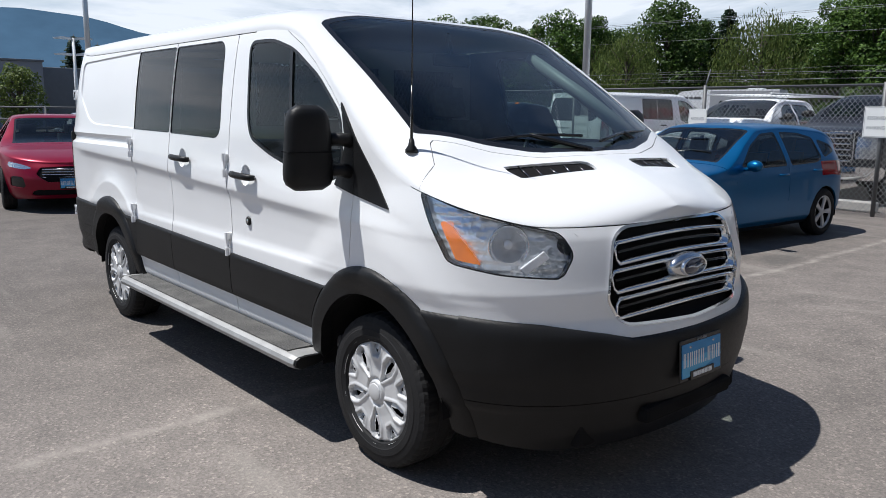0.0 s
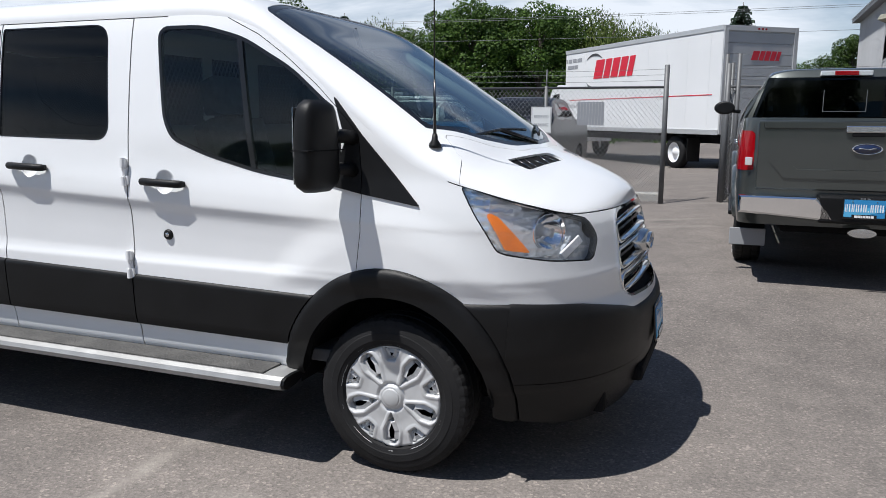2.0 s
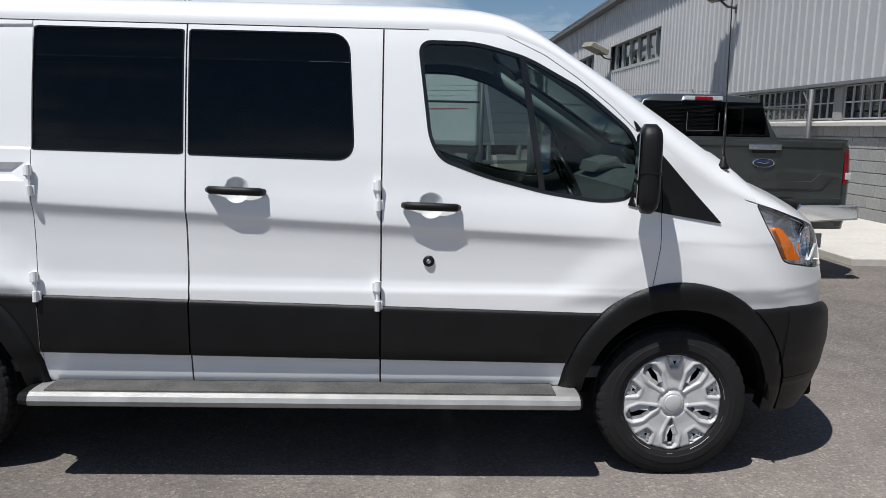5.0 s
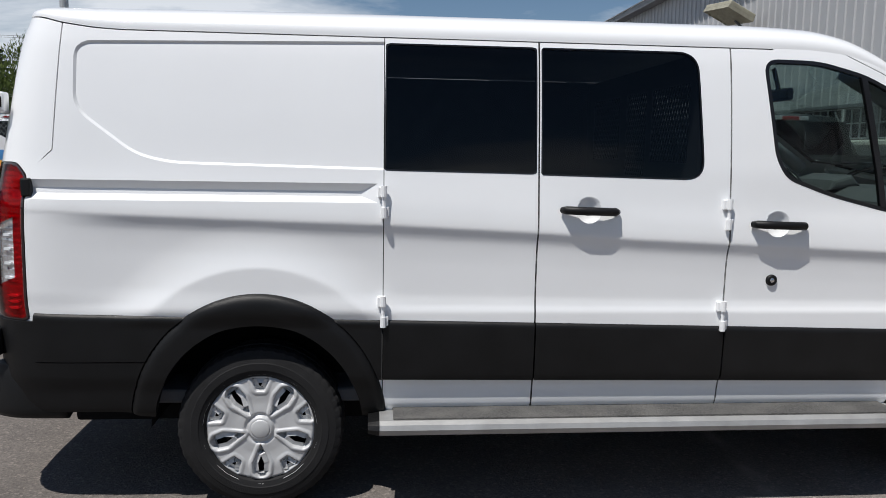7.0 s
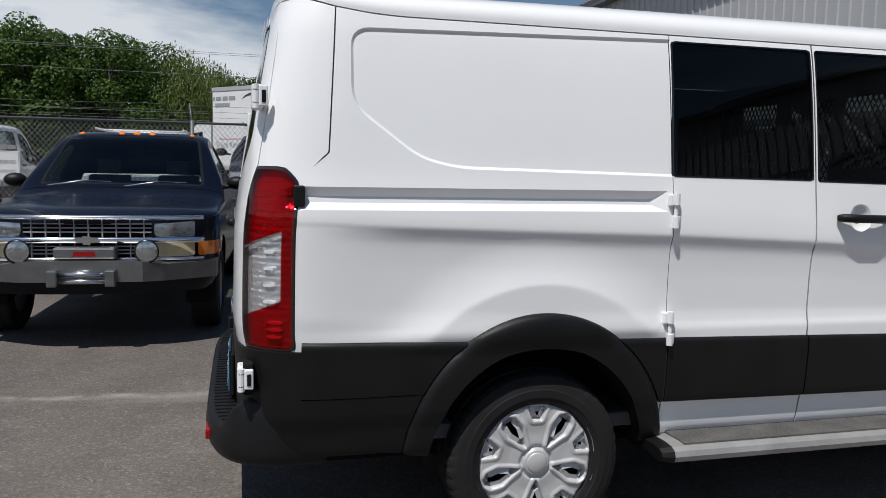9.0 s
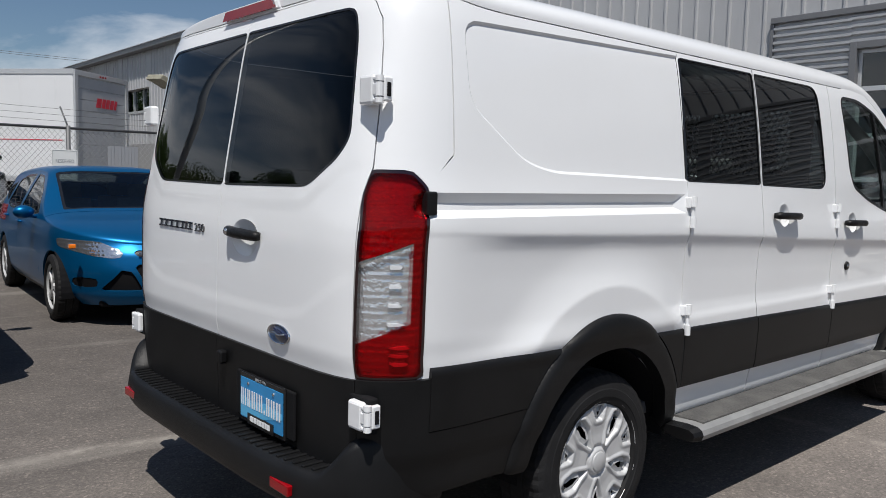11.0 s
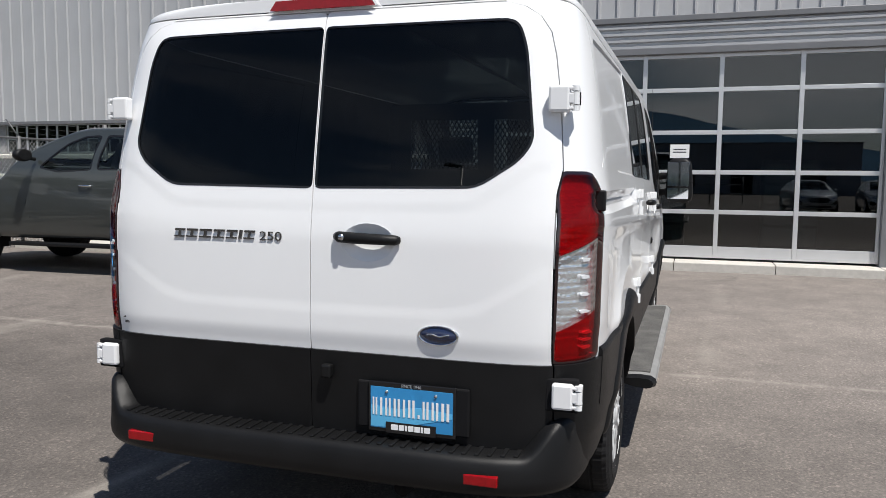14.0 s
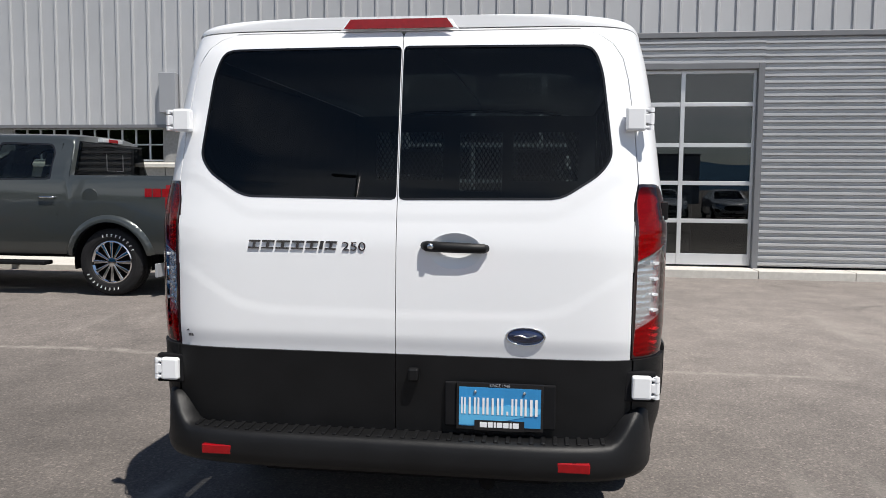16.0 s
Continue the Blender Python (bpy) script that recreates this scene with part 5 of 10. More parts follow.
# fuel-side rail stop at the end of the groove
bm = bmesh.new()
box(bm, -4.218, -4.180, -1.010, -0.975, 1.330, 1.402, 0.006)
part("rail_stop", bm, M_PLASTIC, van, "black plastic rail stop")

# rear bumper with a ribbed step: one moulding swept round the corners, rising to the hinges at its ends
def bumper_x(y):
    return -4.10 - 0.432 * max(0.0, 1 - (abs(y) / 0.968) ** 6) ** (1 / 3.2)


bm = bmesh.new()
dense = [(-4.10 - 0.432 * math.cos(a) ** (2 / 3.2), 0.968 * math.copysign(abs(math.sin(a)) ** (1 / 3), a)) for a in np.linspace(-math.pi / 2, math.pi / 2, 4001)]
run = np.concatenate([[0], np.cumsum([math.hypot(q[0] - p[0], q[1] - p[1]) for p, q in zip(dense, dense[1:])])])
want = np.linspace(0, run[-1], 97)
path = list(zip(np.interp(want, run, [p[0] for p in dense]), np.interp(want, run, [p[1] for p in dense])))
rings = []
for k, (x, y) in enumerate(path):
    p, q = path[max(k - 1, 0)], path[min(k + 1, len(path) - 1)]
    n = Vector((q[1] - p[1], p[0] - q[0], 0)).normalized()
    if n.x < 0 and abs(y) < 0.9 or n.y * y > 0:
        n = -n
    up = float(sstep(0.80, 0.93, abs(y))) * 0.118
    top = 0.526 + up
    wide = 0.150 - 0.07 * float(sstep(0.86, 0.95, abs(y)))
    sec = [(0.045, 0.390), (0.012, 0.400), (0.0, 0.420), (-0.004, 0.450), (0.0, 0.485), (0.004, top - 0.022), (0.012, top - 0.007), (0.026, top), (wide, top + 0.002), (wide, 0.40)]
    rings.append([bm.verts.new((x + n.x * d, y + n.y * d, z)) for d, z in sec])
for a, b in zip(rings, rings[1:]):
    for k in range(len(sec)):
        bm.faces.new((a[k], a[(k + 1) % len(sec)], b[(k + 1) % len(sec)], b[k]))
bm.faces.new(rings[0])
bm.faces.new(rings[-1][::-1])
bmesh.ops.recalc_face_normals(bm, faces=bm.faces)
rb = part("rear_bumper", bm, M_PLASTIC, van, "black plastic rear step bumper", smooth=True)
for k in range(37):
    y = -0.77 + 1.54 * k / 36
    bm = bmesh.new()
    box(bm, bumper_x(y) + 0.028, -4.40, y - 0.008, y + 0.008, 0.524, 0.5330, 0.003)
    part("step_rib", bm, M_PLASTIC, rb)
for sg in (-1, 1):
    bm = bmesh.new()
    y0 = sg * 0.665
    box(bm, bumper_x(y0) - 0.010, bumper_x(y0) + 0.02, y0 - 0.058, y0 + 0.058, 0.437, 0.473, 0.004)
    part("reflector", bm, M_RED, rb, "red rear reflector")
    # hinges of the rear doors
    for z, yo, xo in ((1.70, 0.868, -4.328), (0.725, 0.908, -4.383)):
        h = 0.044
        bm = bmesh.new()
        box(bm, xo - 0.026, xo + 0.012, sg * yo - 0.036, sg * yo + 0.036, z - h, z + h, 0.009)
        hg = part("rear_hinge", bm, M_WHITE, van, "white rear door hinge")
        yk = sg * (yo + 0.052)
        for z0, z1 in ((z - h + 0.004, z - 0.024), (z - 0.020, z + 0.020), (z + 0.024, z + h - 0.004)):
            bm = bmesh.new()
            tube(bm, [(xo - 0.012, yk, z0), (xo - 0.012, yk, z1)], 0.013, 12)
            box(bm, xo - 0.024, xo - 0.004, min(sg * (yo + 0.030), yk), max(sg * (yo + 0.030), yk), z0 + 0.003, z1 - 0.003, 0.003)
            part("hinge_knuckle", bm, M_WHITE, hg, "", smooth=False)
        bm = bmesh.new()
        box(bm, xo - 0.002, xo + 0.030, yk - 0.010, yk + 0.010, z - h + 0.010, z + h - 0.006, 0.005)
        part("hinge_strap", bm, M_WHITE, hg, "white strap on the pillar")
        bm = bmesh.new()
        box(bm, xo + 0.008, xo + 0.022, yk - 0.013, yk + 0.013, z - 0.020, z + 0.022, 0.002)
        part("hinge_stop", bm, M_DARK, hg)
        if z < 1.0:
            bm = bmesh.new()
            box(bm, xo - 0.006, xo + 0.03, sg * yo - 0.050, sg * yo + 0.060, z - h - 0.012, z + h + 0.012, 0.006)
            part("hinge_pocket", bm, M_DARK, hg, "dark hinge pocket")

FACE_BACK = Matrix.Rotation(-math.pi / 2, 4, 'Z')      # local -y looks towards -x
bm = bmesh.new()
mh = Matrix.Translation((-4.421, -0.222, 1.228)) @ FACE_BACK
lathe(bm, [(0.0, 0.019), (0.4, 0.017), (0.75, 0.010), (0.95, 0.003), (1.03, 0.001)], 32, Matrix.Translation((-4.419, -0.222, 1.212)) @ FACE_BACK @ Matrix.Diagonal((0.098, 1, 0.066, 1)))
part("handle_cup", bm, M_WHITE, rd, "white dished handle recess", smooth=True)
bm = bmesh.new()
tube(bm, [mh @ Vector(p) for p in ((-0.118, 0.002, 0.004), (-0.106, -0.009, 0.003), (-0.04, -0.013, 0.0), (0.05, -0.013, -0.002), (0.106, -0.009, -0.003), (0.118, 0.002, -0.003))], [0.015, 0.020, 0.020, 0.019, 0.018, 0.013], 10)
part("handle", bm, M_PLASTIC, rd, "black rear pull handle", smooth=True)
bm = bmesh.new()
lathe(bm, [(0.0, -0.034), (0.011, -0.033), (0.012, -0.02)], 14, mh @ Matrix.Translation((-0.088, 0, 0.003)))
part("lock_barrel", bm, M_CHROME_SOFT, rd, "metal lock barrel", smooth=True)
oval_badge(rd, Matrix.Translation((-4.4212, -0.485, 0.905)) @ FACE_BACK, 0.074, 0.034)
bm = bmesh.new()
x = -0.165
for wide in (0.044, 0.048, 0.053, 0.048, 0.046, 0.013, 0.044):
    for p, q, z0, z1 in (((0.0, 1.0, 0.008, 0.016), (0.0, 1.0, -0.016, -0.010), (0.38, 0.60, -0.010, 0.008)) if wide > 0.02 else ((0.0, 1.0, -0.016, 0.016),)):
        extrude_poly(bm, [(x + p * wide + z0 * 0.2, z0), (x + q * wide + z0 * 0.2, z0), (x + q * wide + z1 * 0.2, z1), (x + p * wide + z1 * 0.2, z1)], -0.004, Matrix.Translation((-4.4185, 0.405, 1.226)) @ FACE_BACK)
    x += wide + 0.008
pieces_of("model_lettering", bm, M_CHROME_DARK, van, "dark chrome model name bar")
text_mesh("model_number", "250", 0.046, Matrix.Translation((-4.420, 0.160, 1.222)) @ FACE_BACK @ Matrix.Rotation(math.pi / 2, 4, 'X'), M_CHROME_DARK, van, 0.002, "dark chrome model number", squeeze=1.35)
bm = bmesh.new()
bars(bm, [0.012, 0.006, 0.010, 0.006, 0.012], 0.010, Matrix.Translation((-4.401, 0.80, 0.865)) @ FACE_BACK, 0.001)
extrude_poly(bm, [(-0.028, 0.0), (-0.008, 0.014), (0.006, 0.006), (0.022, 0.010), (0.004, 0.0)], -0.001, Matrix.Translation((-4.399, 0.81, 0.88)) @ FACE_BACK)
part("dealer_sticker", bm, M_PRINT_DARK, van, "small dark dealer sticker")
# number-plate recess
bm = bmesh.new()
box(bm, -4.4335, -4.42, -0.60, -0.19, 0.560, 0.728, 0.006)
part("plate_recess", bm, M_DARK, rd, "dark plate recess")
dealer_plate(van, Matrix.Translation((-4.4385, -0.395, 0.642)) @ FACE_BACK)
bm = bmesh.new()
box(bm, -4.452, -4.42, -0.092, -0.052, 0.725, 0.775, 0.008)
part("door_buffer", bm, M_PLASTIC, rd, "black door buffer")
# high brake lamp in its white pod
bm = bmesh.new()
extrude_poly(bm, [(-0.235, 2.044), (0.235, 2.044), (0.205, 2.088), (-0.205, 2.088)], 0.24, Matrix.Translation((-4.268, 0.02, 0)) @ FACE_BACK, 0.010)
part("brake_lamp_pod", bm, M_WHITE, van, "white roof lamp pod")
for mt, nm, lb, off in ((M_FACET, "reflector", "bright lamp reflector", -4.272), (M_RED, "high_brake_lamp", "red high-mounted brake lamp", -4.286)):
    bm = bmesh.new()
    extrude_poly(bm, [(-0.212, 2.050), (0.212, 2.050), (0.186, 2.085), (-0.186, 2.085)], -0.004 if off > -4.28 else 0.001, Matrix.Translation((off, 0.02, 0)) @ FACE_BACK)
    part(nm, bm, mt, van, lb)
for sg in (-1, 1):
    bm = bmesh.new()
    lathe(bm, [(0.0, 0.03), (0.012, 0.028), (0.014, 0.0)], 12, Matrix.Translation((-4.20, sg * 0.72, 2.05)) @ Matrix.Rotation(-math.pi / 2, 4, 'X'))
    part("roof_stud", bm, M_WHITE, van, "", smooth=True)
bm = bmesh.new()
tube(bm, [(-4.2, -0.35, 0.33), (-4.41, -0.35, 0.345)], 0.03, 14)
part("tailpipe", bm, M_DARK, van, "dull exhaust tailpipe", smooth=True)
bm = bmesh.new()
tube(bm, [(-3.3, -0.80, 0.352), (-3.3, 0.80, 0.352)], 0.045, 12)
lathe(bm, [(0.0, -0.12), (0.10, -0.10), (0.14, 0.0), (0.10, 0.10), (0.0, 0.12)], 18, Matrix.Translation((-3.3, 0, 0.352)))
part("rear_axle", bm, M_DARK, van, "dark rear axle", smooth=True)
for sg in (-1, 1):
    bm = bmesh.new()
    box(bm, -3.95, -2.65, sg * 0.62 - 0.035, sg * 0.62 + 0.035, 0.39, 0.42, 0.004)
    part("leaf_spring", bm, M_DARK, van, "dark leaf spring")

# cab and cargo interior
bm = bmesh.new()
extrude_poly(bm, [(0.34, 1.02), (0.34, 1.34), (0.24, 1.375), (0.02, 1.365), (-0.10, 1.30), (-0.12, 1.18), (-0.02, 1.0)], 1.60, Matrix.Translation((0, -0.80, 0)), 0.02)
part("dashboard", bm, M_INTERIOR, van, "grey moulded dashboard")
bm = bmesh.new()
extrude_poly(bm, [(0.10, 1.37), (0.04, 1.435), (-0.08, 1.40), (-0.10, 1.34)], 0.42, Matrix.Translation((0, 0.22, 0)), 0.02)
part("instrument_hood", bm, M_INTERIOR, van, "grey instrument hood")
bm = bmesh.new()
mw = Matrix.Translation((-0.22, 0.43, 1.30)) @ Matrix.Rotation(radians(62), 4, 'Y') @ Matrix.Rotation(math.pi / 2, 4, 'X')
tube(bm, [mw @ Vector((0.185 * math.cos(k * math.tau / 32), 0, 0.185 * math.sin(k * math.tau / 32))) for k in range(33)], 0.016, 8, False)
lathe(bm, [(0.0, -0.02), (0.06, -0.018), (0.075, 0.02), (0.0, 0.03)], 18, mw)
for a in (0.3, 2.84, 4.71):
    tube(bm, [mw @ Vector((0.05 * math.cos(a), 0, 0.05 * math.sin(a))), mw @ Vector((0.182 * math.cos(a), 0, 0.182 * math.sin(a)))], 0.014, 6)
part("steering_wheel", bm, M_BLACK, van, "black steering wheel", smooth=True)
for y in (-0.46, 0.46):
    bm = bmesh.new()
    extrude_poly(bm, [(-0.52, 0.80), (-0.50, 0.93), (-0.95, 0.97), (-1.02, 0.82)], 0.50, Matrix.Translation((0, y - 0.25, 0)), 0.05)
    seat = part("cab_seat", bm, M_SEAT, van, "grey cloth cab seat")
    bm = bmesh.new()
    extrude_poly(bm, [(-0.90, 0.92), (-1.02, 0.90), (-1.19, 1.50), (-1.08, 1.54)], 0.48, Matrix.Translation((0, y - 0.24, 0)), 0.045)
    part("seat_back", bm, M_SEAT, seat, "grey cloth seat back")
    bm = bmesh.new()
    extrude_poly(bm, [(-1.10, 1.56), (-1.19, 1.55), (-1.22, 1.72), (-1.14, 1.75)], 0.26, Matrix.Translation((0, y - 0.13, 0)), 0.03)
    part("headrest", bm, M_SEAT, seat, "grey headrest")
    bm = bmesh.new()
    box(bm, -0.98, -0.55, y - 0.2, y + 0.2, 0.5, 0.82, 0.02)
    part("seat_base", bm, M_DARK, seat, "dark seat base")
bm = bmesh.new()
box(bm, -0.60, -0.56, -0.13, 0.13, 1.84, 1.91, 0.015)
tube(bm, [(-0.58, 0, 1.90), (-0.62, 0, 2.02)], 0.012, 6)
part("inside_mirror", bm, M_BLACK, van, "black inside mirror")
for y in (-0.72, 0.72):
    bm = bmesh.new()
    tube(bm, [(-0.66, y * 0.99, 1.93), (-0.30, y * 1.10, 1.70), (0.06, y * 1.16, 1.46)], [0.035, 0.04, 0.045], 8)
    part("pillar_trim", bm, M_LINING, van, "pale pillar trim", smooth=True)
# partition behind the seats: sheet metal with expanded-metal windows
bm = bmesh.new()
xp = -1.40
holes = [(-0.78, -0.30, 1.50, 1.86), (-0.22, 0.10, 1.42, 1.86), (0.22, 0.74, 1.50, 1.86)]
ys = [-0.90] + [v for h in holes for v in h[:2]] + [0.90]
for a, b in zip(ys[0::2], ys[1::2]):
    box(bm, xp - 0.012, xp, a, b, 0.5, 1.98)
for y0, y1, z0, z1 in holes:
    box(bm, xp - 0.012, xp, y0, y1, 0.5, z0)
    box(bm, xp - 0.012, xp, y0, y1, z1, 1.98)
bulk = part("partition", bm, M_LINING, van, "painted sheet-metal cargo partition")
for y0, y1, z0, z1 in holes:
    bm = bmesh.new()
    n = int((y1 - y0 + z1 - z0) / 0.034)
    for sg in (-1, 1):
        for k in range(n * 2):
            c = (y0 - (z1 - z0) * 0.6) + k * 0.034
            pts = []
            for z in (z0, z1):
                pts.append((c + (z - z0) * 0.6 if sg > 0 else c + (z1 - z) * 0.6, z))
            (ya, za), (yb, zb) = pts
            def clip(p, q, lim, lo):
                if (p[0] < lim) == (q[0] < lim):
                    return p, q
                t = (lim - p[0]) / (q[0] - p[0])
                mpt = (lim, p[1] + t * (q[1] - p[1]))
                return (mpt, q) if (p[0] < lim) == lo else (p, mpt)
            p, q = (ya, za), (yb, zb)
            p, q = clip(p, q, y0, True)
            p, q = clip(p, q, y1, False)
            if min(p[0], q[0]) < y0 - 1e-4 or max(p[0], q[0]) > y1 + 1e-4:
                continue
            tube(bm, [(xp - 0.006, p[0], p[1]), (xp - 0.006, q[0], q[1])], 0.0045, 4, False)
    part("mesh_panel", bm, M_MESHWHITE, bulk, "expanded-metal mesh window")

# ---- setting: asphalt, building, pavement, fence ----
def asphalt_material():
    m = bpy.data.materials.new("worn_asphalt")
    m.use_nodes = True
    nd, ln = m.node_tree.nodes, m.node_tree.links
    b = nd["Principled BSDF"]
    b.inputs["Roughness"].default_value = 0.88
    b.inputs["Specular IOR Level"].default_value = 0.3
    tc = nd.new("ShaderNodeTexCoord")

    def noise_node(sc, det=4.0, rough=0.55, dist=0.0):
        n = nd.new("ShaderNodeTexNoise")
        n.inputs["Scale"].default_value, n.inputs["Detail"].default_value, n.inputs["Roughness"].default_value = sc, det, rough
        n.inputs["Distortion"].default_value = dist
        ln.new(tc.outputs["Object"], n.inputs["Vector"])
        return n

    def ramp(src, stops):
        r = nd.new("ShaderNodeValToRGB")
        while len(r.color_ramp.elements) < len(stops):
            r.color_ramp.elements.new(0.5)
        for e, (p, c) in zip(r.color_ramp.elements, stops):
            e.position, e.color = p, (c if len(c) == 4 else (*c, 1))
        ln.new(src, r.inputs["Fac"])
        return r.outputs["Color"]

    def mix(kind, fac, a, c):
        x = nd.new("ShaderNodeMixRGB")
        x.blend_type = kind
        if isinstance(fac, float):
            x.inputs[0].default_value = fac
        else:
            ln.new(fac, x.inputs[0])
        for i, v in ((1, a), (2, c)):
            if isinstance(v, tuple):
                x.inputs[i].default_value = (*v, 1)
            else:
                ln.new(v, x.inputs[i])
        return x.outputs["Color"]
    broad = ramp(noise_node(0.16, 5.0, 0.6, 0.6).outputs["Fac"], [(0.32, (0.150, 0.135, 0.126)), (0.55, (0.184, 0.165, 0.153)), (0.75, (0.222, 0.199, 0.183))])
    mott = ramp(noise_node(2.3, 6.0, 0.65).outputs["Fac"], [(0.30, (0.80, 0.80, 0.80)), (0.70, (1.14, 1.13, 1.12))])
    col = mix('MULTIPLY', 1.0, broad, mott)
    fine = ramp(noise_node(70.0, 4.0, 0.75).outputs["Fac"], [(0.30, (0.60, 0.60, 0.60)), (0.5, (0.98, 0.98, 0.97)), (0.70, (1.42, 1.40, 1.37))])
    col = mix('MULTIPLY', 0.75, col, fine)
    vo = nd.new("ShaderNodeTexVoronoi")              # single stones of the aggregate
    vo.inputs["Scale"].default_value = 78.0
    ln.new(tc.outputs["Object"], vo.inputs["Vector"])
    sep = nd.new("ShaderNodeSeparateColor")
    ln.new(vo.outputs["Color"], sep.inputs["Color"])
    col = mix('MULTIPLY', 0.9, col, ramp(sep.outputs["Red"], [(0.0, (0.80, 0.80, 0.80)), (0.55, (0.98, 0.98, 0.98)), (0.88, (1.09, 1.085, 1.08)), (1.0, (1.55, 1.52, 1.48))]))
    pits = ramp(noise_node(26.0, 3.0, 0.6).outputs["Fac"], [(0.28, (0.76, 0.76, 0.76)), (0.42, (1.0, 1.0, 1.0))])
    col = mix('MULTIPLY', 1.0, col, pits)
    # dusty joints; the tone grows paler towards the building and darker towards +y
    xyz = nd.new("ShaderNodeSeparateXYZ")
    ln.new(tc.outputs["Object"], xyz.inputs["Vector"])

    def math_node(op, a, b2=0.0):
        n = nd.new("ShaderNodeMath")
        n.operation = op
        for i, v in enumerate((a, b2)):
            if isinstance(v, float):
                n.inputs[i].default_value = v
            else:
                ln.new(v, n.inputs[i])
        return n.outputs["Value"]

    def span(src, lo0, lo1, t0=0.0, t1=1.0):
        r = nd.new("ShaderNodeMapRange")
        r.interpolation_type = 'SMOOTHSTEP'
        r.inputs["From Min"].default_value, r.inputs["From Max"].default_value = lo0, lo1
        r.inputs["To Min"].default_value, r.inputs["To Max"].default_value = t0, t1
        ln.new(src, r.inputs["Value"])
        return r.outputs["Result"]
    wob = math_node('MULTIPLY', math_node('SUBTRACT', noise_node(1.3, 4.0).outputs["Fac"], 0.5), 0.25)
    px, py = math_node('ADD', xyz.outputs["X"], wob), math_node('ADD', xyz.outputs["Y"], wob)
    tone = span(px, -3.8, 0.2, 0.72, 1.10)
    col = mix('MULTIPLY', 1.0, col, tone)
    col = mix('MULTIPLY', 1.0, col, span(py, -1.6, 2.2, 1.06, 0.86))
    patchy = ramp(noise_node(5.0, 5.0, 0.7).outputs["Fac"], [(0.40, (0.15, 0.15, 0.15)), (0.62, (1, 1, 1))])
    j1 = math_node('MULTIPLY', span(math_node('ABSOLUTE', math_node('ADD', px, 0.98)), 0.0, 0.085, 1.0, 0.0), span(py, -3.6, -2.2, 0.0, 1.0))
    j2 = math_node('MULTIPLY', span(math_node('ABSOLUTE', math_node('SUBTRACT', math_node('ADD', py, math_node('MULTIPLY', px, 0.10)), 0.88)), 0.0, 0.075, 1.0, 0.0), span(px, -3.9, -3.4, 1.0, 0.0))
    dust = math_node('MULTIPLY', math_node('MAXIMUM', j1, j2), 0.8)
    col = mix('MIX', mix('MULTIPLY', 1.0, dust, patchy), col, (0.30, 0.275, 0.245))
    stains = ramp(noise_node(0.55, 3.0, 0.5, 1.2).outputs["Fac"], [(0.66, (0, 0, 0)), (0.72, (0.55, 0.55, 0.55))])
    col = mix('MIX', stains, col, (0.085, 0.08, 0.075))
    streak_map = nd.new("ShaderNodeMapping")
    streak_map.inputs["Scale"].default_value = (0.35, 2.2, 1.0)
    streak_map.inputs["Rotation"].default_value = (0, 0, radians(24))
    ln.new(tc.outputs["Object"], streak_map.inputs["Vector"])
    sn = nd.new("ShaderNodeTexNoise")
    sn.inputs["Scale"].default_value, sn.inputs["Detail"].default_value = 0.9, 5.0
    ln.new(streak_map.outputs["Vector"], sn.inputs["Vector"])
    col = mix('MIX', ramp(sn.outputs["Fac"], [(0.60, (0, 0, 0)), (0.70, (0.30, 0.30, 0.30))]), col, (0.29, 0.27, 0.24))
    ln.new(col, b.inputs["Base Color"])
    bp = nd.new("ShaderNodeBump")
    bp.inputs["Strength"].default_value, bp.inputs["Distance"].default_value = 0.6, 0.005
    ln.new(mix('ADD', 0.6, noise_node(120.0, 4.0, 0.7).outputs["Color"], vo.outputs["Distance"]), bp.inputs["Height"])
    ln.new(bp.outputs["Normal"], b.inputs["Normal"])
    return m


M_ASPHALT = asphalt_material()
M_CONCRETE = mat("pale_concrete", (0.52, 0.50, 0.46), 0.85, vary=0.08, scale=14.0, bump=0.15, bscale=140.0, second=(0.40, 0.38, 0.35), samt=0.35, sscale=1.4)
M_BLOCK = mat("grey_block", (0.27, 0.27, 0.265), 0.9, vary=0.12, scale=22.0, bump=0.3, bscale=90.0, random_obj=0.08)
M_SIDING = mat("grey_metal_siding", (0.44, 0.445, 0.455), 0.45, 0.15, vary=0.03, scale=1.5, samt=0.05, sscale=0.35)
M_CORR = mat("corrugated_zinc_grey", (0.45, 0.455, 0.465), 0.40, 0.35, vary=0.04, scale=2.5, samt=0.06, sscale=0.5)
M_TRIM = mat("dark_grey_trim", (0.16, 0.165, 0.175), 0.45, 0.1, vary=0.06, scale=3.0)
M_FRAME = mat("anodised_frame", (0.62, 0.63, 0.64), 0.35, 0.5, vary=0.03, scale=5.0)
M_GALV = mat("galvanised_steel", (0.115, 0.118, 0.122), 0.55, 0.3, vary=0.10, scale=18.0, bump=0.04, bscale=120.0)
M_WIRE = mat("galvanised_wire", (0.33, 0.335, 0.34), 0.5, 0.2, vary=0.1, scale=20.0)
M_GLASS_DOOR = glass("garage_glass", (0.34, 0.38, 0.38), ior=1.65)
M_GLASS_CAR = glass("car_glass", (0.42, 0.47, 0.46), sheen=0.8)
# dark grey that paints the dimness of the rooms behind glass
M_ROOM = mat("dark_for_dim_room", (0.10, 0.10, 0.10), 0.8, vary=0.2, scale=1.2)
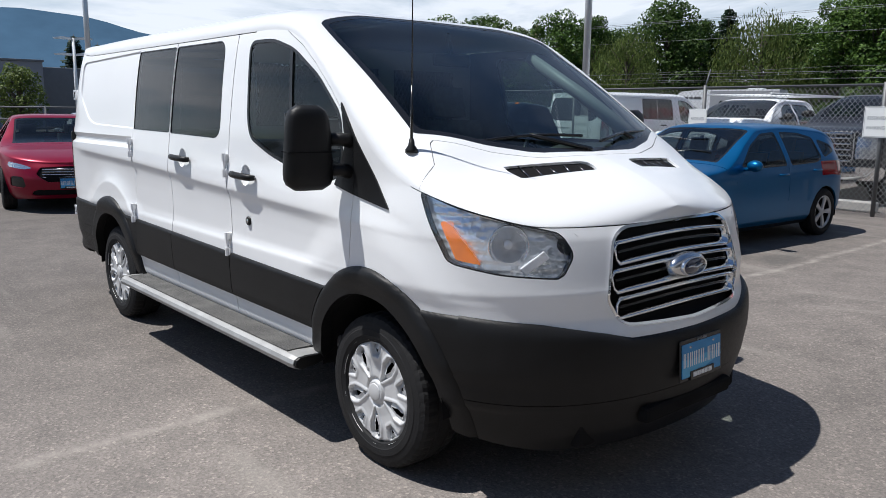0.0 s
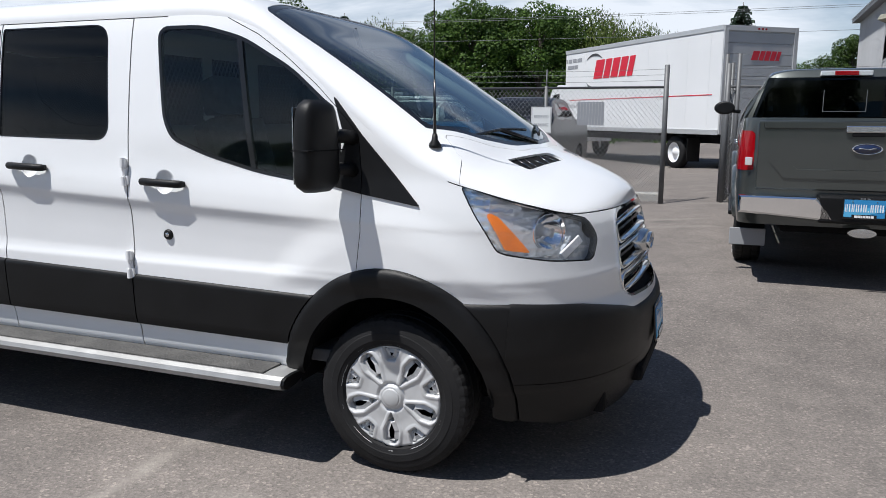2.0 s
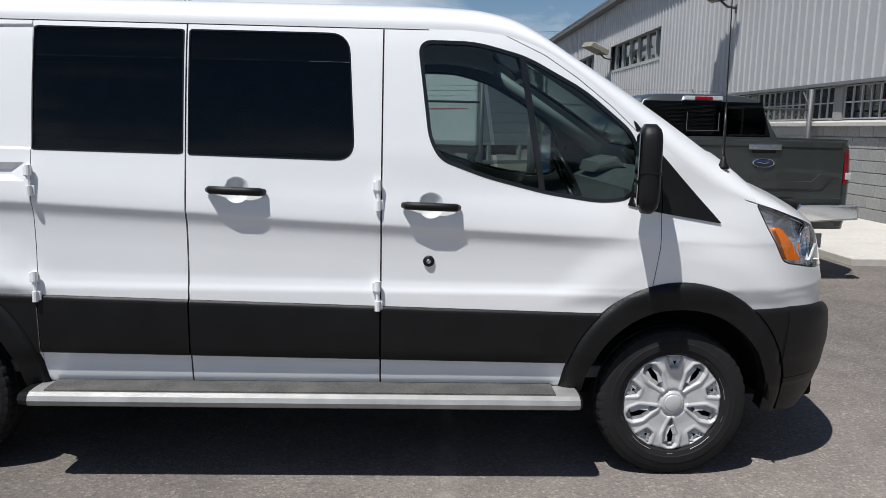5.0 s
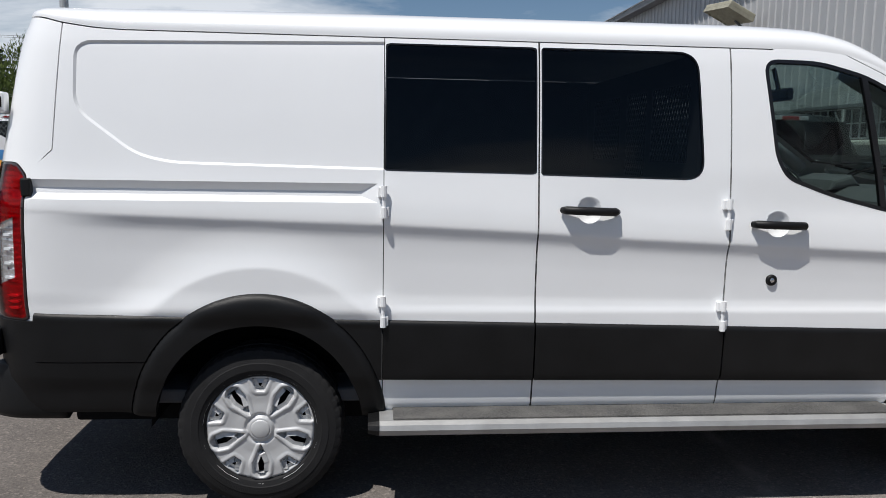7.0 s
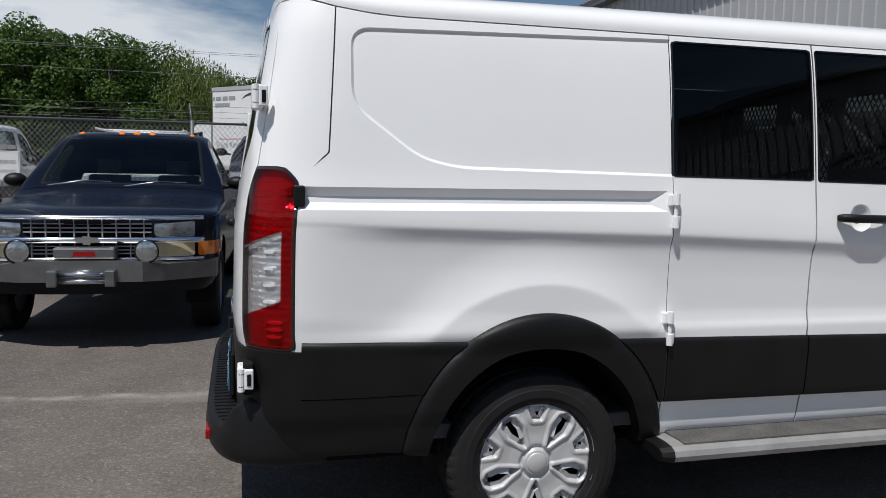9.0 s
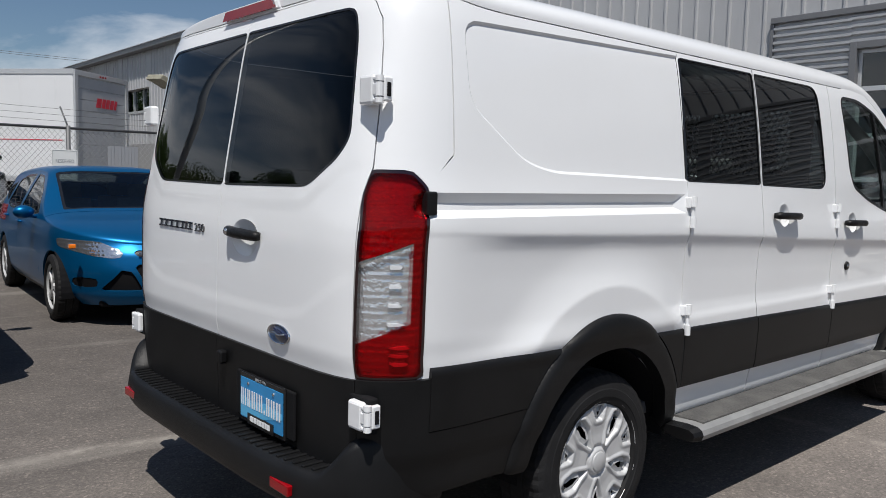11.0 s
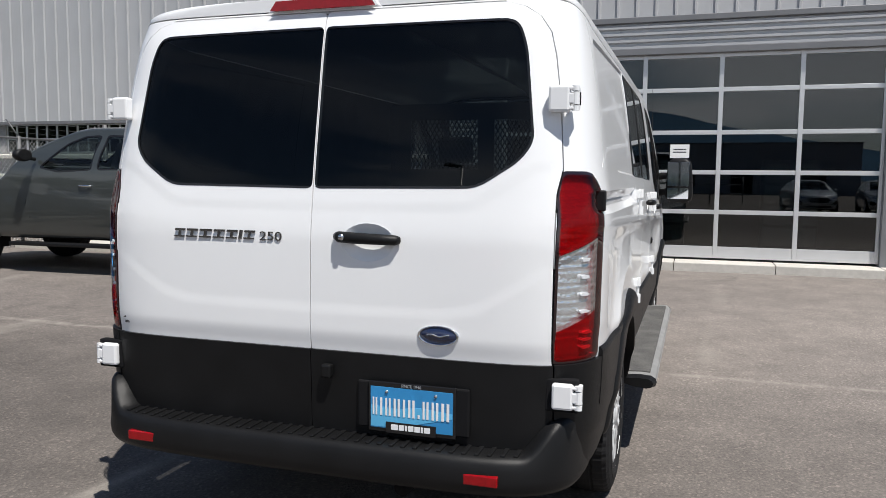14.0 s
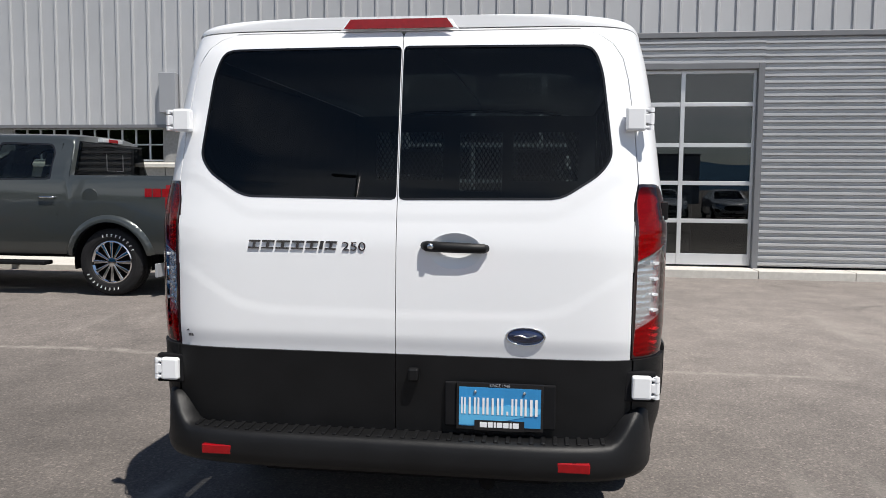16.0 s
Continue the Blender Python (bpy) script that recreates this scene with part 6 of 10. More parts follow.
M_SIGN = mat("white_sign", (0.78, 0.79, 0.78), 0.5, vary=0.03, scale=6.0)

nseg = 60
verts, faces = [], []
steps = [-2600, -600, -150, -60, -30] + [-20 + k for k in range(41)] + [30, 60, 150, 600, 2600]
for x in steps:
    for y in steps:
        h = 0.006 * math.sin(x * 0.9 + 0.4 * y) * math.cos(y * 0.7) if max(abs(x), abs(y)) < 25 else 0
        far = max(0.0, min(1.0, (math.hypot(x + 1.6, y) - 5.5) / 3))
        rise = 0.12 * sstep(-0.8, 1.2, x) * sstep(1.4, 3.6, y) if max(abs(x), abs(y)) < 100 else 0.0
        verts.append((x, y, h * far + rise))
n = len(steps)
for i in range(n - 1):
    for j in range(n - 1):
        faces.append((i * n + j, (i + 1) * n + j, (i + 1) * n + j + 1, i * n + j + 1))
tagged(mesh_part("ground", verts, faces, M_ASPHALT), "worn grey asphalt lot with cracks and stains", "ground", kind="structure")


# building wall in three fields; front face at x = 6.4
WX = 6.4
B_END = 41.5
Y_STEP = 3.2


def ribbed(name, y0, y1, z0, z1, label, pitch=0.305, rib=0.06, depth=0.032):
    """Vertical metal siding with raised ribs."""
    prof = []
    k = math.ceil(y0 / pitch)
    ys = [y0]
    prof.append((WX, y0))
    while k * pitch + rib < y1:
        c = k * pitch
        prof += [(WX, c), (WX - depth, c + 0.014), (WX - depth, c + rib - 0.014), (WX, c + rib)]
        k += 1
    prof.append((WX, y1))
    v = [(x, y, z) for z in (z0, z1) for x, y in prof]
    n_ = len(prof)
    f = [(i, n_ + i, n_ + i + 1, i + 1) for i in range(n_ - 1)]
    b = len(v)
    v += [(WX + 0.25, y0, z0), (WX + 0.25, y1, z0), (WX + 0.25, y0, z1), (WX + 0.25, y1, z1)]
    f += [(b, b + 1, b + 3, b + 2), tuple(range(n_)) + (b + 1, b), tuple(range(2 * n_ - 1, n_ - 1, -1)) + (b + 2, b + 3)]
    return tagged(mesh_part(name, v, f, M_SIDING, smooth=False), label, "wall", kind="structure")


EAVE = 6.35
WINS = [(20.3, 26.6, 3.95, 4.88), (29.6, 33.0, 3.95, 4.88)]
DOCK = (20.3, 26.0, 0.0, 2.78)
ribbed("wall_upper_1", -16.0, Y_STEP, 4.06, EAVE, "grey vertical ribbed metal siding above the glazed door")
ribbed("wall_upper_2", Y_STEP, WINS[0][0], 2.56, EAVE, "grey vertical ribbed metal siding above block base")
ribbed("wall_upper_3", WINS[0][0], WINS[0][1], 4.88, EAVE, "grey vertical ribbed metal siding over windows")
ribbed("wall_upper_4", WINS[0][0], WINS[0][1], 2.78, 3.95, "grey vertical ribbed metal siding between openings")
ribbed("wall_upper_5", WINS[0][1], WINS[1][0], 2.56, EAVE, "grey vertical ribbed metal siding above block base")
ribbed("wall_upper_6", WINS[1][0], WINS[1][1], 4.88, EAVE, "grey vertical ribbed metal siding over windows")
ribbed("wall_upper_7", WINS[1][0], WINS[1][1], 2.56, 3.95, "grey vertical ribbed metal siding below windows")
ribbed("wall_upper_8", WINS[1][1], B_END, 2.56, EAVE, "grey vertical ribbed metal siding above block base")
# horizontal corrugation beside and above the garage door
GD = (-3.99, 1.93, 0.17, 3.45)


def corrugated(name, y0, y1, z0, z1, label):
    prof, pitch = [], 0.108
    z = z0
    prof.append((WX - 0.02, z0))
    while z + pitch <= z1:
        for a, d in ((0.10, 0.0), (0.24, 0.050), (0.56, 0.050), (0.70, 0.0)):
            prof.append((WX - 0.02 - d, z + a * pitch))
        z += pitch
    prof.append((WX - 0.02, z1))
    v = [(x, y, zz) for y in (y0, y1) for x, zz in prof]
    n_ = len(prof)
    f = [(i, i + 1, n_ + i + 1, n_ + i) for i in range(n_ - 1)]
    b = len(v)
    v += [(WX + 0.22, y0, z0), (WX + 0.22, y0, z1), (WX + 0.22, y1, z0), (WX + 0.22, y1, z1)]
    f += [(b, b + 1, b + 3, b + 2), tuple(range(n_ - 1, -1, -1)) + (b, b + 1), tuple(range(n_, 2 * n_)) + (b + 3, b + 2)]
    return tagged(mesh_part(name, v, f, M_CORR, smooth=False), label, "wall", kind="structure")


corrugated("wall_lower_1", -16.0, GD[0] - 0.10, 0.17, 3.965, "dark grey horizontally corrugated metal wall")
corrugated("wall_lower_2", GD[0] - 0.10, GD[1] + 0.10, 3.53, 3.965, "dark grey corrugated band over the garage door")
corrugated("wall_lower_3", GD[1] + 0.10, Y_STEP, 0.17, 3.965, "dark grey horizontally corrugated metal wall")
bm = bmesh.new()
box(bm, WX - 0.09, WX + 0.2, -16.0, Y_STEP + 0.05, 3.965, 4.06, 0.01)
tagged(part("trim_band", bm, M_TRIM), "dark grey metal flashing band", "trim", kind="structure")
bm = bmesh.new()
box(bm, WX - 0.06, WX + 0.2, Y_STEP, Y_STEP + 0.06, 0.0, 3.965)
tagged(part("trim_corner", bm, M_TRIM), "dark grey corner trim", "trim", kind="structure")
bm = bmesh.new()
box(bm, WX - 0.05, WX + 0.05, Y_STEP + 0.06, WINS[0][0], 2.50, 2.56)
tagged(part("trim_drip", bm, M_TRIM), "dark drip edge under the siding", "trim", kind="structure")
bm = bmesh.new()
box(bm, WX - 0.35, WX + 0.3, -16.0, B_END + 0.3, EAVE, EAVE + 0.20, 0.01)
tagged(part("trim_eave", bm, M_TRIM), "grey metal eave fascia", "trim", kind="structure")
bm = bmesh.new()
v = [bm.verts.new(p) for p in ((WX - 0.4, -16, EAVE + 0.2), (WX - 0.4, B_END + 0.4, EAVE + 0.2), (WX + 14, B_END + 0.4, EAVE + 2.2), (WX + 14, -16, EAVE + 2.2))]
bm.faces.new(v)
bmesh.ops.solidify(bm, geom=bm.faces[:], thickness=0.12)
tagged(part("roof", bm, M_CORR), "low-pitched grey metal roof", "roof", kind="structure")
bm = bmesh.new()
v = [bm.verts.new(p) for p in ((WX, B_END, 0), (WX + 14, B_END, 0), (WX + 14, B_END, EAVE + 2.1), (WX, B_END, EAVE + 0.2))]
bm.faces.new(v)
bmesh.ops.solidify(bm, geom=bm.faces[:], thickness=0.2)
tagged(part("wall_end", bm, M_SIDING), "grey metal gable wall", "wall", kind="structure")
for k, (y0, y1, z0, z1) in enumerate(WINS):
    bm = bmesh.new()
    box(bm, WX + 0.25, WX + 0.30, y0, y1, z0, z1)
    w = tagged(part("window_%d" % (k + 2), bm, M_GLASS_CAR), "recessed ribbon window with grey mullions", "window", kind="structure")
    cnt = int((y1 - y0) / 1.05)
    for j in range(cnt + 1):
        bm = bmesh.new()
        yy = y0 + (y1 - y0) * j / cnt
        box(bm, WX + 0.17, WX + 0.25, yy - 0.03, yy + 0.03, z0, z1)
        part("mullion", bm, M_FRAME, w)
    bm = bmesh.new()
    box(bm, WX - 0.03, WX + 0.28, y0 - 0.02, y1 + 0.02, z0 - 0.10, z0)
    part("window_sill", bm, M_FRAME, w)
    # a dark sheet takes the place of the unlit room
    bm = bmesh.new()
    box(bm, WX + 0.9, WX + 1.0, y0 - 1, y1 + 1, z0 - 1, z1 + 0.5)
    part("dark_room", bm, M_ROOM, w, "dark sheet painted as the dim room behind the glass")
# the shade inside the loading bay is a near-black sheet
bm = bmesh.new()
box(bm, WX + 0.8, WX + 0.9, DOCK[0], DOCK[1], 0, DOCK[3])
tagged(part("loading_opening", bm, M_DARK), "dark sheet painted as shade inside the loading bay", "door", kind="structure")

# glazed sectional garage door
gdoor = tagged(new("door_1"), "glazed aluminium sectional garage door", "garage door", kind="structure")
y0, y1, z0, z1 = GD
bm = bmesh.new()
for a, b, c, d in ((y0 - 0.10, y0, 0.12, z1 + 0.10), (y1, y1 + 0.10, 0.12, z1 + 0.10), (y0, y1, z1, z1 + 0.10)):
    box(bm, WX - 0.09, WX + 0.2, a, b, c, d, 0.006)
part("door_frame", bm, M_TRIM, gdoor, "dark grey door frame")
ZR = [0.17, 0.36, 0.92, 1.56, 2.20, 2.88, 3.45]
cols_ = [y0 + (y1 - y0) * k / 5 for k in range(6)]
for k, yy in enumerate(cols_):
    bm = bmesh.new()
    w = 0.10 if k in (0, 5) else 0.07
    box(bm, WX + 0.02, WX + 0.08, max(y0, yy - w / 2), min(y1, yy + w / 2), z0, z1, 0.004)
    part("stile", bm, M_FRAME, gdoor)
for k, zz in enumerate(ZR):
    for j in range(5):
        bm = bmesh.new()
        h0, h1 = (zz - 0.035, zz + 0.035)
        if k == 0:
            h0, h1 = z0, z0 + 0.19
        if k == 1:
            continue
        if k == 6:
            h0, h1 = z1 - 0.06, z1
        box(bm, WX + 0.025, WX + 0.075, cols_[j] + 0.036, cols_[j + 1] - 0.036, h0, h1, 0.004)
        part("rail", bm, M_FRAME, gdoor)
for k in range(1, 6):
    for j in range(5):
        bm = bmesh.new()
        box(bm, WX + 0.045, WX + 0.055, cols_[j] + 0.03, cols_[j + 1] - 0.03, ZR[k] + (0.0 if k == 1 else 0.03), ZR[k + 1] - 0.03)
        part("pane", bm, M_GLASS_DOOR, gdoor)
# room box added behind the glazed door, its dimness painted in dark grey
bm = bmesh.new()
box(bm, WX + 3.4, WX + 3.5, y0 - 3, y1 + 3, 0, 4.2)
tagged(part("wall_inside", bm, M_ROOM), "back wall of the added room, painted dark for dimness", "wall", kind="structure")
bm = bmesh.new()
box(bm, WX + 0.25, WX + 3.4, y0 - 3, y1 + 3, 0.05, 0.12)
tagged(part("floor_inside", bm, M_ROOM), "floor of the added room, painted dark for dimness", "floor", kind="structure")
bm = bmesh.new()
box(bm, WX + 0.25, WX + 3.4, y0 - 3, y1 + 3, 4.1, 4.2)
tagged(part("ceiling_inside", bm, M_ROOM), "ceiling of the added room, painted dark for dimness", "ceiling", kind="structure")
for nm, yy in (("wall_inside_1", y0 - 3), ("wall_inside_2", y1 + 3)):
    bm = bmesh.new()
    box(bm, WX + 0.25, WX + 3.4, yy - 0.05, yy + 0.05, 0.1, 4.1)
    tagged(part(nm, bm, M_ROOM), "side wall of the added room, painted dark for dimness", "wall", kind="structure")
for yy in (-3.0, -0.6):
    cb = thing("tool_cabinet", "dim grey tool cabinet inside the workshop", "cabinet", at=pose(WX + 3.0, yy, 0.12))
    bm = bmesh.new()
    box(bm, -0.3, 0.3, -0.5, 0.5, 0, 1.7, 0.02)
    part("body", bm, M_PRINT_GREY, cb)
    for k in range(4):
        bm = bmesh.new()
        box(bm, -0.32, -0.30, -0.46, 0.46, 0.08 + 0.4 * k, 0.42 + 0.4 * k, 0.005)
        part("drawer_front", bm, M_FRAME, cb)
nt = thing("paper_notice", "white paper notice taped inside the garage door", "notice", at=pose(WX + 0.04, -1.02, 1.90))
bm = bmesh.new()
box(bm, -0.002, 0.0, -0.15, 0.15, -0.11, 0.11)
part("sheet", bm, M_SIGN, nt)
bm = bmesh.new()
for k, ws in enumerate(([0.06, 0.09, 0.04], [0.05, 0.1, 0.05])):
    bars(bm, ws, 0.018, Matrix.Translation((-0.003, 0, 0.03 - 0.045 * k)) @ Matrix.Rotation(-math.pi / 2, 4, 'Z'), 0.001)
part("notice_lines", bm, M_PRINT_DARK, nt)

# block base with a steel-sash window band and a sloped sill
bm = bmesh.new()
box(bm, WX + 0.12, WX + 0.3, Y_STEP + 0.06, WINS[0][0], 0.0, 1.76)
bw = tagged(part("wall_base", bm, M_BLOCK), "grey concrete block wall base", "wall", kind="structure")
blk = bpy.data.meshes.new("block")
bmx = bmesh.new()
box(bmx, -0.03, 0.03, -0.194, 0.194, -0.094, 0.094, 0.008)
bmx.to_mesh(blk)
bmx.free()
blk.materials.append(M_BLOCK)
for r in range(9):
    for c in range(34):
        yy = Y_STEP + 0.30 + c * 0.40 + (0.2 if r % 2 else 0)
        o = new("block", blk)
        o.parent = bw
        o.location = (WX + 0.10, yy, 0.10 + r * 0.198)
bm = bmesh.new()
extrude_poly(bm, [(WX - 0.04, 1.78), (WX - 0.04, 1.84), (WX + 0.25, 1.90), (WX + 0.25, 1.76)], WINS[0][0] - Y_STEP - 0.06, Matrix.Translation((0, Y_STEP + 0.06, 0)))
tagged(part("trim_sill", bm, M_CONCRETE), "pale sloped concrete sill", "sill", kind="structure")
for k, (a, b) in enumerate(((3.6, 6.2), (6.55, 9.6), (9.9, 13.2), (13.5, 16.6), (16.9, 20.0))):
    bm = bmesh.new()
    box(bm, WX + 0.16, WX + 0.17, a, b, 1.90, 2.50)
    w = tagged(part("window_%d" % (k + 5), bm, M_GLASS_CAR), "low steel-sash window band of small panes", "window", kind="structure")
    cnt = int((b - a) / 0.26)
    for j in range(cnt + 1):
        bm = bmesh.new()
        yy = a + (b - a) * j / cnt
        box(bm, WX + 0.13, WX + 0.16, yy - 0.012, yy + 0.012, 1.90, 2.50)
        part("sash_bar", bm, M_FRAME, w)
    for zz in (1.91, 2.20, 2.49):
        bm = bmesh.new()
        box(bm, WX + 0.13, WX + 0.155, a, b, zz - 0.012, zz + 0.012)
        part("sash_rail", bm, M_FRAME, w)
for k, (a, b) in enumerate(((6.2, 6.55), (9.6, 9.9), (13.2, 13.5), (16.6, 16.9), (20.0, 20.3), (3.26, 3.6))):
    bm = bmesh.new()
    box(bm, WX + 0.10, WX + 0.3, a, b, 1.88, 2.52)
    tagged(part("wall_pier_%d" % (k + 1), bm, M_BLOCK), "grey block pier between windows", "wall", kind="structure")
# near-black sheet added as the shade behind the low panes
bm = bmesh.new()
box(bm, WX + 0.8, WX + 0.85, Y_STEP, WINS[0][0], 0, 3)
tagged(part("wall_shade", bm, M_DARK), "dark sheet painted as shade behind the low windows", "wall", kind="structure")
bm = bmesh.new()
box(bm, WX, WX + 0.3, WINS[0][0] + 5.7, B_END, 0, 2.56)
tagged(part("wall_base_2", bm, M_BLOCK), "grey concrete block wall base", "wall", kind="structure")

# pavement along the building: a narrow strip by the door, wider by the block wall
def slab(name, pts, z, label):
    bm = bmesh.new()
    a = [bm.verts.new((x, y, -0.05)) for x, y in pts]
    b = [bm.verts.new((x, y, z)) for x, y in pts]
    bm.faces.new(b)
    for i in range(len(pts)):
        bm.faces.new((a[i], a[(i + 1) % len(pts)], b[(i + 1) % len(pts)], b[i]))
    bmesh.ops.recalc_face_normals(bm, faces=bm.faces)
    es = [e for e in bm.edges if all(abs(v.co.z - z) < 1e-6 for v in e.verts)]
    bmesh.ops.bevel(bm, geom=es, offset=0.012, segments=2, affect='EDGES', profile=0.5)
    return part(name, bm, M_CONCRETE)


pv = tagged(new("pavement"), "pale concrete pavement slabs along the building", "pavement", kind="structure")
for k in range(14):
    a = -16 + k * 1.5
    s = slab("pavement_slab", [(5.88, a + 0.006), (6.46, a + 0.006), (6.46, min(a + 1.494, 4.24)), (5.88, min(a + 1.494, 4.24))], 0.135, "")
    s.parent = pv
for k in range(4):
    a = 4.25 + k * 1.5
    s = slab("pavement_slab", [(3.86, a + 0.006), (6.5, a + 0.006), (6.5, a + 1.494), (3.86, a + 1.494)], 0.205, "")
    s.parent = pv


# wall fittings
M_BEIGE = mat("beige_housing", (0.30, 0.285, 0.22), 0.6, vary=0.15, scale=8)


def floodlight(y, z, yaw):
    fl = thing("floodlight", "weathered beige wall floodlight on a steel arm", "floodlight", "wall floodlights", at=pose(WX, y, z))
    bm = bmesh.new()
    tube(bm, [(0, 0, -0.25), (-0.25, 0, -0.22), (-0.50, 0, -0.02)], 0.03, 8)
    part("arm", bm, M_GALV, fl, smooth=True)
    m = Matrix.Translation((-0.66, 0, 0.12)) @ Matrix.Rotation(radians(24), 4, 'Y') @ Matrix.Rotation(yaw, 4, 'Z')
    bm = bmesh.new()
    box(bm, -0.38, 0.38, -0.54, 0.54, 0.0, 0.13, 0.03, m)
    for x0, x1, y0, y1 in ((-0.38, -0.35, -0.54, 0.54), (0.35, 0.38, -0.54, 0.54), (-0.35, 0.35, -0.54, -0.51), (-0.35, 0.35, 0.51, 0.54)):
        box(bm, x0, x1, y0, y1, -0.06, 0.02, 0, m)
    hs = part("housing", bm, M_BEIGE, fl, "weathered beige housing")
    for k in range(6):
        bm = bmesh.new()
        x = -0.30 + 0.12 * k
        box(bm, x - 0.045, x + 0.045, -0.505, 0.505, -0.006, 0.004, 0, m @ Matrix.Translation((0, 0, -0.035)) @ Matrix.Translation((x, 0, 0)) @ Matrix.Rotation(radians(28), 4, 'Y') @ Matrix.Translation((-x, 0, 0)))
        part("louvre", bm, M_BEIGE, hs, "dull olive louvre blade")
    bm = bmesh.new()
    box(bm, -0.03, 0.0, -0.08, 0.08, -0.36, -0.16, 0.01)
    part("base_plate", bm, M_GALV, fl)


floodlight(14.45, 4.80, 0.15)
floodlight(26.5, 4.64, 0.15)
eb = thing("electrical_panel", "grey electrical panel on the siding", "panel", at=pose(WX - 0.03, 6.33, 3.13))
bm = bmesh.new()
box(bm, -0.12, 0.0, -0.16, 0.16, -0.36, 0.36, 0.01)
part("box", bm, M_PRINT_GREY, eb)
bm = bmesh.new()
tube(bm, [(-0.05, 0, -0.36), (-0.05, 0, -0.62)], 0.02, 8)
part("conduit", bm, M_GALV, eb, smooth=True)
eb = thing("junction_box", "grey junction box with a white bent conduit on the block wall", "junction box", at=pose(WX + 0.02, 9.55, 1.15))
bm = bmesh.new()
box(bm, -0.10, 0.02, -0.16, 0.16, -0.22, 0.22, 0.01)
part("box", bm, M_PRINT_GREY, eb)
bm = bmesh.new()
tube(bm, [(-0.06, 0.06, -0.22), (-0.06, 0.06, -0.55), (-0.16, 0.16, -1.10)], 0.035, 10)
part("conduit", bm, M_SIGN, eb, "white conduit", smooth=True)

# chain-link fence, gate posts and signs along y = 10.35
FY = 10.35


def chain_mesh(x0, x1, z0, z1, pitch=0.082):
    """Woven wire between two posts, as thin straight strands in a diamond lattice."""
    bm = bmesh.new()
    h = z1 - z0
    for sg in (1, -1):
        c = x0 - h * 0.85
        while c < x1 + h * 0.85:
            a, b = (c, z0), (c + sg * h * 0.85, z1)
            if sg < 0:
                a, b = (c + h * 0.85, z0), (c, z1)
            (xa, za), (xb, zb) = a, b
            lo, hi = min(xa, xb), max(xa, xb)
            if hi > x0 and lo < x1:
                def at(x):
                    t = (x - xa) / (xb - xa)
                    return (x, za + t * (zb - za))
                p = at(max(lo, x0))
                q = at(min(hi, x1))
                o = 0.004 * sg
                tube(bm, [(p[0], FY + o, p[1]), (q[0], FY + o, q[1])], 0.0036, 3, False)
            c += pitch
    return bm


def fence_run(x0, x1, label, group):
    f = tagged(new("fence"), label, "fence", group, "structure")
    xs_ = [x0] + [x for x in (-2.08 + 3.11 * i for i in range(-12, 4)) if x0 + 0.8 < x < x1 - 0.8] + [x1]
    k = len(xs_) - 1
    for i, x in enumerate(xs_):
        tall = 2.46 if i in (0, k) else 2.12
        bm = bmesh.new()
        tube(bm, [(x, FY, 0), (x, FY, tall)], 0.034 if i not in (0, k) else 0.045, 10)
        part("post", bm, M_GALV, f, smooth=True)
        bm = bmesh.new()
        tube(bm, [(x, FY, 2.10), (x - 0.05, FY + 0.22, 2.42)], 0.014, 6)
        part("barb_arm", bm, M_GALV, f, smooth=True)
    bm = bmesh.new()
    tube(bm, [(x0, FY, 2.08), (x1, FY, 2.08)], 0.021, 8)
    part("top_rail", bm, M_GALV, f, smooth=True)
    for j, (dy, z) in enumerate(((0.08, 2.20), (0.15, 2.30), (0.21, 2.40))):
        bm = bmesh.new()
        pts = []
        for i in range(k * 6 + 1):
            x = x0 + (x1 - x0) * i / (k * 6)
            pts.append((x, FY + dy, z - 0.02 * math.sin((i % 6) / 6 * math.pi)))
        tube(bm, pts, 0.0026, 4)
        part("barbed_strand", bm, M_GALV, f, smooth=True)
    for a, b in zip(xs_, xs_[1:]):
        part("wire_mesh", chain_mesh(a, b, 0.06, 2.07), M_WIRE, f, "galvanised diamond wire mesh")
    return f


fence_run(-32.95, 0.05, "galvanised chain-link fence with barbed strands on top", "fence runs")
fence_run(1.06, 6.30, "galvanised chain-link fence with barbed strands on top", "fence runs")
gp = thing("gate", "open galvanised chain-link gate folded back beside its post", "gate", at=pose(1.02, FY, 0))
for dx_, dy_, h in ((0.0, 0.10, 2.62), (0.09, 0.42, 2.50), (0.20, 0.0, 2.62), (0.13, 1.25, 2.10)):
    bm = bmesh.new()
    tube(bm, [(dx_, dy_, 0), (dx_, dy_, h)], 0.035, 10)
    part("gate_post", bm, M_GALV, gp, smooth=True)
for z in (0.15, 1.1, 2.05):
    bm = bmesh.new()
    tube(bm, [(0.02, 0.10, z), (0.13, 1.25, z)], 0.02, 8)
    part("gate_rail", bm, M_GALV, gp, smooth=True)
bm = bmesh.new()
for sg in (1, -1):
    for k in range(30):
        a = 0.1 + k * 0.075
        p, q = ((0.1, a), (1.25, a + sg * 1.3))
        za, zb = max(0.15, min(2.05, p[1])), max(0.15, min(2.05, q[1]))
        tube(bm, [(0.02, p[0], za), (0.13, q[0], zb)], 0.0026, 3, False)
part("wire_mesh", bm, M_WIRE, gp)


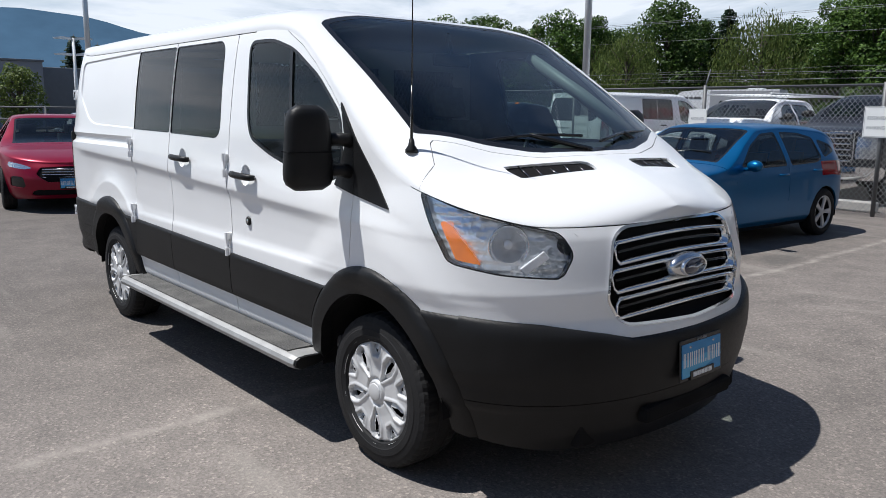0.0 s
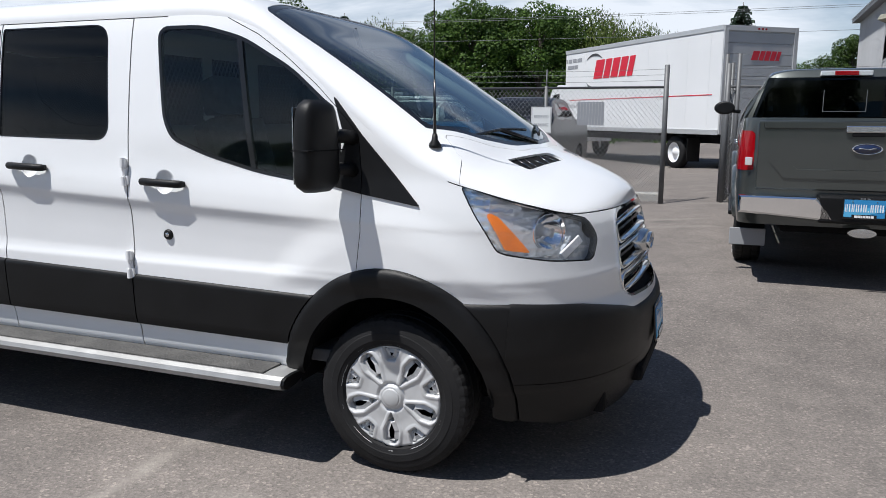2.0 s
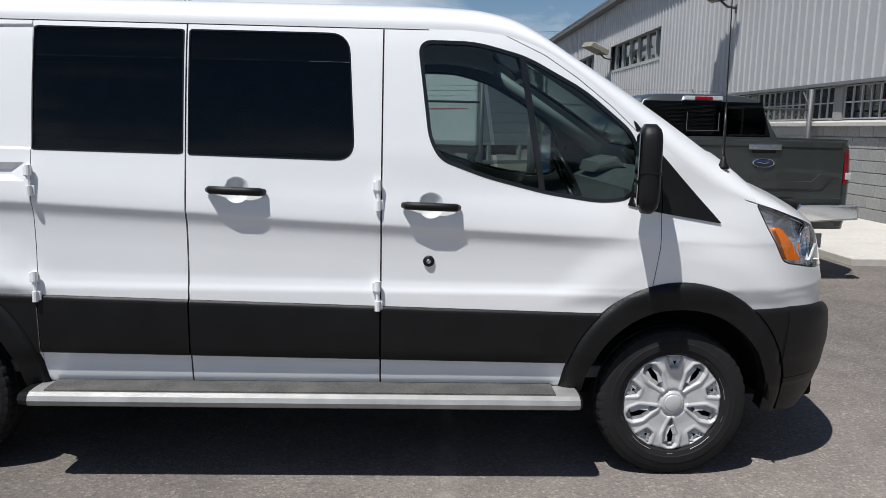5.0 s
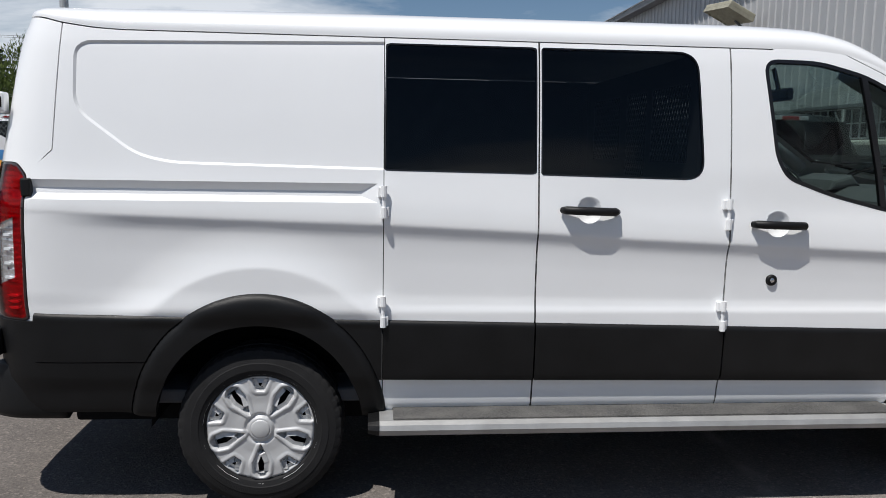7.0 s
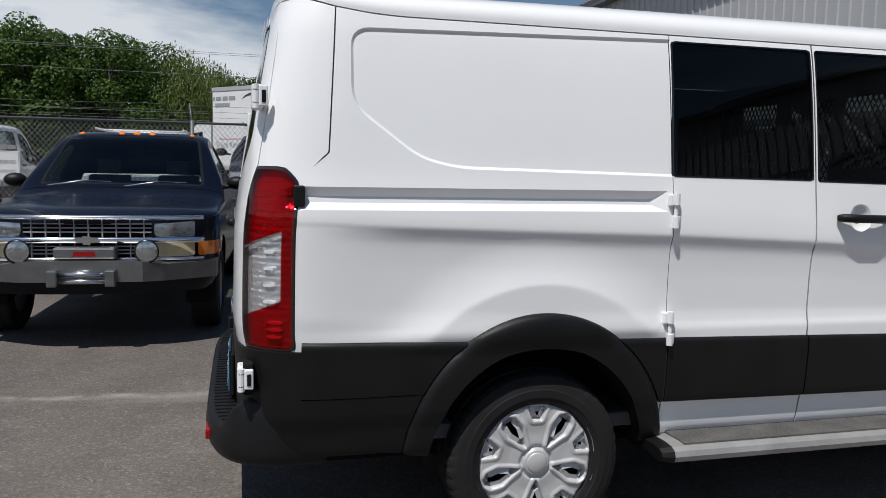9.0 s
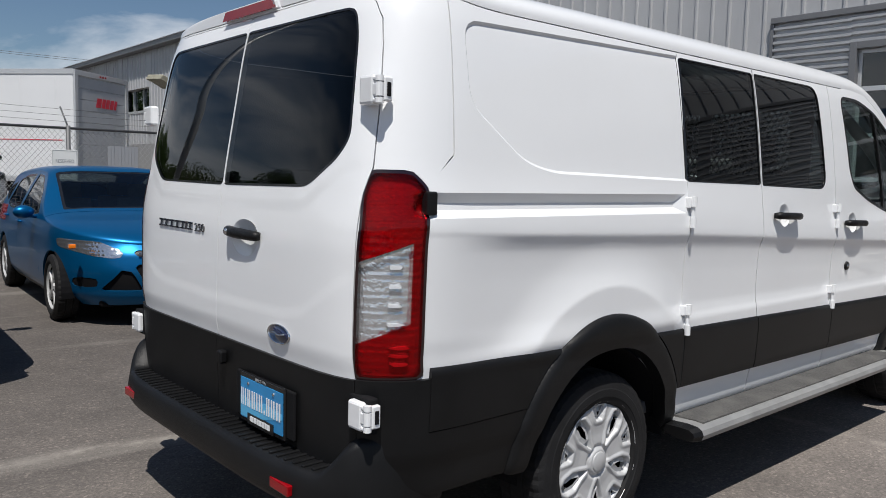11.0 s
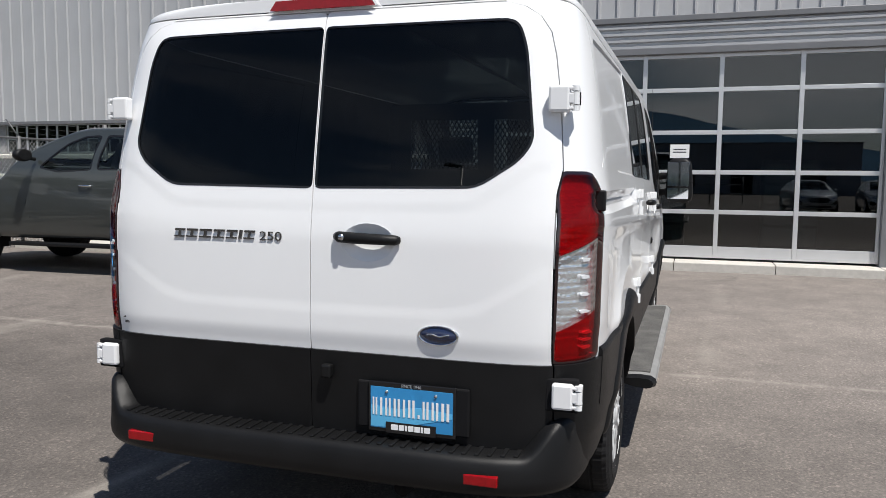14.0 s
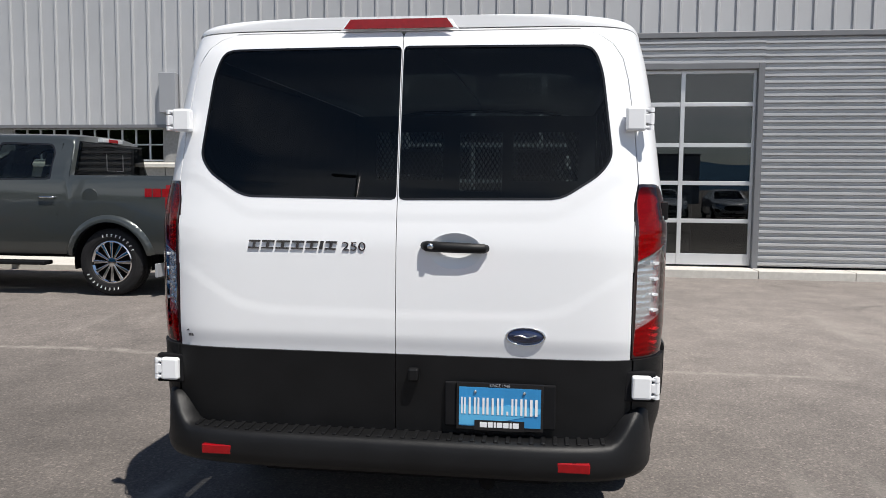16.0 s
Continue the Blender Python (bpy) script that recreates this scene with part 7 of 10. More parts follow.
def reserved_sign(x, z, y=FY - 0.05, yaw=0.0):
    s = thing("parking_sign", "white reserved parking sign wired to the fence", "sign", "reserved parking signs", at=pose(x, y, z, 0, 0, yaw))
    bm = bmesh.new()
    box(bm, -0.19, 0.19, -0.004, 0.004, -0.24, 0.24, 0.003)
    part("plate", bm, M_SIGN, s)
    bm = bmesh.new()
    for a, b, c, d in ((-0.175, 0.175, 0.222, 0.228), (-0.175, 0.175, -0.228, -0.222), (-0.178, -0.172, -0.22, 0.22), (0.172, 0.178, -0.22, 0.22)):
        box(bm, a, b, -0.006, -0.004, c, d)
    part("border", bm, M_PRINT_GREY, s)
    R = Matrix.Rotation(math.pi / 2, 4, 'X')
    text_mesh("words", "RESERVED", 0.078, Matrix.Translation((0, -0.006, 0.06)) @ R, M_PRINT_GREY, s, 0.0005, squeeze=0.78)
    text_mesh("words", "PARKING", 0.078, Matrix.Translation((0, -0.006, -0.09)) @ R, M_PRINT_GREY, s, 0.0005, squeeze=0.84)


for x, z in ((-2.15, 1.50), (-5.28, 1.45), (-8.05, 1.30), (3.42, 1.60), (-11.3, 1.40), (0.75 - 1.9, 1.52)):
    if x != -1.15:
        reserved_sign(x, z)
wp = thing("fence_panel", "grey slatted privacy patch on the fence", "panel", at=pose(-1.25, FY - 0.02, 1.62))
bm = bmesh.new()
for k in range(9):
    box(bm, -0.24 + k * 0.054, -0.19 + k * 0.054, -0.004, 0.004, -0.21, 0.21)
part("slats", bm, M_PRINT_GREY, wp)
kb = tagged(new("kerb"), "pale concrete parking kerbs behind the fence", "kerb", kind="structure")
for k in range(9):
    bm = bmesh.new()
    box(bm, -20 + k * 2.25, -18 + k * 2.25, FY + 0.5, FY + 0.72, 0, 0.18, 0.03)
    part("kerb_stone", bm, M_CONCRETE, kb)
# lamp posts
def lamp_post(x, y, h, r, heads, label):
    lp = thing("street_lamp", label, "street lamp", "lot lamp posts", at=pose(x, y, 0))
    bm = bmesh.new()
    tube(bm, [(0, 0, 0.5), (0, 0, h)], [r, r * 0.75], 14)
    part("pole", bm, M_FRAME, lp, smooth=True)
    bm = bmesh.new()
    lathe(bm, [(0.0, 0.0), (0.30, 0.0), (0.30, 0.55), (0.0, 0.55)], 18, Matrix.Rotation(math.pi / 2, 4, 'X'))
    part("footing", bm, M_CONCRETE, lp)
    for a in heads:
        bm = bmesh.new()
        m = Matrix.Translation((0, 0, h - 0.1)) @ Matrix.Rotation(a, 4, 'Z')
        box(bm, 0.15, 0.95, -0.16, 0.16, -0.08, 0.06, 0.03, m)
        tube(bm, [m @ Vector((0, 0, 0)), m @ Vector((0.2, 0, 0))], 0.04, 8)
        part("lamp_head", bm, M_GALV, lp)
    return lp


lamp_post(-8.42, 10.85, 8.5, 0.085, (0.0, math.pi), "tall galvanised lamp post behind the fence")
# ---- other vehicles ----
def paint(name, colour, metal=0.35, flake=0.0):
    return mat(name, colour, 0.30, metal, vary=0.03 + flake, scale=2.0, coat=1.0)


P_BLUE = mat("blue_metallic", (0.001, 0.105, 0.27), 0.34, 0.6, vary=0.03, scale=2.0, coat=0.22, spec=0.25)
P_RED = mat("ruby_red", (0.22, 0.002, 0.022), 0.32, 0.35, vary=0.03, scale=2.0, coat=0.3, spec=0.25)
P_GREY = paint("magnetic_grey", (0.064, 0.071, 0.068), 0.55)
P_NAVY = mat("dark_navy", (0.0025, 0.004, 0.010), 0.25, 0.0, vary=0.08, scale=2.0, coat=0.15, spec=0.18)
P_DARK = mat("charcoal_blue", (0.008, 0.010, 0.016), 0.3, 0.1, vary=0.05, scale=2.0, coat=0.2, spec=0.25)
P_WHITE = mat("fleet_white", (0.78, 0.79, 0.80), 0.35, vary=0.03, scale=1.0, coat=0.5)
M_TAN = mat("tan_lens", (0.55, 0.48, 0.30), 0.25, coat=0.6, vary=0.08, scale=20)
M_BEAM = mat("sealed_beam_glass", (0.42, 0.44, 0.45), 0.12, 0.85, vary=0.25, scale=30.0, coat=0.6, bump=0.1, bscale=70.0)
M_STEEL = mat("brushed_steel", (0.24, 0.24, 0.245), 0.36, 0.9, vary=0.12, scale=9.0, bump=0.05, bscale=90)


def spoke_wheel(parent, x, y, z, r, half, rim, spokes, material, white_letters=False):
    side = -1 if y < 0 else 1
    m = Matrix.Translation((x, y, z)) @ (Matrix.Rotation(math.pi, 4, 'Z') if side > 0 else Matrix())
    bm = bmesh.new()
    wheel_tyre(bm, r, half, rim, 40)
    w = part("wheel", bm, M_RUBBER, parent, "black rubber tyre")
    w.matrix_basis = m
    bm = bmesh.new()
    lathe(bm, [(0.0, -half * 0.1), (rim * 0.9, -half * 0.1), (rim * 0.96, -half * 0.80), (rim * 1.03, -half * 0.82), (rim * 1.03, half * 0.7), (0, half * 0.7)], 32)
    part("rim", bm, M_DARK if spokes else material, w)
    bm = bmesh.new()
    lathe(bm, [(rim * 0.90, -half * 0.70), (rim * 0.97, -half * 0.90), (rim * 1.03, -half * 0.86)], 36)
    lathe(bm, [(0.0, -half * 0.82), (rim * 0.20, -half * 0.80), (rim * 0.26, -half * 0.60)], 20)
    wf = part("wheel_face", bm, material, w, "bright alloy rim edge and hub")
    for k in range(spokes):
        bm = bmesh.new()
        a = k * math.tau / spokes
        mm = Matrix.Rotation(a, 4, 'Y')
        k_ = 1.0 if spokes < 8 else 0.55
        pts = [(rim * 0.12, -rim * 0.08 * k_), (rim * 0.95, -rim * 0.17 * k_), (rim * 0.95, rim * 0.17 * k_), (rim * 0.12, rim * 0.08 * k_)]
        extrude_poly(bm, pts, half * 0.22, mm @ Matrix.Translation((0, -half * 0.80, 0)), 0.008)
        part("spoke", bm, material, w)
    if white_letters:
        bm = bmesh.new()
        for a0 in (0.5, 0.5 + math.pi):
            for k in range(9):
                a = a0 + k * 0.17
                mm = Matrix.Rotation(-a, 4, 'Y') @ Matrix.Translation((rim + (r - rim) * 0.45, -half * 1.03, 0))
                box(bm, -0.016, 0.016, -0.002, 0.002, -0.004, 0.004, 0, mm)
                box(bm, 0.010, 0.016, -0.002, 0.002, -0.014, 0.0, 0, mm)
        pieces_of("sidewall_mark", bm, M_PRINT_WHITE, w, "white sidewall lettering bar")
    return w


def vehicle(name, label, category, at, sp, group=""):
    """A car or truck from its skin tables; every region is cut from the skin along its outline."""
    car = thing(name, label, category, group, at=at)
    sh = Shell(sp["width"], sp["zbot"], sp["zside"], sp["zmid"], sp["nose"], sp["tail"], sp["xs"], sp["xb"], sp["fpq"], sp["rpq"], dx=0.05, rows=64, ends=22, cols=16, crown=sp.get("crown", (4.0, 2.0)))
    S, T = sh.side, sh.top
    P = sp["paint"]
    f = S.faces
    for ax in sp["axles"]:
        ra = sp["arch"]
        hub = sp["r"]

        def cut(s, k=1.0, ax=ax):
            e = np.hypot(X(s) - ax, Z(s) - hub)
            e = np.where(Z(s) < hub, np.abs(X(s) - ax), e)
            return e - ra * k
        _, f = S.split(f, cut)
        if sp.get("arch_trim"):
            t, f = S.split(f, lambda s: cut(s) - 0.085)
            for mir in (False, True):
                S.build("arch_trim", t, sp["arch_trim"], car, lift=rolled(lambda s: cut(s) - 0.085, 0.040, 0.05), depth=0.06, mirror=mir)
    base = f[:]
    for poly, rnd in sp["windows"]:
        sd = lambda s: np.where(np.abs(Y(s)) > 0.45, poly_sdf(X(s), Z(s), poly, rnd), 1.0)
        w, f = S.split(f, sd)
        pane, edge = S.split(w, lambda s: sd(s) + 0.02)
        for mir in (False, True):
            g = S.build("window", pane, M_GLASS_CAR, car, lift=-0.006, depth=0.0, mirror=mir)
            S.build("window_frame", edge, M_BLACK, car, lift=-0.002, depth=0.02, mirror=mir)
    for where, poly, rnd, material, nm, lift, depth in sp["regions"]:
        if where == "front":
            sd = lambda s: np.where(X(s) > sp["xs"] - 0.1, poly_sdf(Y(s), Z(s), poly, rnd), 1.0)
        elif where == "rear":
            sd = lambda s: np.where(X(s) < sp["xb"] + 0.3, poly_sdf(Y(s), Z(s), poly, rnd), 1.0)
        elif where == "side":
            sd = lambda s: np.where(np.abs(Y(s)) > 0.5, poly_sdf(X(s), Z(s), poly, rnd), 1.0)
        else:
            sd = lambda s: poly_sdf(UU(s), Z(s), poly, rnd)
        r, f = S.split(f, sd)
        for mir in (False, True):
            S.build(nm, r, material, car, lift=lift, depth=depth, mirror=mir)
    for line in sp["seams"]:
        _, f = S.split(f, lambda s: np.where(np.abs(Y(s)) > 0.4, line_dist(X(s), Z(s), line) - 0.005, 1.0))
    for z0, z1, material, nm in sp.get("bands", ()):
        r, f = S.split(f, lambda s: np.maximum(z0 - Z(s), Z(s) - z1))
        for mir in (False, True):
            S.build(nm, r, material, car, lift=0.004, depth=0.02, mirror=mir)
    tf = T.faces
    for x0, x1, k0, k1, material, nm, lift in sp["screens"]:
        sd = lambda s: np.maximum(np.maximum(x0 - X(s), X(s) - x1), np.abs(Y(s)) - (k0 + (k1 - k0) * (X(s) - x0) / (x1 - x0)))
        w, tf = T.split(tf, sd)
        pane, edge = T.split(w, lambda s: sd(s) + 0.03) if material is M_GLASS_CAR else (w, [])
        for mir in (False, True):
            T.build(nm, pane, material, car, lift=lift, depth=0.0, mirror=mir)
            T.build("screen_border", edge, M_BLACK, car, lift=-0.003, depth=0.01, mirror=mir)
    if "hood" in sp:
        x0 = sp["hood"]
        h, tf = T.split(tf, lambda s: x0 - X(s))
        h, _ = T.split(h, lambda s: x0 + 0.008 - X(s))
        for mir in (False, True):
            T.build("hood", h, P, car, depth=0.02, mirror=mir)
    for mir in (False, True):
        S.build("body", f, P, car, depth=0.02, mirror=mir)
        T.build("roof", tf, P, car, depth=0.015, mirror=mir)
    low, _ = S.split(base, lambda s: Z(s) - sp["belt"])
    for mir in (False, True):
        S.build("inner_skin", low, M_DARK, car, lift=-0.03, depth=0.0, mirror=mir)
    bm = bmesh.new()
    box(bm, sp["under"][0], sp["under"][1], -sp["under"][2], sp["under"][2], sp["under"][3], sp["under"][4], 0.03)
    part("underbody", bm, M_DARK, car)
    bm = bmesh.new()
    c0, c1 = sp["cabin"]
    box(bm, c0, c1, -0.62, 0.62, sp["under"][4], sp["belt"] - 0.12, 0.05)
    part("cabin_floor", bm, M_INTERIOR, car)
    for xx in sp["seats"]:
        for yy in (-0.38, 0.38):
            bm = bmesh.new()
            extrude_poly(bm, [(xx, sp["belt"] - 0.35), (xx + 0.12, sp["belt"] - 0.35), (xx - 0.04, sp["belt"] + 0.16), (xx - 0.12, sp["belt"] + 0.16)], 0.46, Matrix.Translation((0, yy - 0.23, 0)), 0.04)
            extrude_poly(bm, [(xx - 0.06, sp["belt"] + 0.17), (xx + 0.02, sp["belt"] + 0.17), (xx - 0.02, sp["belt"] + 0.33), (xx - 0.09, sp["belt"] + 0.33)], 0.24, Matrix.Translation((0, yy - 0.12, 0)), 0.03)
            part("seat_back", bm, M_SEAT, car)
    bm = bmesh.new()
    box(bm, sp["dash"] - 0.25, sp["dash"] + 0.15, -0.66, 0.66, sp["belt"] - 0.25, sp["belt"] + 0.02, 0.06)
    part("dashboard", bm, M_INTERIOR, car)
    for ax in sp["axles"]:
        for sg in (-1, 1):
            spoke_wheel(car, ax, sg * sp["track"], sp["r"], sp["r"], sp["tw"], sp["rim"], sp["spokes"], sp.get("wheel_mat", M_SILVER), sp.get("letters", False))
            bm = bmesh.new()
            lathe(bm, [(0.10, 0.12), (sp["arch"], 0.12), (sp["arch"] + 0.01, -0.10)], 22, Matrix.Translation((ax, sg * (sp["track"] - 0.02), sp["r"])) @ (Matrix.Rotation(math.pi, 4, 'Z') if sg > 0 else Matrix()), a0=-0.2, a1=math.pi + 0.2)
            part("wheel_well", bm, M_DARK, car)
    mx, my, mz, ms = sp["mirror"]
    for sg in (-1, 1):
        bm = bmesh.new()
        mm = Matrix.Translation((mx, sg * my, mz)) @ Matrix.Rotation(radians(-14 * sg), 4, 'Z') @ Matrix.Diagonal((0.075 * ms, 0.105 * ms, 0.068 * ms, 1))
        bmesh.ops.create_icosphere(bm, subdivisions=3, radius=1.0, matrix=mm)
        cut = mx - 0.03 * ms
        for vv in bm.verts:
            vv.co.x = max(vv.co.x, cut)
        tube(bm, [(mx, sg * (my - 0.16 * ms), mz - 0.05), (mx, sg * my, mz - 0.03)], 0.025, 6)
        part("door_mirror", bm, sp.get("mirror_mat", P), car, smooth=True)
    for hx, hz in sp["handles"]:
        for sg in (-1, 1):
            yy = sg * (float(sp["width"](hx, hz)) + 0.012)
            bm = bmesh.new()
            tube(bm, [(hx - 0.10, yy - sg * 0.01, hz), (hx - 0.08, yy + sg * 0.012, hz), (hx + 0.08, yy + sg * 0.012, hz), (hx + 0.10, yy - sg * 0.01, hz)], 0.013, 8)
            part("door_handle", bm, sp.get("handle_mat", P), car, smooth=True)
    return car


def table_width(pairs, x_taper=()):
    f = smooth_table(pairs)
    t = lerp_table(x_taper) if x_taper else (lambda x: 1.0)
    return lambda x, z: f(z) * t(x)


FOCUS = dict(
    paint=P_BLUE, width=table_width([(0.18, 0.80), (0.32, 0.885), (0.55, 0.905), (0.78, 0.90), (0.95, 0.872), (1.2, 0.765), (1.4, 0.655), (1.5, 0.60)]),
    zbot=lerp_table([(-2.2, 0.26), (-1.7, 0.20), (1.7, 0.19), (2.2, 0.22)]),
    zside=smooth_table([(-2.18, 1.02), (-2.0, 1.10), (-1.75, 1.28), (-1.4, 1.365), (-0.6, 1.41), (0.0, 1.385), (0.35, 1.25), (0.72, 1.04), (0.92, 0.955), (1.4, 0.885), (1.85, 0.80), (2.1, 0.73)]),
    zmid=smooth_table([(-2.18, 1.06), (-2.02, 1.28), (-1.8, 1.40), (-1.4, 1.455), (-0.6, 1.485), (-0.05, 1.465), (0.3, 1.33), (0.7, 1.12), (1.0, 1.005), (1.5, 0.95), (1.9, 0.86), (2.12, 0.76)]),
    nose=smooth_table([(0.18, 2.05), (0.3, 2.15), (0.5, 2.18), (0.65, 2.14), (0.8, 2.05), (1.5, 1.9)]), tail=smooth_table([(0.2, -2.08), (0.45, -2.17), (0.8, -2.17), (1.0, -2.13), (1.1, -2.08), (1.5, -1.9)]),
    xs=0.95, xb=-1.5, fpq=(2.6, 2.4), rpq=(2.6, 3.4), axles=(1.30, -1.36), r=0.318, arch=0.352, track=0.80, tw=0.105, rim=0.215, spokes=5, belt=0.95,
    windows=[([(0.62, 0.99), (0.30, 1.23), (-0.02, 1.365), (-0.35, 1.385), (-0.40, 0.965), (0.3, 0.955)], 0.04), ([(-0.46, 1.385), (-0.9, 1.37), (-1.22, 1.31), (-1.30, 1.03), (-1.12, 0.985), (-0.50, 0.965)], 0.04), ([(-1.30, 1.29), (-1.62, 1.215), (-1.70, 1.13), (-1.36, 1.04)], 0.04)],
    regions=[("front", [(-0.86, 0.80), (-0.60, 0.79), (-0.42, 0.70), (-0.47, 0.635), (-0.66, 0.66), (-0.86, 0.72)], 0.02, M_FACET_CAR, "headlight", 0.002, 0.02),
             ("front", [(-0.36, 0.715), (0.2, 0.715), (0.2, 0.655), (-0.34, 0.66)], 0.02, M_BLACK, "upper_grille", -0.01, 0.03),
             ("front", [(-0.36, 0.59), (0.2, 0.59), (0.2, 0.35), (-0.24, 0.35)], 0.03, M_DARK, "lower_grille", -0.02, 0.04),
             ("front", [(-0.43, 0.57), (-0.36, 0.50), (-0.28, 0.345), (-0.62, 0.345)], 0.03, M_DARK, "side_intake", -0.02, 0.04),
             ("front", [(-0.79, 0.46), (-0.63, 0.46), (-0.63, 0.37), (-0.79, 0.37)], 0.04, M_BLACK, "fog_lamp", -0.004, 0.02),
             ("rear", [(-0.90, 1.0), (-0.55, 1.0), (-0.50, 0.86), (-0.62, 0.76), (-0.90, 0.80)], 0.03, M_RED, "tail_lamp", 0.003, 0.02),
             ("rear", [(-0.55, 0.35), (0.2, 0.35), (0.2, 0.22), (-0.6, 0.22)], 0.02, M_PLASTIC, "rear_valance", 0.0, 0.02),
             ("side", [(1.5, 0.20), (1.5, 0.245), (-1.6, 0.245), (-1.6, 0.20)], 0.0, M_PLASTIC, "side_skirt", 0.002, 0.02)],
    seams=[[(0.70, 0.95), (0.78, 0.7), (0.72, 0.25)], [(-0.43, 1.38), (-0.43, 0.6), (-0.40, 0.25)], [(-1.30, 1.03), (-1.20, 0.8), (-0.98, 0.62), (-0.92, 0.45)]],
    screens=[(0.10, 0.86, 0.60, 0.68, M_GLASS_CAR, "windscreen", -0.004), (-2.05, -1.72, 0.60, 0.56, M_GLASS_CAR, "rear_window", -0.004)], hood=0.93,
    under=(-1.9, 1.9, 0.6, 0.18, 0.34), cabin=(-1.5, 0.8), seats=(-0.25, -1.15), dash=0.62, mirror=(0.55, 0.99, 1.00, 1.0), handles=((-0.28, 0.86), (-1.12, 0.89)))

SEDAN = dict(FOCUS, paint=P_RED, width=table_width([(0.18, 0.82), (0.32, 0.90), (0.55, 0.925), (0.78, 0.918), (0.95, 0.885), (1.2, 0.76), (1.4, 0.65), (1.5, 0.60)]),
    zside=smooth_table([(-2.42, 0.93), (-2.2, 0.99), (-1.85, 1.03), (-1.5, 1.17), (-1.1, 1.32), (-0.5, 1.41), (0.0, 1.39), (0.4, 1.22), (0.80, 1.01), (1.05, 0.94), (1.6, 0.87), (2.1, 0.78), (2.35, 0.72)]),
    zmid=smooth_table([(-2.42, 0.98), (-2.2, 1.06), (-1.9, 1.10), (-1.5, 1.28), (-1.1, 1.42), (-0.5, 1.48), (-0.05, 1.465), (0.35, 1.31), (0.8, 1.08), (1.15, 0.985), (1.7, 0.93), (2.15, 0.84), (2.4, 0.74)]),
    nose=smooth_table([(0.18, 2.30), (0.3, 2.40), (0.5, 2.44), (0.65, 2.40), (0.8, 2.30), (1.5, 2.1)]), tail=smooth_table([(0.2, -2.32), (0.45, -2.42), (0.8, -2.43), (1.0, -2.36), (1.5, -2.2)]),
    xs=1.2, xb=-1.75, axles=(1.45, -1.40), r=0.335, arch=0.37, track=0.815, windows=[([(0.70, 0.99), (0.36, 1.20), (-0.02, 1.365), (-0.35, 1.385), (-0.42, 0.965), (0.3, 0.955)], 0.04), ([(-0.48, 1.385), (-0.9, 1.34), (-1.35, 1.17), (-1.45, 1.04), (-1.12, 0.985), (-0.50, 0.965)], 0.04)],
    regions=[("front", [(-0.80, 0.775), (-0.62, 0.735), (-0.50, 0.685), (-0.62, 0.665), (-0.82, 0.70)], 0.012, M_FACET_CAR, "headlight", 0.002, 0.02),
             ("front", [(-0.40, 0.70), (0.2, 0.72), (0.2, 0.48), (-0.34, 0.48), (-0.47, 0.60)], 0.03, M_DARK, "grille", -0.015, 0.04),
             ("front", [(-0.80, 0.56), (-0.64, 0.56), (-0.60, 0.38), (-0.80, 0.40)], 0.04, M_BLACK, "fog_lamp", -0.01, 0.03),
             ("front", [(-0.50, 0.36), (0.2, 0.36), (0.2, 0.27), (-0.55, 0.27)], 0.03, M_DARK, "lower_grille", -0.015, 0.04),
             ("rear", [(-0.92, 0.95), (-0.50, 0.93), (-0.50, 0.80), (-0.92, 0.80)], 0.03, M_RED, "tail_lamp", 0.003, 0.02)],
    screens=[(0.12, 0.98, 0.60, 0.70, M_GLASS_CAR, "windscreen", -0.004), (-1.85, -1.12, 0.62, 0.58, M_GLASS_CAR, "rear_window", -0.004)], hood=1.05,
    under=(-2.1, 2.1, 0.6, 0.18, 0.34), cabin=(-1.4, 0.9), seats=(-0.25, -1.15), dash=0.72, mirror=(0.62, 1.0, 1.0, 1.0), handles=((-0.28, 0.87), (-1.15, 0.90)))


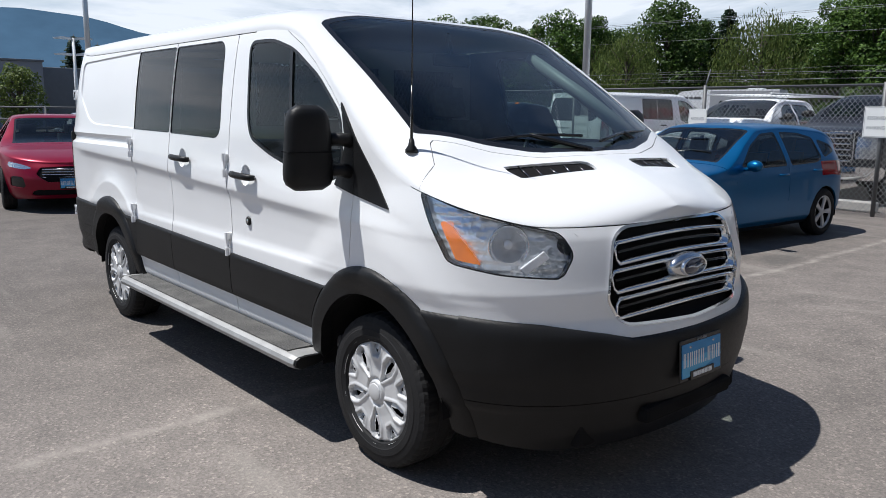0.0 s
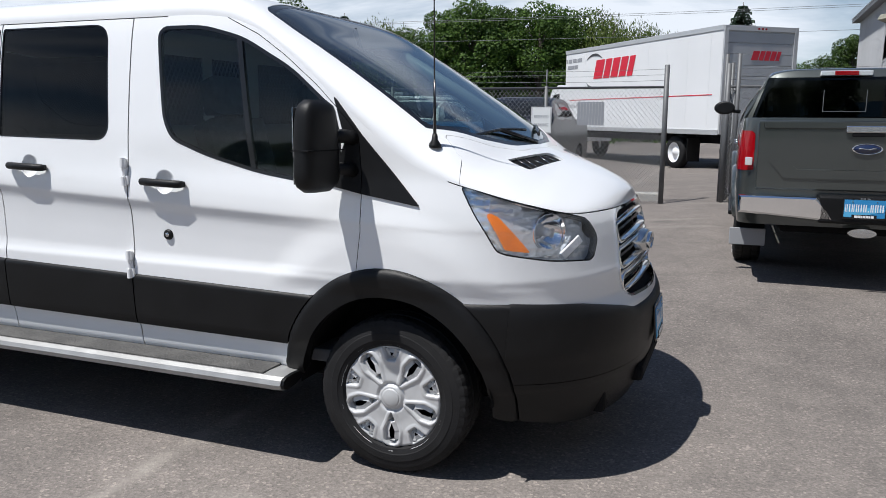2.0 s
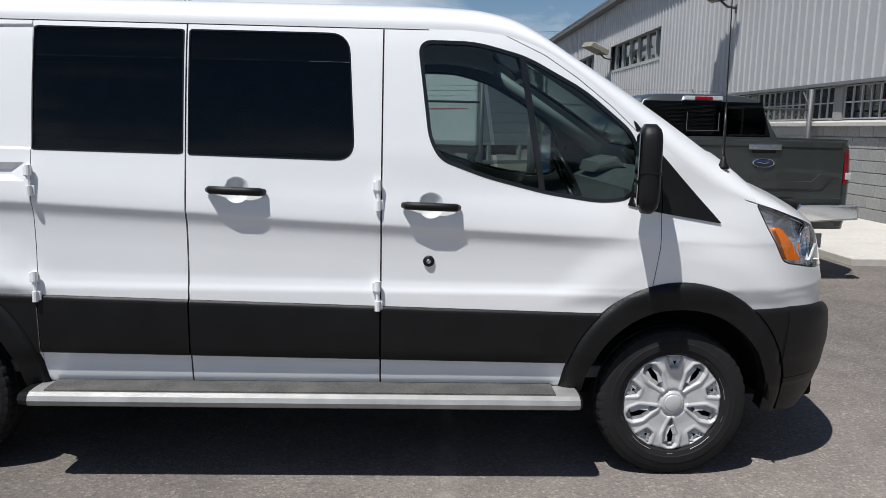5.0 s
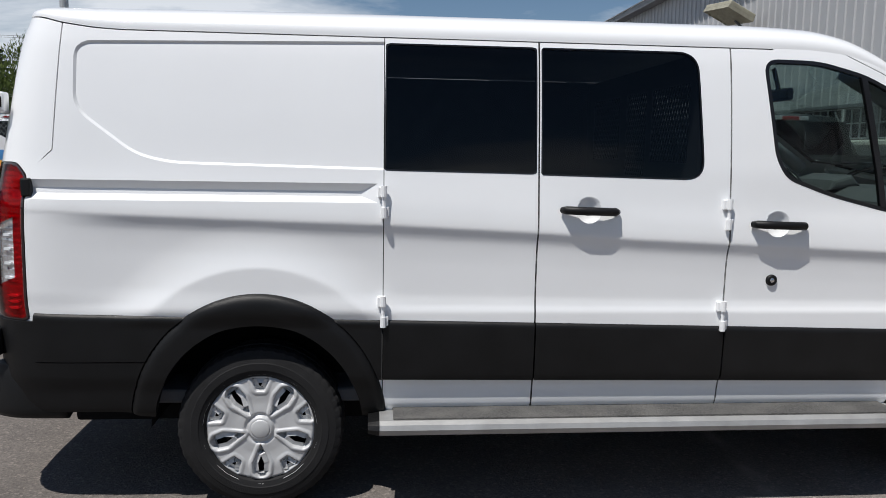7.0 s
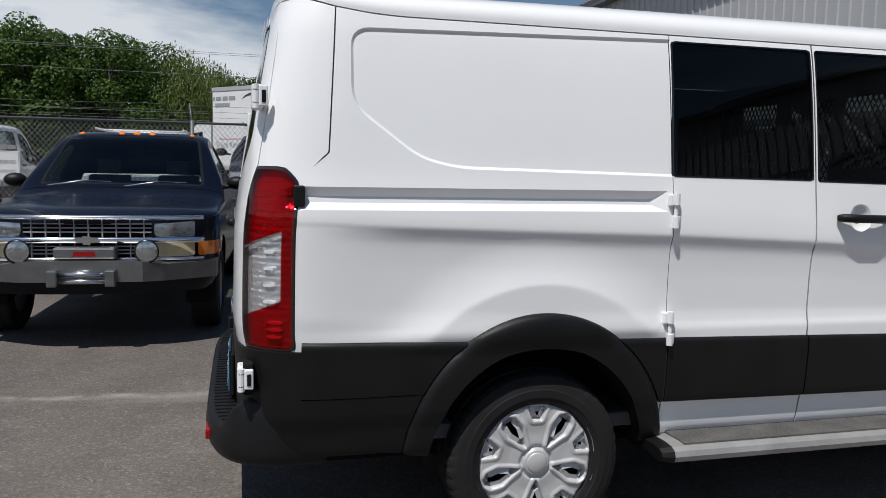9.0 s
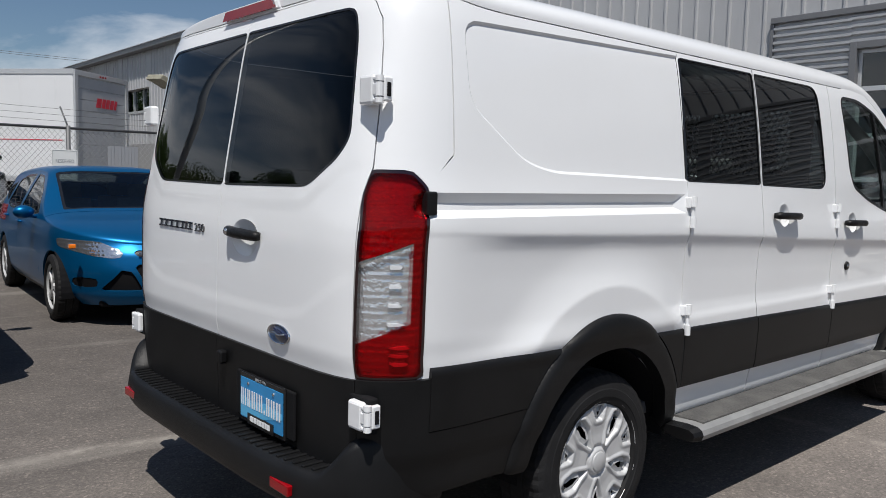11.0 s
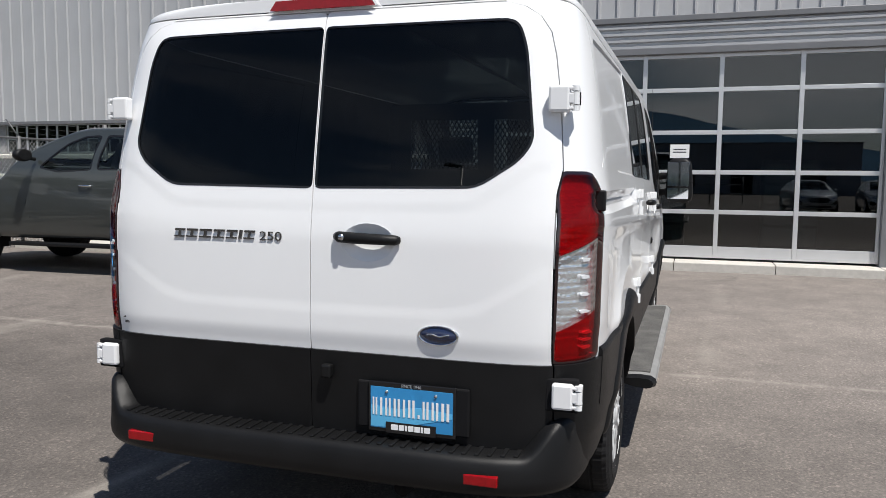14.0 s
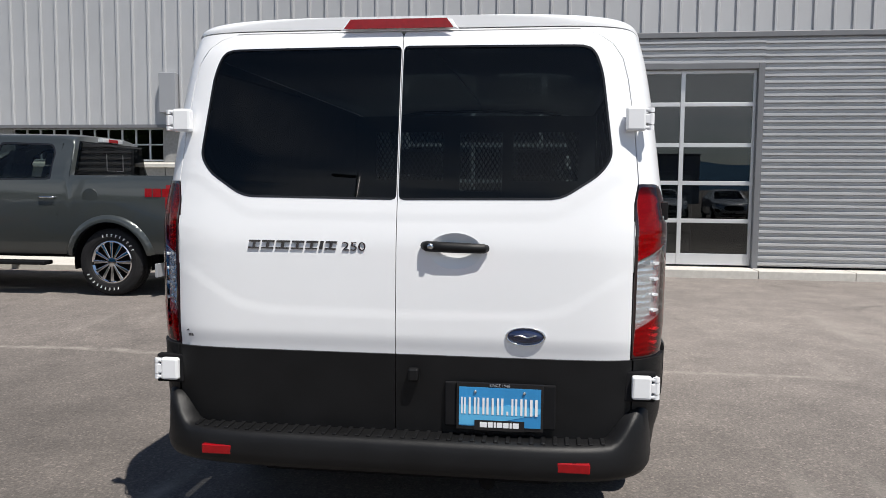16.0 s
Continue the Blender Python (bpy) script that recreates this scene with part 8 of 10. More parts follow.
def pickup_spec(paint_, cab0, cab1, nose_x, tail_x, half, top, rail, hood_z, axles, r, **kw):
    """A pickup: bed behind x = cab0, cab to cab1 (foot of the windscreen), bonnet ahead."""
    sp = dict(
        paint=paint_, width=table_width([(0.40, half - 0.09), (0.55, half - 0.02), (0.85, half), (1.10, half - 0.005), (rail - 0.05, half - 0.03), (rail + 0.10, half - 0.08), (top - 0.1, half - 0.27), (top + 0.1, half - 0.32)]),
        zbot=lerp_table([(tail_x, 0.52), (axles[1], 0.50), (axles[0], 0.46), (nose_x, 0.44)]),
        zside=smooth_table([(tail_x, rail), (cab0 - 0.03, rail), (cab0, top - 0.16), (cab0 + 0.25, top - 0.07), (cab1 - 1.15, top - 0.06), (cab1 - 0.80, top - 0.12), (cab1 - 0.35, rail + 0.22), (cab1 + 0.02, rail - 0.02), (cab1 + 0.25, hood_z - 0.05), (nose_x - 0.3, hood_z - 0.10), (nose_x, hood_z - 0.16)]),
        zmid=smooth_table([(tail_x, rail + 0.004), (cab0 - 0.03, rail + 0.004), (cab0, top - 0.02), (cab0 + 0.2, top), (cab1 - 1.0, top + 0.01), (cab1 - 0.80, top - 0.015), (cab1 - 0.30, rail + 0.30), (cab1 + 0.10, rail + 0.03), (cab1 + 0.3, hood_z + 0.02), (nose_x - 0.35, hood_z - 0.03), (nose_x, hood_z - 0.12)]),
        nose=smooth_table([(0.4, nose_x - 0.03), (0.6, nose_x), (1.0, nose_x - 0.01), (1.2, nose_x - 0.06), (2.0, nose_x - 0.1)]), tail=smooth_table([(0.4, tail_x), (0.9, tail_x), (1.4, tail_x + 0.02), (2.0, tail_x + 0.05)]),
        xs=nose_x - 0.55, xb=tail_x + 0.22, fpq=(3.2, 3.0), rpq=(2.2, 16.0), crown=(5.0, 2.2), axles=axles, r=r, arch=r + 0.075, track=half - 0.15, tw=0.13, rim=r * 0.62, spokes=6, belt=rail - 0.02,
        bands=(), under=(tail_x + 0.3, nose_x - 0.3, 0.6, 0.42, 0.62), cabin=(cab0 + 0.05, cab1), dash=cab1 - 0.1,
        mirror=(cab1 - 0.35, half + 0.17, rail + 0.13, 1.25), mirror_mat=M_PLASTIC, handle_mat=M_CHROME_SOFT)
    sp.update(kw)
    return sp


F150 = pickup_spec(P_GREY, -1.20, 1.12, 2.94, -2.94, 0.995, 1.95, 1.435, 1.27, (1.98, -1.755), 0.405, spokes=12, wheel_mat=M_CHROME, letters=True, arch_trim=P_GREY,
    windows=[([(0.72, 1.40), (0.36, 1.74), (0.12, 1.83), (-0.14, 1.84), (-0.14, 1.37), (0.4, 1.34)], 0.03), ([(-0.22, 1.84), (-0.92, 1.82), (-1.0, 1.70), (-1.02, 1.38), (-0.22, 1.37)], 0.05)],
    regions=[("rear", [(-1.09, 1.325), (-0.862, 1.325), (-0.862, 0.985), (-1.09, 0.985)], 0.015, M_RED, "tail_lamp", 0.006, 0.03),
             ("front", [(-0.98, 1.12), (-0.62, 1.12), (-0.62, 0.82), (-0.98, 0.82)], 0.03, M_CLEARLAMP, "headlight", 0.004, 0.03),
             ("front", [(-0.58, 1.12), (0.3, 1.12), (0.3, 0.72), (-0.58, 0.72)], 0.04, M_CHROME_SOFT, "grille", -0.01, 0.04),
             ("front", [(-1.0, 0.66), (0.3, 0.66), (0.3, 0.46), (-1.0, 0.46)], 0.02, M_CHROME, "front_bumper", 0.03, 0.05)],
    seams=[[(0.95, 1.30), (0.92, 0.9), (0.80, 0.5)], [(-0.18, 1.85), (-0.18, 0.5)], [(-1.05, 1.82), (-1.08, 1.3), (-1.10, 0.95), (-1.02, 0.52)], [(-1.24, 1.36), (-1.24, 0.5)]],
    screens=[(0.36, 1.14, 0.70, 0.80, M_GLASS_CAR, "windscreen", -0.004), (-2.90, -1.24, 0.78, 0.78, M_DARK, "bed_floor", -0.45)],
    hood=1.2, seats=(-0.15, -0.95), handles=((-0.06, 1.17), (-0.98, 1.17)))
f150 = vehicle("pickup_truck", "grey crew-cab pickup truck with chrome rear bumper parked nose-in", "pickup truck", pose(2.29, 6.35, 0.12, 0, 0, 91), F150)


def rear_glass(car, x, half, z0, z1, lean, material=M_BLACK):
    bm = bmesh.new()
    extrude_poly(bm, [(-half, z0), (half, z0), (half - 0.14, z1), (-half + 0.14, z1)], 0.012, Matrix.Translation((x, 0, 0)) @ Matrix.Rotation(-math.pi / 2, 4, 'Z'), 0.03)
    return part("rear_window", bm, material, car, "dark rear window")


g = rear_glass(f150, -1.285, 0.87, 1.42, 1.85, 0, M_GLASS_DARK)
bm = bmesh.new()
for a, b, c, d in ((-0.20, 0.20, 1.50, 1.506), (-0.20, -0.194, 1.506, 1.72), (0.194, 0.20, 1.506, 1.72)):
    box(bm, -1.295, -1.288, a, b, c, d)
part("slider_frame", bm, M_TRIM, f150, "rear slider frame")
bm = bmesh.new()
box(bm, -1.275, -1.20, -0.24, 0.24, 1.86, 1.915, 0.01)
part("cargo_lamp_bar", bm, M_CLEARLAMP, f150, "clear cargo lamp")
bm = bmesh.new()
box(bm, -1.283, -1.25, -0.11, 0.11, 1.865, 1.91, 0.005)
part("brake_lamp", bm, M_RED, f150, "red high brake lamp")
# tailgate furniture
bm = bmesh.new()
box(bm, -2.965, -2.93, -0.84, 0.84, 0.83, 1.415, 0.012)
tg = part("tailgate", bm, P_GREY, f150, "grey tailgate")
bm = bmesh.new()
box(bm, -2.975, -2.962, -0.80, 0.80, 1.345, 1.412, 0.01)
part("tailgate_spoiler", bm, P_GREY, tg)
bm = bmesh.new()
extrude_poly(bm, [(-0.62, 0.93), (0.62, 0.93), (0.74, 1.07), (0.60, 1.09), (0.52, 1.005), (-0.52, 1.005), (-0.60, 1.09), (-0.74, 1.07)], -0.012, Matrix.Translation((-2.964, 0, 0)) @ FACE_BACK, 0.006)
part("tailgate_panel", bm, P_GREY, tg, "embossed tailgate panel")
bm = bmesh.new()
bars(bm, [0.10, 0.05, 0.03, 0.10, 0.10], 0.055, Matrix.Translation((-2.966, 0, 1.035)) @ FACE_BACK, 0.005, 0.5)
part("tailgate_lettering", bm, P_GREY, tg, "embossed model name bars")
bm = bmesh.new()
box(bm, -2.99, -2.96, -0.17, 0.17, 1.315, 1.375, 0.01)
part("tailgate_handle", bm, M_CHROME_SOFT, tg, "satin chrome tailgate handle")
bm = bmesh.new()
box(bm, -2.985, -2.955, -0.12, 0.12, 1.285, 1.314, 0.005)
part("handle_pocket", bm, M_DARK, tg)
oval_badge(f150, Matrix.Translation((-2.972, 0, 1.185)) @ FACE_BACK, 0.115, 0.045)
for sg in (-1, 1):
    bm = bmesh.new()
    extrude_poly(bm, [(-0.97, 0.615), (-0.20, 0.560), (-0.26, 0.66), (-0.36, 0.765), (-0.97, 0.765)], 0.16, Matrix.Translation((-3.10, 0, 0)) @ FACE_BACK @ Matrix.Diagonal((sg, 1, 1, 1)) @ Matrix.Translation((0, 0, 0.02)), 0.02)
    bmesh.ops.recalc_face_normals(bm, faces=bm.faces)
    part("rear_bumper", bm, M_CHROME, f150, "chrome rear bumper wing")
    bm = bmesh.new()
    box(bm, -2.36, -2.33, sg * 0.86 - 0.16, sg * 0.86 + 0.16, 0.24, 0.40, 0.004)
    part("mud_flap", bm, M_PRINT_GREY, f150, "grey mud flap")
    bm = bmesh.new()
    box(bm, -0.95, 1.20, sg * 0.95 - 0.09, sg * 0.95 + 0.09, 0.36, 0.41, 0.015)
    part("running_board", bm, M_PLASTIC, f150, "black running board")
    bm = bmesh.new()
    box(bm, -2.956, -2.940, sg * 0.905 - 0.030, sg * 0.905 + 0.030, 1.03, 1.10, 0.006)
    part("reversing_lamp", bm, M_CLEARLAMP, f150, "clear reversing lamp")
bm = bmesh.new()
box(bm, -3.10, -2.92, -0.34, 0.34, 0.57, 0.80, 0.02)
part("bumper_step", bm, M_PLASTIC, f150, "black bumper centre step")
dealer_plate(f150, Matrix.Translation((-3.108, 0, 0.705)) @ FACE_BACK)
bm = bmesh.new()
lathe(bm, [(0.0, -0.006), (0.95, -0.005), (1.0, 0.004)], 26, Matrix.Translation((-3.11, 0, 0.50)) @ FACE_BACK @ Matrix.Diagonal((0.11, 1, 0.04, 1)))
part("hitch_cover", bm, M_CHROME_SOFT, f150, "oval hitch cover")
bm = bmesh.new()
bars(bm, [0.085, 0.10, 0.085], 0.10, Matrix.Translation((-2.36, 0.992, 1.235)) @ Matrix.Rotation(math.pi, 4, 'Z'), 0.003, 0.15)
part("side_decal", bm, M_RED, f150, "red decal bars")
bm = bmesh.new()
tube(bm, [(1.25, -0.80, 1.25), (1.22, -0.80, 2.02)], 0.004, 5)
part("aerial", bm, M_BLACK, f150, "thin aerial")
bm = bmesh.new()
lathe(bm, [(0.0, -0.004), (0.10, -0.003), (0.104, 0.004)], 24, Matrix.Translation((-1.52, 0.985, 1.18)) @ Matrix.Rotation(math.pi, 4, 'Z'))
part("fuel_door", bm, P_GREY, f150, "round fuel door")

CHEVY = pickup_spec(P_NAVY, -0.42, 1.00, 2.52, -2.60, 1.03, 1.86, 1.25, 1.19, (1.72, -1.72), 0.40, spokes=0, wheel_mat=M_STEEL,
    windows=[([(0.62, 1.30), (0.30, 1.66), (0.10, 1.75), (-0.34, 1.74), (-0.36, 1.28), (0.2, 1.27)], 0.03)],
    regions=[("front", [(-0.84, 1.06), (-0.52, 1.06), (-0.52, 0.925), (-0.84, 0.925)], 0.01, M_BEAM, "headlight", 0.004, 0.03),
             ("front", [(-0.84, 0.875), (-0.52, 0.875), (-0.52, 0.755), (-0.84, 0.755)], 0.01, M_TAN, "turn_lamp", 0.004, 0.03),
             ("front", [(-1.1, 0.875), (-0.865, 0.875), (-0.865, 0.755), (-1.1, 0.755)], 0.01, M_AMBER, "corner_marker", 0.004, 0.03),
             ("front", [(-0.50, 1.07), (0.3, 1.07), (0.3, 0.925), (-0.50, 0.925)], 0.01, M_DARK, "grille_upper", -0.03, 0.05),
             ("front", [(-0.50, 0.875), (0.3, 0.875), (0.3, 0.755), (-0.50, 0.755)], 0.01, M_DARK, "grille_lower", -0.03, 0.05)],
    seams=[[(0.92, 1.22), (0.90, 0.9), (0.86, 0.5)], [(-0.38, 1.75), (-0.38, 0.5)], [(-0.45, 1.27), (-0.45, 0.5)]],
    screens=[(0.25, 1.03, 0.68, 0.80, M_GLASS_CAR, "windscreen", -0.004), (-0.449, -0.425, 0.62, 0.62, M_GLASS_CAR, "rear_window", -0.004), (-2.55, -0.46, 0.78, 0.78, M_DARK, "bed_floor", -0.45)], hood=1.08, seats=(-0.15,), handles=((-0.22, 1.12),), mirror=(0.70, 1.10, 1.34, 1.05))
chev = vehicle("pickup_truck", "old dark navy pickup with a steel winch bumper and roof lamps", "pickup truck", pose(-5.42, 5.15, 0, 0, 0, -93) @ Matrix.Scale(0.93, 4), CHEVY)
FACE_F = Matrix.Rotation(math.pi / 2, 4, 'Z')
for zz, hh, mt in ((1.090, 0.018, M_CHROME), (0.900, 0.028, M_CHROME), (0.742, 0.014, M_CHROME)):
    bm = bmesh.new()
    pts = [(2.535 - 0.10 * (y / 0.95) ** 4, y, zz) for y in np.linspace(-0.92, 0.92, 25)]
    tube(bm, pts, hh, 8)
    part("grille_trim", bm, mt, chev, "chrome grille trim bar", smooth=True)
for zz in (1.035, 1.0, 0.965, 0.845, 0.815, 0.785):
    bm = bmesh.new()
    box(bm, 2.475, 2.505, -0.50, 0.50, zz - 0.005, zz + 0.005)
    part("grille_bar", bm, M_PRINT_GREY, chev)
for k in range(9):
    bm = bmesh.new()
    y = -0.44 + 0.11 * k
    box(bm, 2.48, 2.508, y - 0.004, y + 0.004, 0.755, 1.07)
    part("grille_post", bm, M_PRINT_GREY, chev)
bm = bmesh.new()
extrude_poly(bm, [(-0.085, -0.018), (-0.03, -0.018), (-0.03, -0.035), (0.03, -0.035), (0.03, -0.018), (0.10, -0.018), (0.085, 0.018), (0.03, 0.018), (0.03, 0.035), (-0.03, 0.035), (-0.03, 0.018), (-0.10, 0.018)], -0.015, Matrix.Translation((2.555, 0, 0.902)) @ FACE_F)
part("badge", bm, M_CHROME_SOFT, chev, "chrome badge shape")
bm = bmesh.new()
pl = [(-1.02, 0.0), (-0.98, 0.0)]
v0 = []
for y, x, z0, z1 in ((-1.02, 2.42, 0.575, 0.715), (-0.62, 2.66, 0.575, 0.715), (-0.46, 2.72, 0.575, 0.745), (0.46, 2.72, 0.575, 0.745), (0.62, 2.66, 0.575, 0.715), (1.02, 2.42, 0.575, 0.715)):
    v0.append([bm.verts.new((x, y, z0)), bm.verts.new((x, y, z1)), bm.verts.new((x - 0.22, y, z1)), bm.verts.new((x - 0.22, y, z0))])
for a, b in zip(v0, v0[1:]):
    for k in range(4):
        bm.faces.new((a[k], b[k], b[(k + 1) % 4], a[(k + 1) % 4]))
bm.faces.new(v0[0])
bm.faces.new(v0[-1][::-1])
bmesh.ops.recalc_face_normals(bm, faces=bm.faces)
wb = part("winch_bumper", bm, M_STEEL, chev, "plain steel winch bumper")
for y in (-0.22, 0.22):
    bm = bmesh.new()
    box(bm, 2.71, 2.80, y - 0.04, y + 0.04, 0.545, 0.68, 0.01)
    part("fairlead_post", bm, M_STEEL, wb)
for zz in (0.585, 0.645):
    bm = bmesh.new()
    tube(bm, [(2.755, -0.19, zz), (2.755, 0.19, zz)], 0.022, 10)
    part("fairlead_roller", bm, M_CHROME_SOFT, wb, smooth=True)
bm = bmesh.new()
box(bm, 2.52, 2.66, -0.24, 0.24, 0.755, 0.85, 0.015)
wn_ = part("winch", bm, M_STEEL, chev, "steel winch housing")
bm = bmesh.new()
extrude_poly(bm, [(-0.09, -0.02), (0.09, -0.02), (0.075, 0.02), (-0.075, 0.02)], -0.003, Matrix.Translation((2.662, 0, 0.80)) @ FACE_F)
part("winch_label", bm, M_RED, wn_, "red label bar")
for y in (-0.49, 0.49):
    bm = bmesh.new()
    m = Matrix.Translation((2.68, y, 0.825)) @ FACE_F
    lathe(bm, [(0.0, 0.05), (0.06, 0.05), (0.095, 0.0), (0.10, -0.02), (0.09, -0.025)], 24, m)
    fl_ = part("driving_lamp", bm, M_BLACK, chev, "round black driving lamp", smooth=True)
    bm = bmesh.new()
    lathe(bm, [(0.0, -0.03), (0.05, -0.027), (0.088, -0.018)], 24, m)
    part("lamp_lens", bm, M_BEAM, fl_, smooth=True)
for y in (-0.58, -0.16, 0.0, 0.16, 0.58):
    bm = bmesh.new()
    lathe(bm, [(0.0, 0.035), (0.03, 0.028), (0.045, 0.0)], 12, Matrix.Translation((0.16 - abs(y) * 0.1, y, 1.845 - 0.05 * abs(y) ** 2)) @ Matrix.Rotation(math.pi / 2, 4, 'X') @ Matrix.Diagonal((1.3, 1, 0.9, 1)))
    part("roof_marker", bm, M_AMBER, chev, "amber roof marker lamp", smooth=True)
for y0_, y1_ in ((-0.70, -0.12), (0.02, 0.62)):
    bm = bmesh.new()
    tube(bm, [(1.06, y0_, 1.30), (0.96, (y0_ + y1_) / 2, 1.345), (0.98, y1_, 1.34)], 0.010, 6)
    part("wiper", bm, M_CHROME_SOFT, chev, "bright wiper blade", smooth=True)

focus = vehicle("hatchback_car", "blue metallic hatchback car parked facing the van", "car", pose(-2.72, 6.42, 0, 0, 0, -93.5), FOCUS)
oval_badge(focus, Matrix.Translation((2.165, 0, 0.70)) @ FACE_F, 0.085, 0.036)
bm = bmesh.new()
box(bm, 2.165, 2.18, -0.20, 0.20, 0.44, 0.55, 0.006)
part("plate_holder", bm, M_PLASTIC, focus, "black empty plate holder")
for k in range(4):
    bm = bmesh.new()
    tube(bm, [(2.15, -0.30, 0.39 + 0.055 * k), (2.175, 0, 0.39 + 0.055 * k), (2.15, 0.30, 0.39 + 0.055 * k)], 0.006, 5)
    part("grille_slat", bm, M_BLACK, focus, smooth=True)
bm = bmesh.new()
tube(bm, [(2.12, -0.32, 0.69), (2.155, 0, 0.692), (2.12, 0.32, 0.69)], 0.009, 6)
part("grille_chrome", bm, M_CHROME, focus, "chrome grille strip", smooth=True)
for sg in (-1, 1):
    bm = bmesh.new()
    box(bm, 1.86, 1.92, sg * 0.83 - 0.03, sg * 0.83 + 0.03, 0.735, 0.775, 0.01)
    part("side_marker", bm, M_AMBER, focus, "amber side marker")
fusion = vehicle("sedan_car", "ruby red sedan car parked at the far side", "car", pose(-12.35, 0.95, 0, 0, 0, -10), SEDAN)
dealer_plate(fusion, Matrix.Translation((2.445, 0, 0.46)) @ FACE_F)
for zz in (0.55, 0.59, 0.63, 0.67):
    bm = bmesh.new()
    tube(bm, [(2.36, -0.38, zz), (2.425, 0, zz), (2.36, 0.38, zz)], 0.008, 6)
    part("grille_slat", bm, M_CHROME_SOFT, fusion, smooth=True)

# vehicles beyond the fence
FAR = dict(F150, paint=P_DARK, letters=False)
HEAVY = pickup_spec(P_DARK, -1.20, 1.12, 2.98, -2.94, 1.01, 2.02, 1.50, 1.42, (1.98, -1.70), 0.42, spokes=6, wheel_mat=M_CHROME_SOFT,
    windows=[([(0.72, 1.52), (0.36, 1.82), (0.12, 1.90), (-0.14, 1.91), (-0.14, 1.49), (0.4, 1.48)], 0.03), ([(-0.22, 1.91), (-0.92, 1.89), (-1.0, 1.78), (-1.02, 1.50), (-0.22, 1.49)], 0.05)],
    regions=[("front", [(-0.98, 1.24), (-0.68, 1.24), (-0.68, 0.84), (-0.98, 0.84)], 0.03, M_FACET_CAR, "headlight", 0.004, 0.03),
             ("front", [(-0.66, 1.30), (0.3, 1.30), (0.3, 0.76), (-0.66, 0.76)], 0.03, M_DARK, "grille", -0.02, 0.05),
             ("front", [(-1.0, 0.70), (0.3, 0.70), (0.3, 0.48), (-1.0, 0.48)], 0.02, M_CHROME, "front_bumper", 0.04, 0.06)],
    seams=[[(0.95, 1.42), (0.92, 0.9), (0.80, 0.5)], [(-0.18, 1.92), (-0.18, 0.5)], [(-1.05, 1.88), (-1.08, 1.4), (-1.10, 0.95), (-1.02, 0.52)]],
    screens=[(0.36, 1.14, 0.70, 0.80, M_GLASS_CAR, "windscreen", -0.004), (-2.90, -1.24, 0.78, 0.78, M_DARK, "bed_floor", -0.45)],
    hood=1.2, seats=(-0.15, -0.95), handles=((-0.06, 1.25), (-0.98, 1.25)))
heavy = vehicle("pickup_truck", "charcoal heavy-duty pickup with a tall chrome grille beyond the fence", "pickup truck", pose(-3.62, 14.55, 0, 0, 0, -90), HEAVY, "trucks beyond the fence")
for zz in (0.80, 0.90, 1.00, 1.10, 1.20, 1.28):
    bm = bmesh.new()
    tube(bm, [(2.955, -0.64, zz), (2.985, 0.0, zz), (2.955, 0.64, zz)], 0.022, 6)
    part("grille_bar", bm, M_CHROME, heavy, "chrome grille bar", smooth=True)
for yy in (-0.64, -0.32, 0.32, 0.64):
    bm = bmesh.new()
    box(bm, 2.945, 2.985, yy - 0.03, yy + 0.03, 0.78, 1.30, 0.008)
    part("grille_post", bm, M_CHROME, heavy, "chrome grille post")
oval_badge(heavy, Matrix.Translation((3.0, 0, 1.05)) @ FACE_F, 0.17, 0.07)
vehicle("pickup_truck", "white work pickup truck beyond the fence", "pickup truck", pose(-6.4, 14.6, 0, 0, 0, -90), dict(FAR, paint=P_WHITE), "trucks beyond the fence")

# ---- beyond the fence: box truck, parked van, motorhome, banner ----
def wheel_simple(parent, x, y, r, half, rim_mat, side):
    bm = bmesh.new()
    lathe(bm, [(r * 0.62, -half), (r * 0.93, -half * 1.02), (r, -half * 0.7), (r, half * 0.7), (r * 0.93, half), (r * 0.62, half)], 28, Matrix.Translation((x, y, r)))
    w = part("wheel", bm, M_RUBBER, parent, "black truck tyre", smooth=True)
    bm = bmesh.new()
    s = -half if side < 0 else half
    k = 1 if side < 0 else -1
    lathe(bm, [(0.0, s + 0.02 * k), (r * 0.2, s + 0.02 * k), (r * 0.24, s + 0.07 * k), (r * 0.5, s + 0.09 * k), (r * 0.58, s + 0.02 * k), (r * 0.63, s)], 24, Matrix.Translation((x, y, r)))
    part("rim", bm, rim_mat, w, "white steel rim", smooth=True)
    return w


P_BOX = mat("box_white", (0.74, 0.75, 0.76), 0.45, vary=0.04, scale=0.8, samt=0.10, second=(0.60, 0.60, 0.58), sscale=1.6)
M_BRANDRED = mat("decal_red", (0.60, 0.02, 0.045), 0.4, vary=0.03, scale=5)
# local frame: x forward along the box, y to its left; rear near corner at (0, -1.25)
TRUCK_YAW = 129.0
truck = thing("box_truck", "white rental box truck with red side marks beyond the fence", "truck", at=pose(0.63, 19.6, 0, 0, 0, TRUCK_YAW) @ Matrix.Translation((0, -1.25, 0)))
BL, BW, BZ0, BZ1 = 9.6, 1.25, 1.10, 4.10
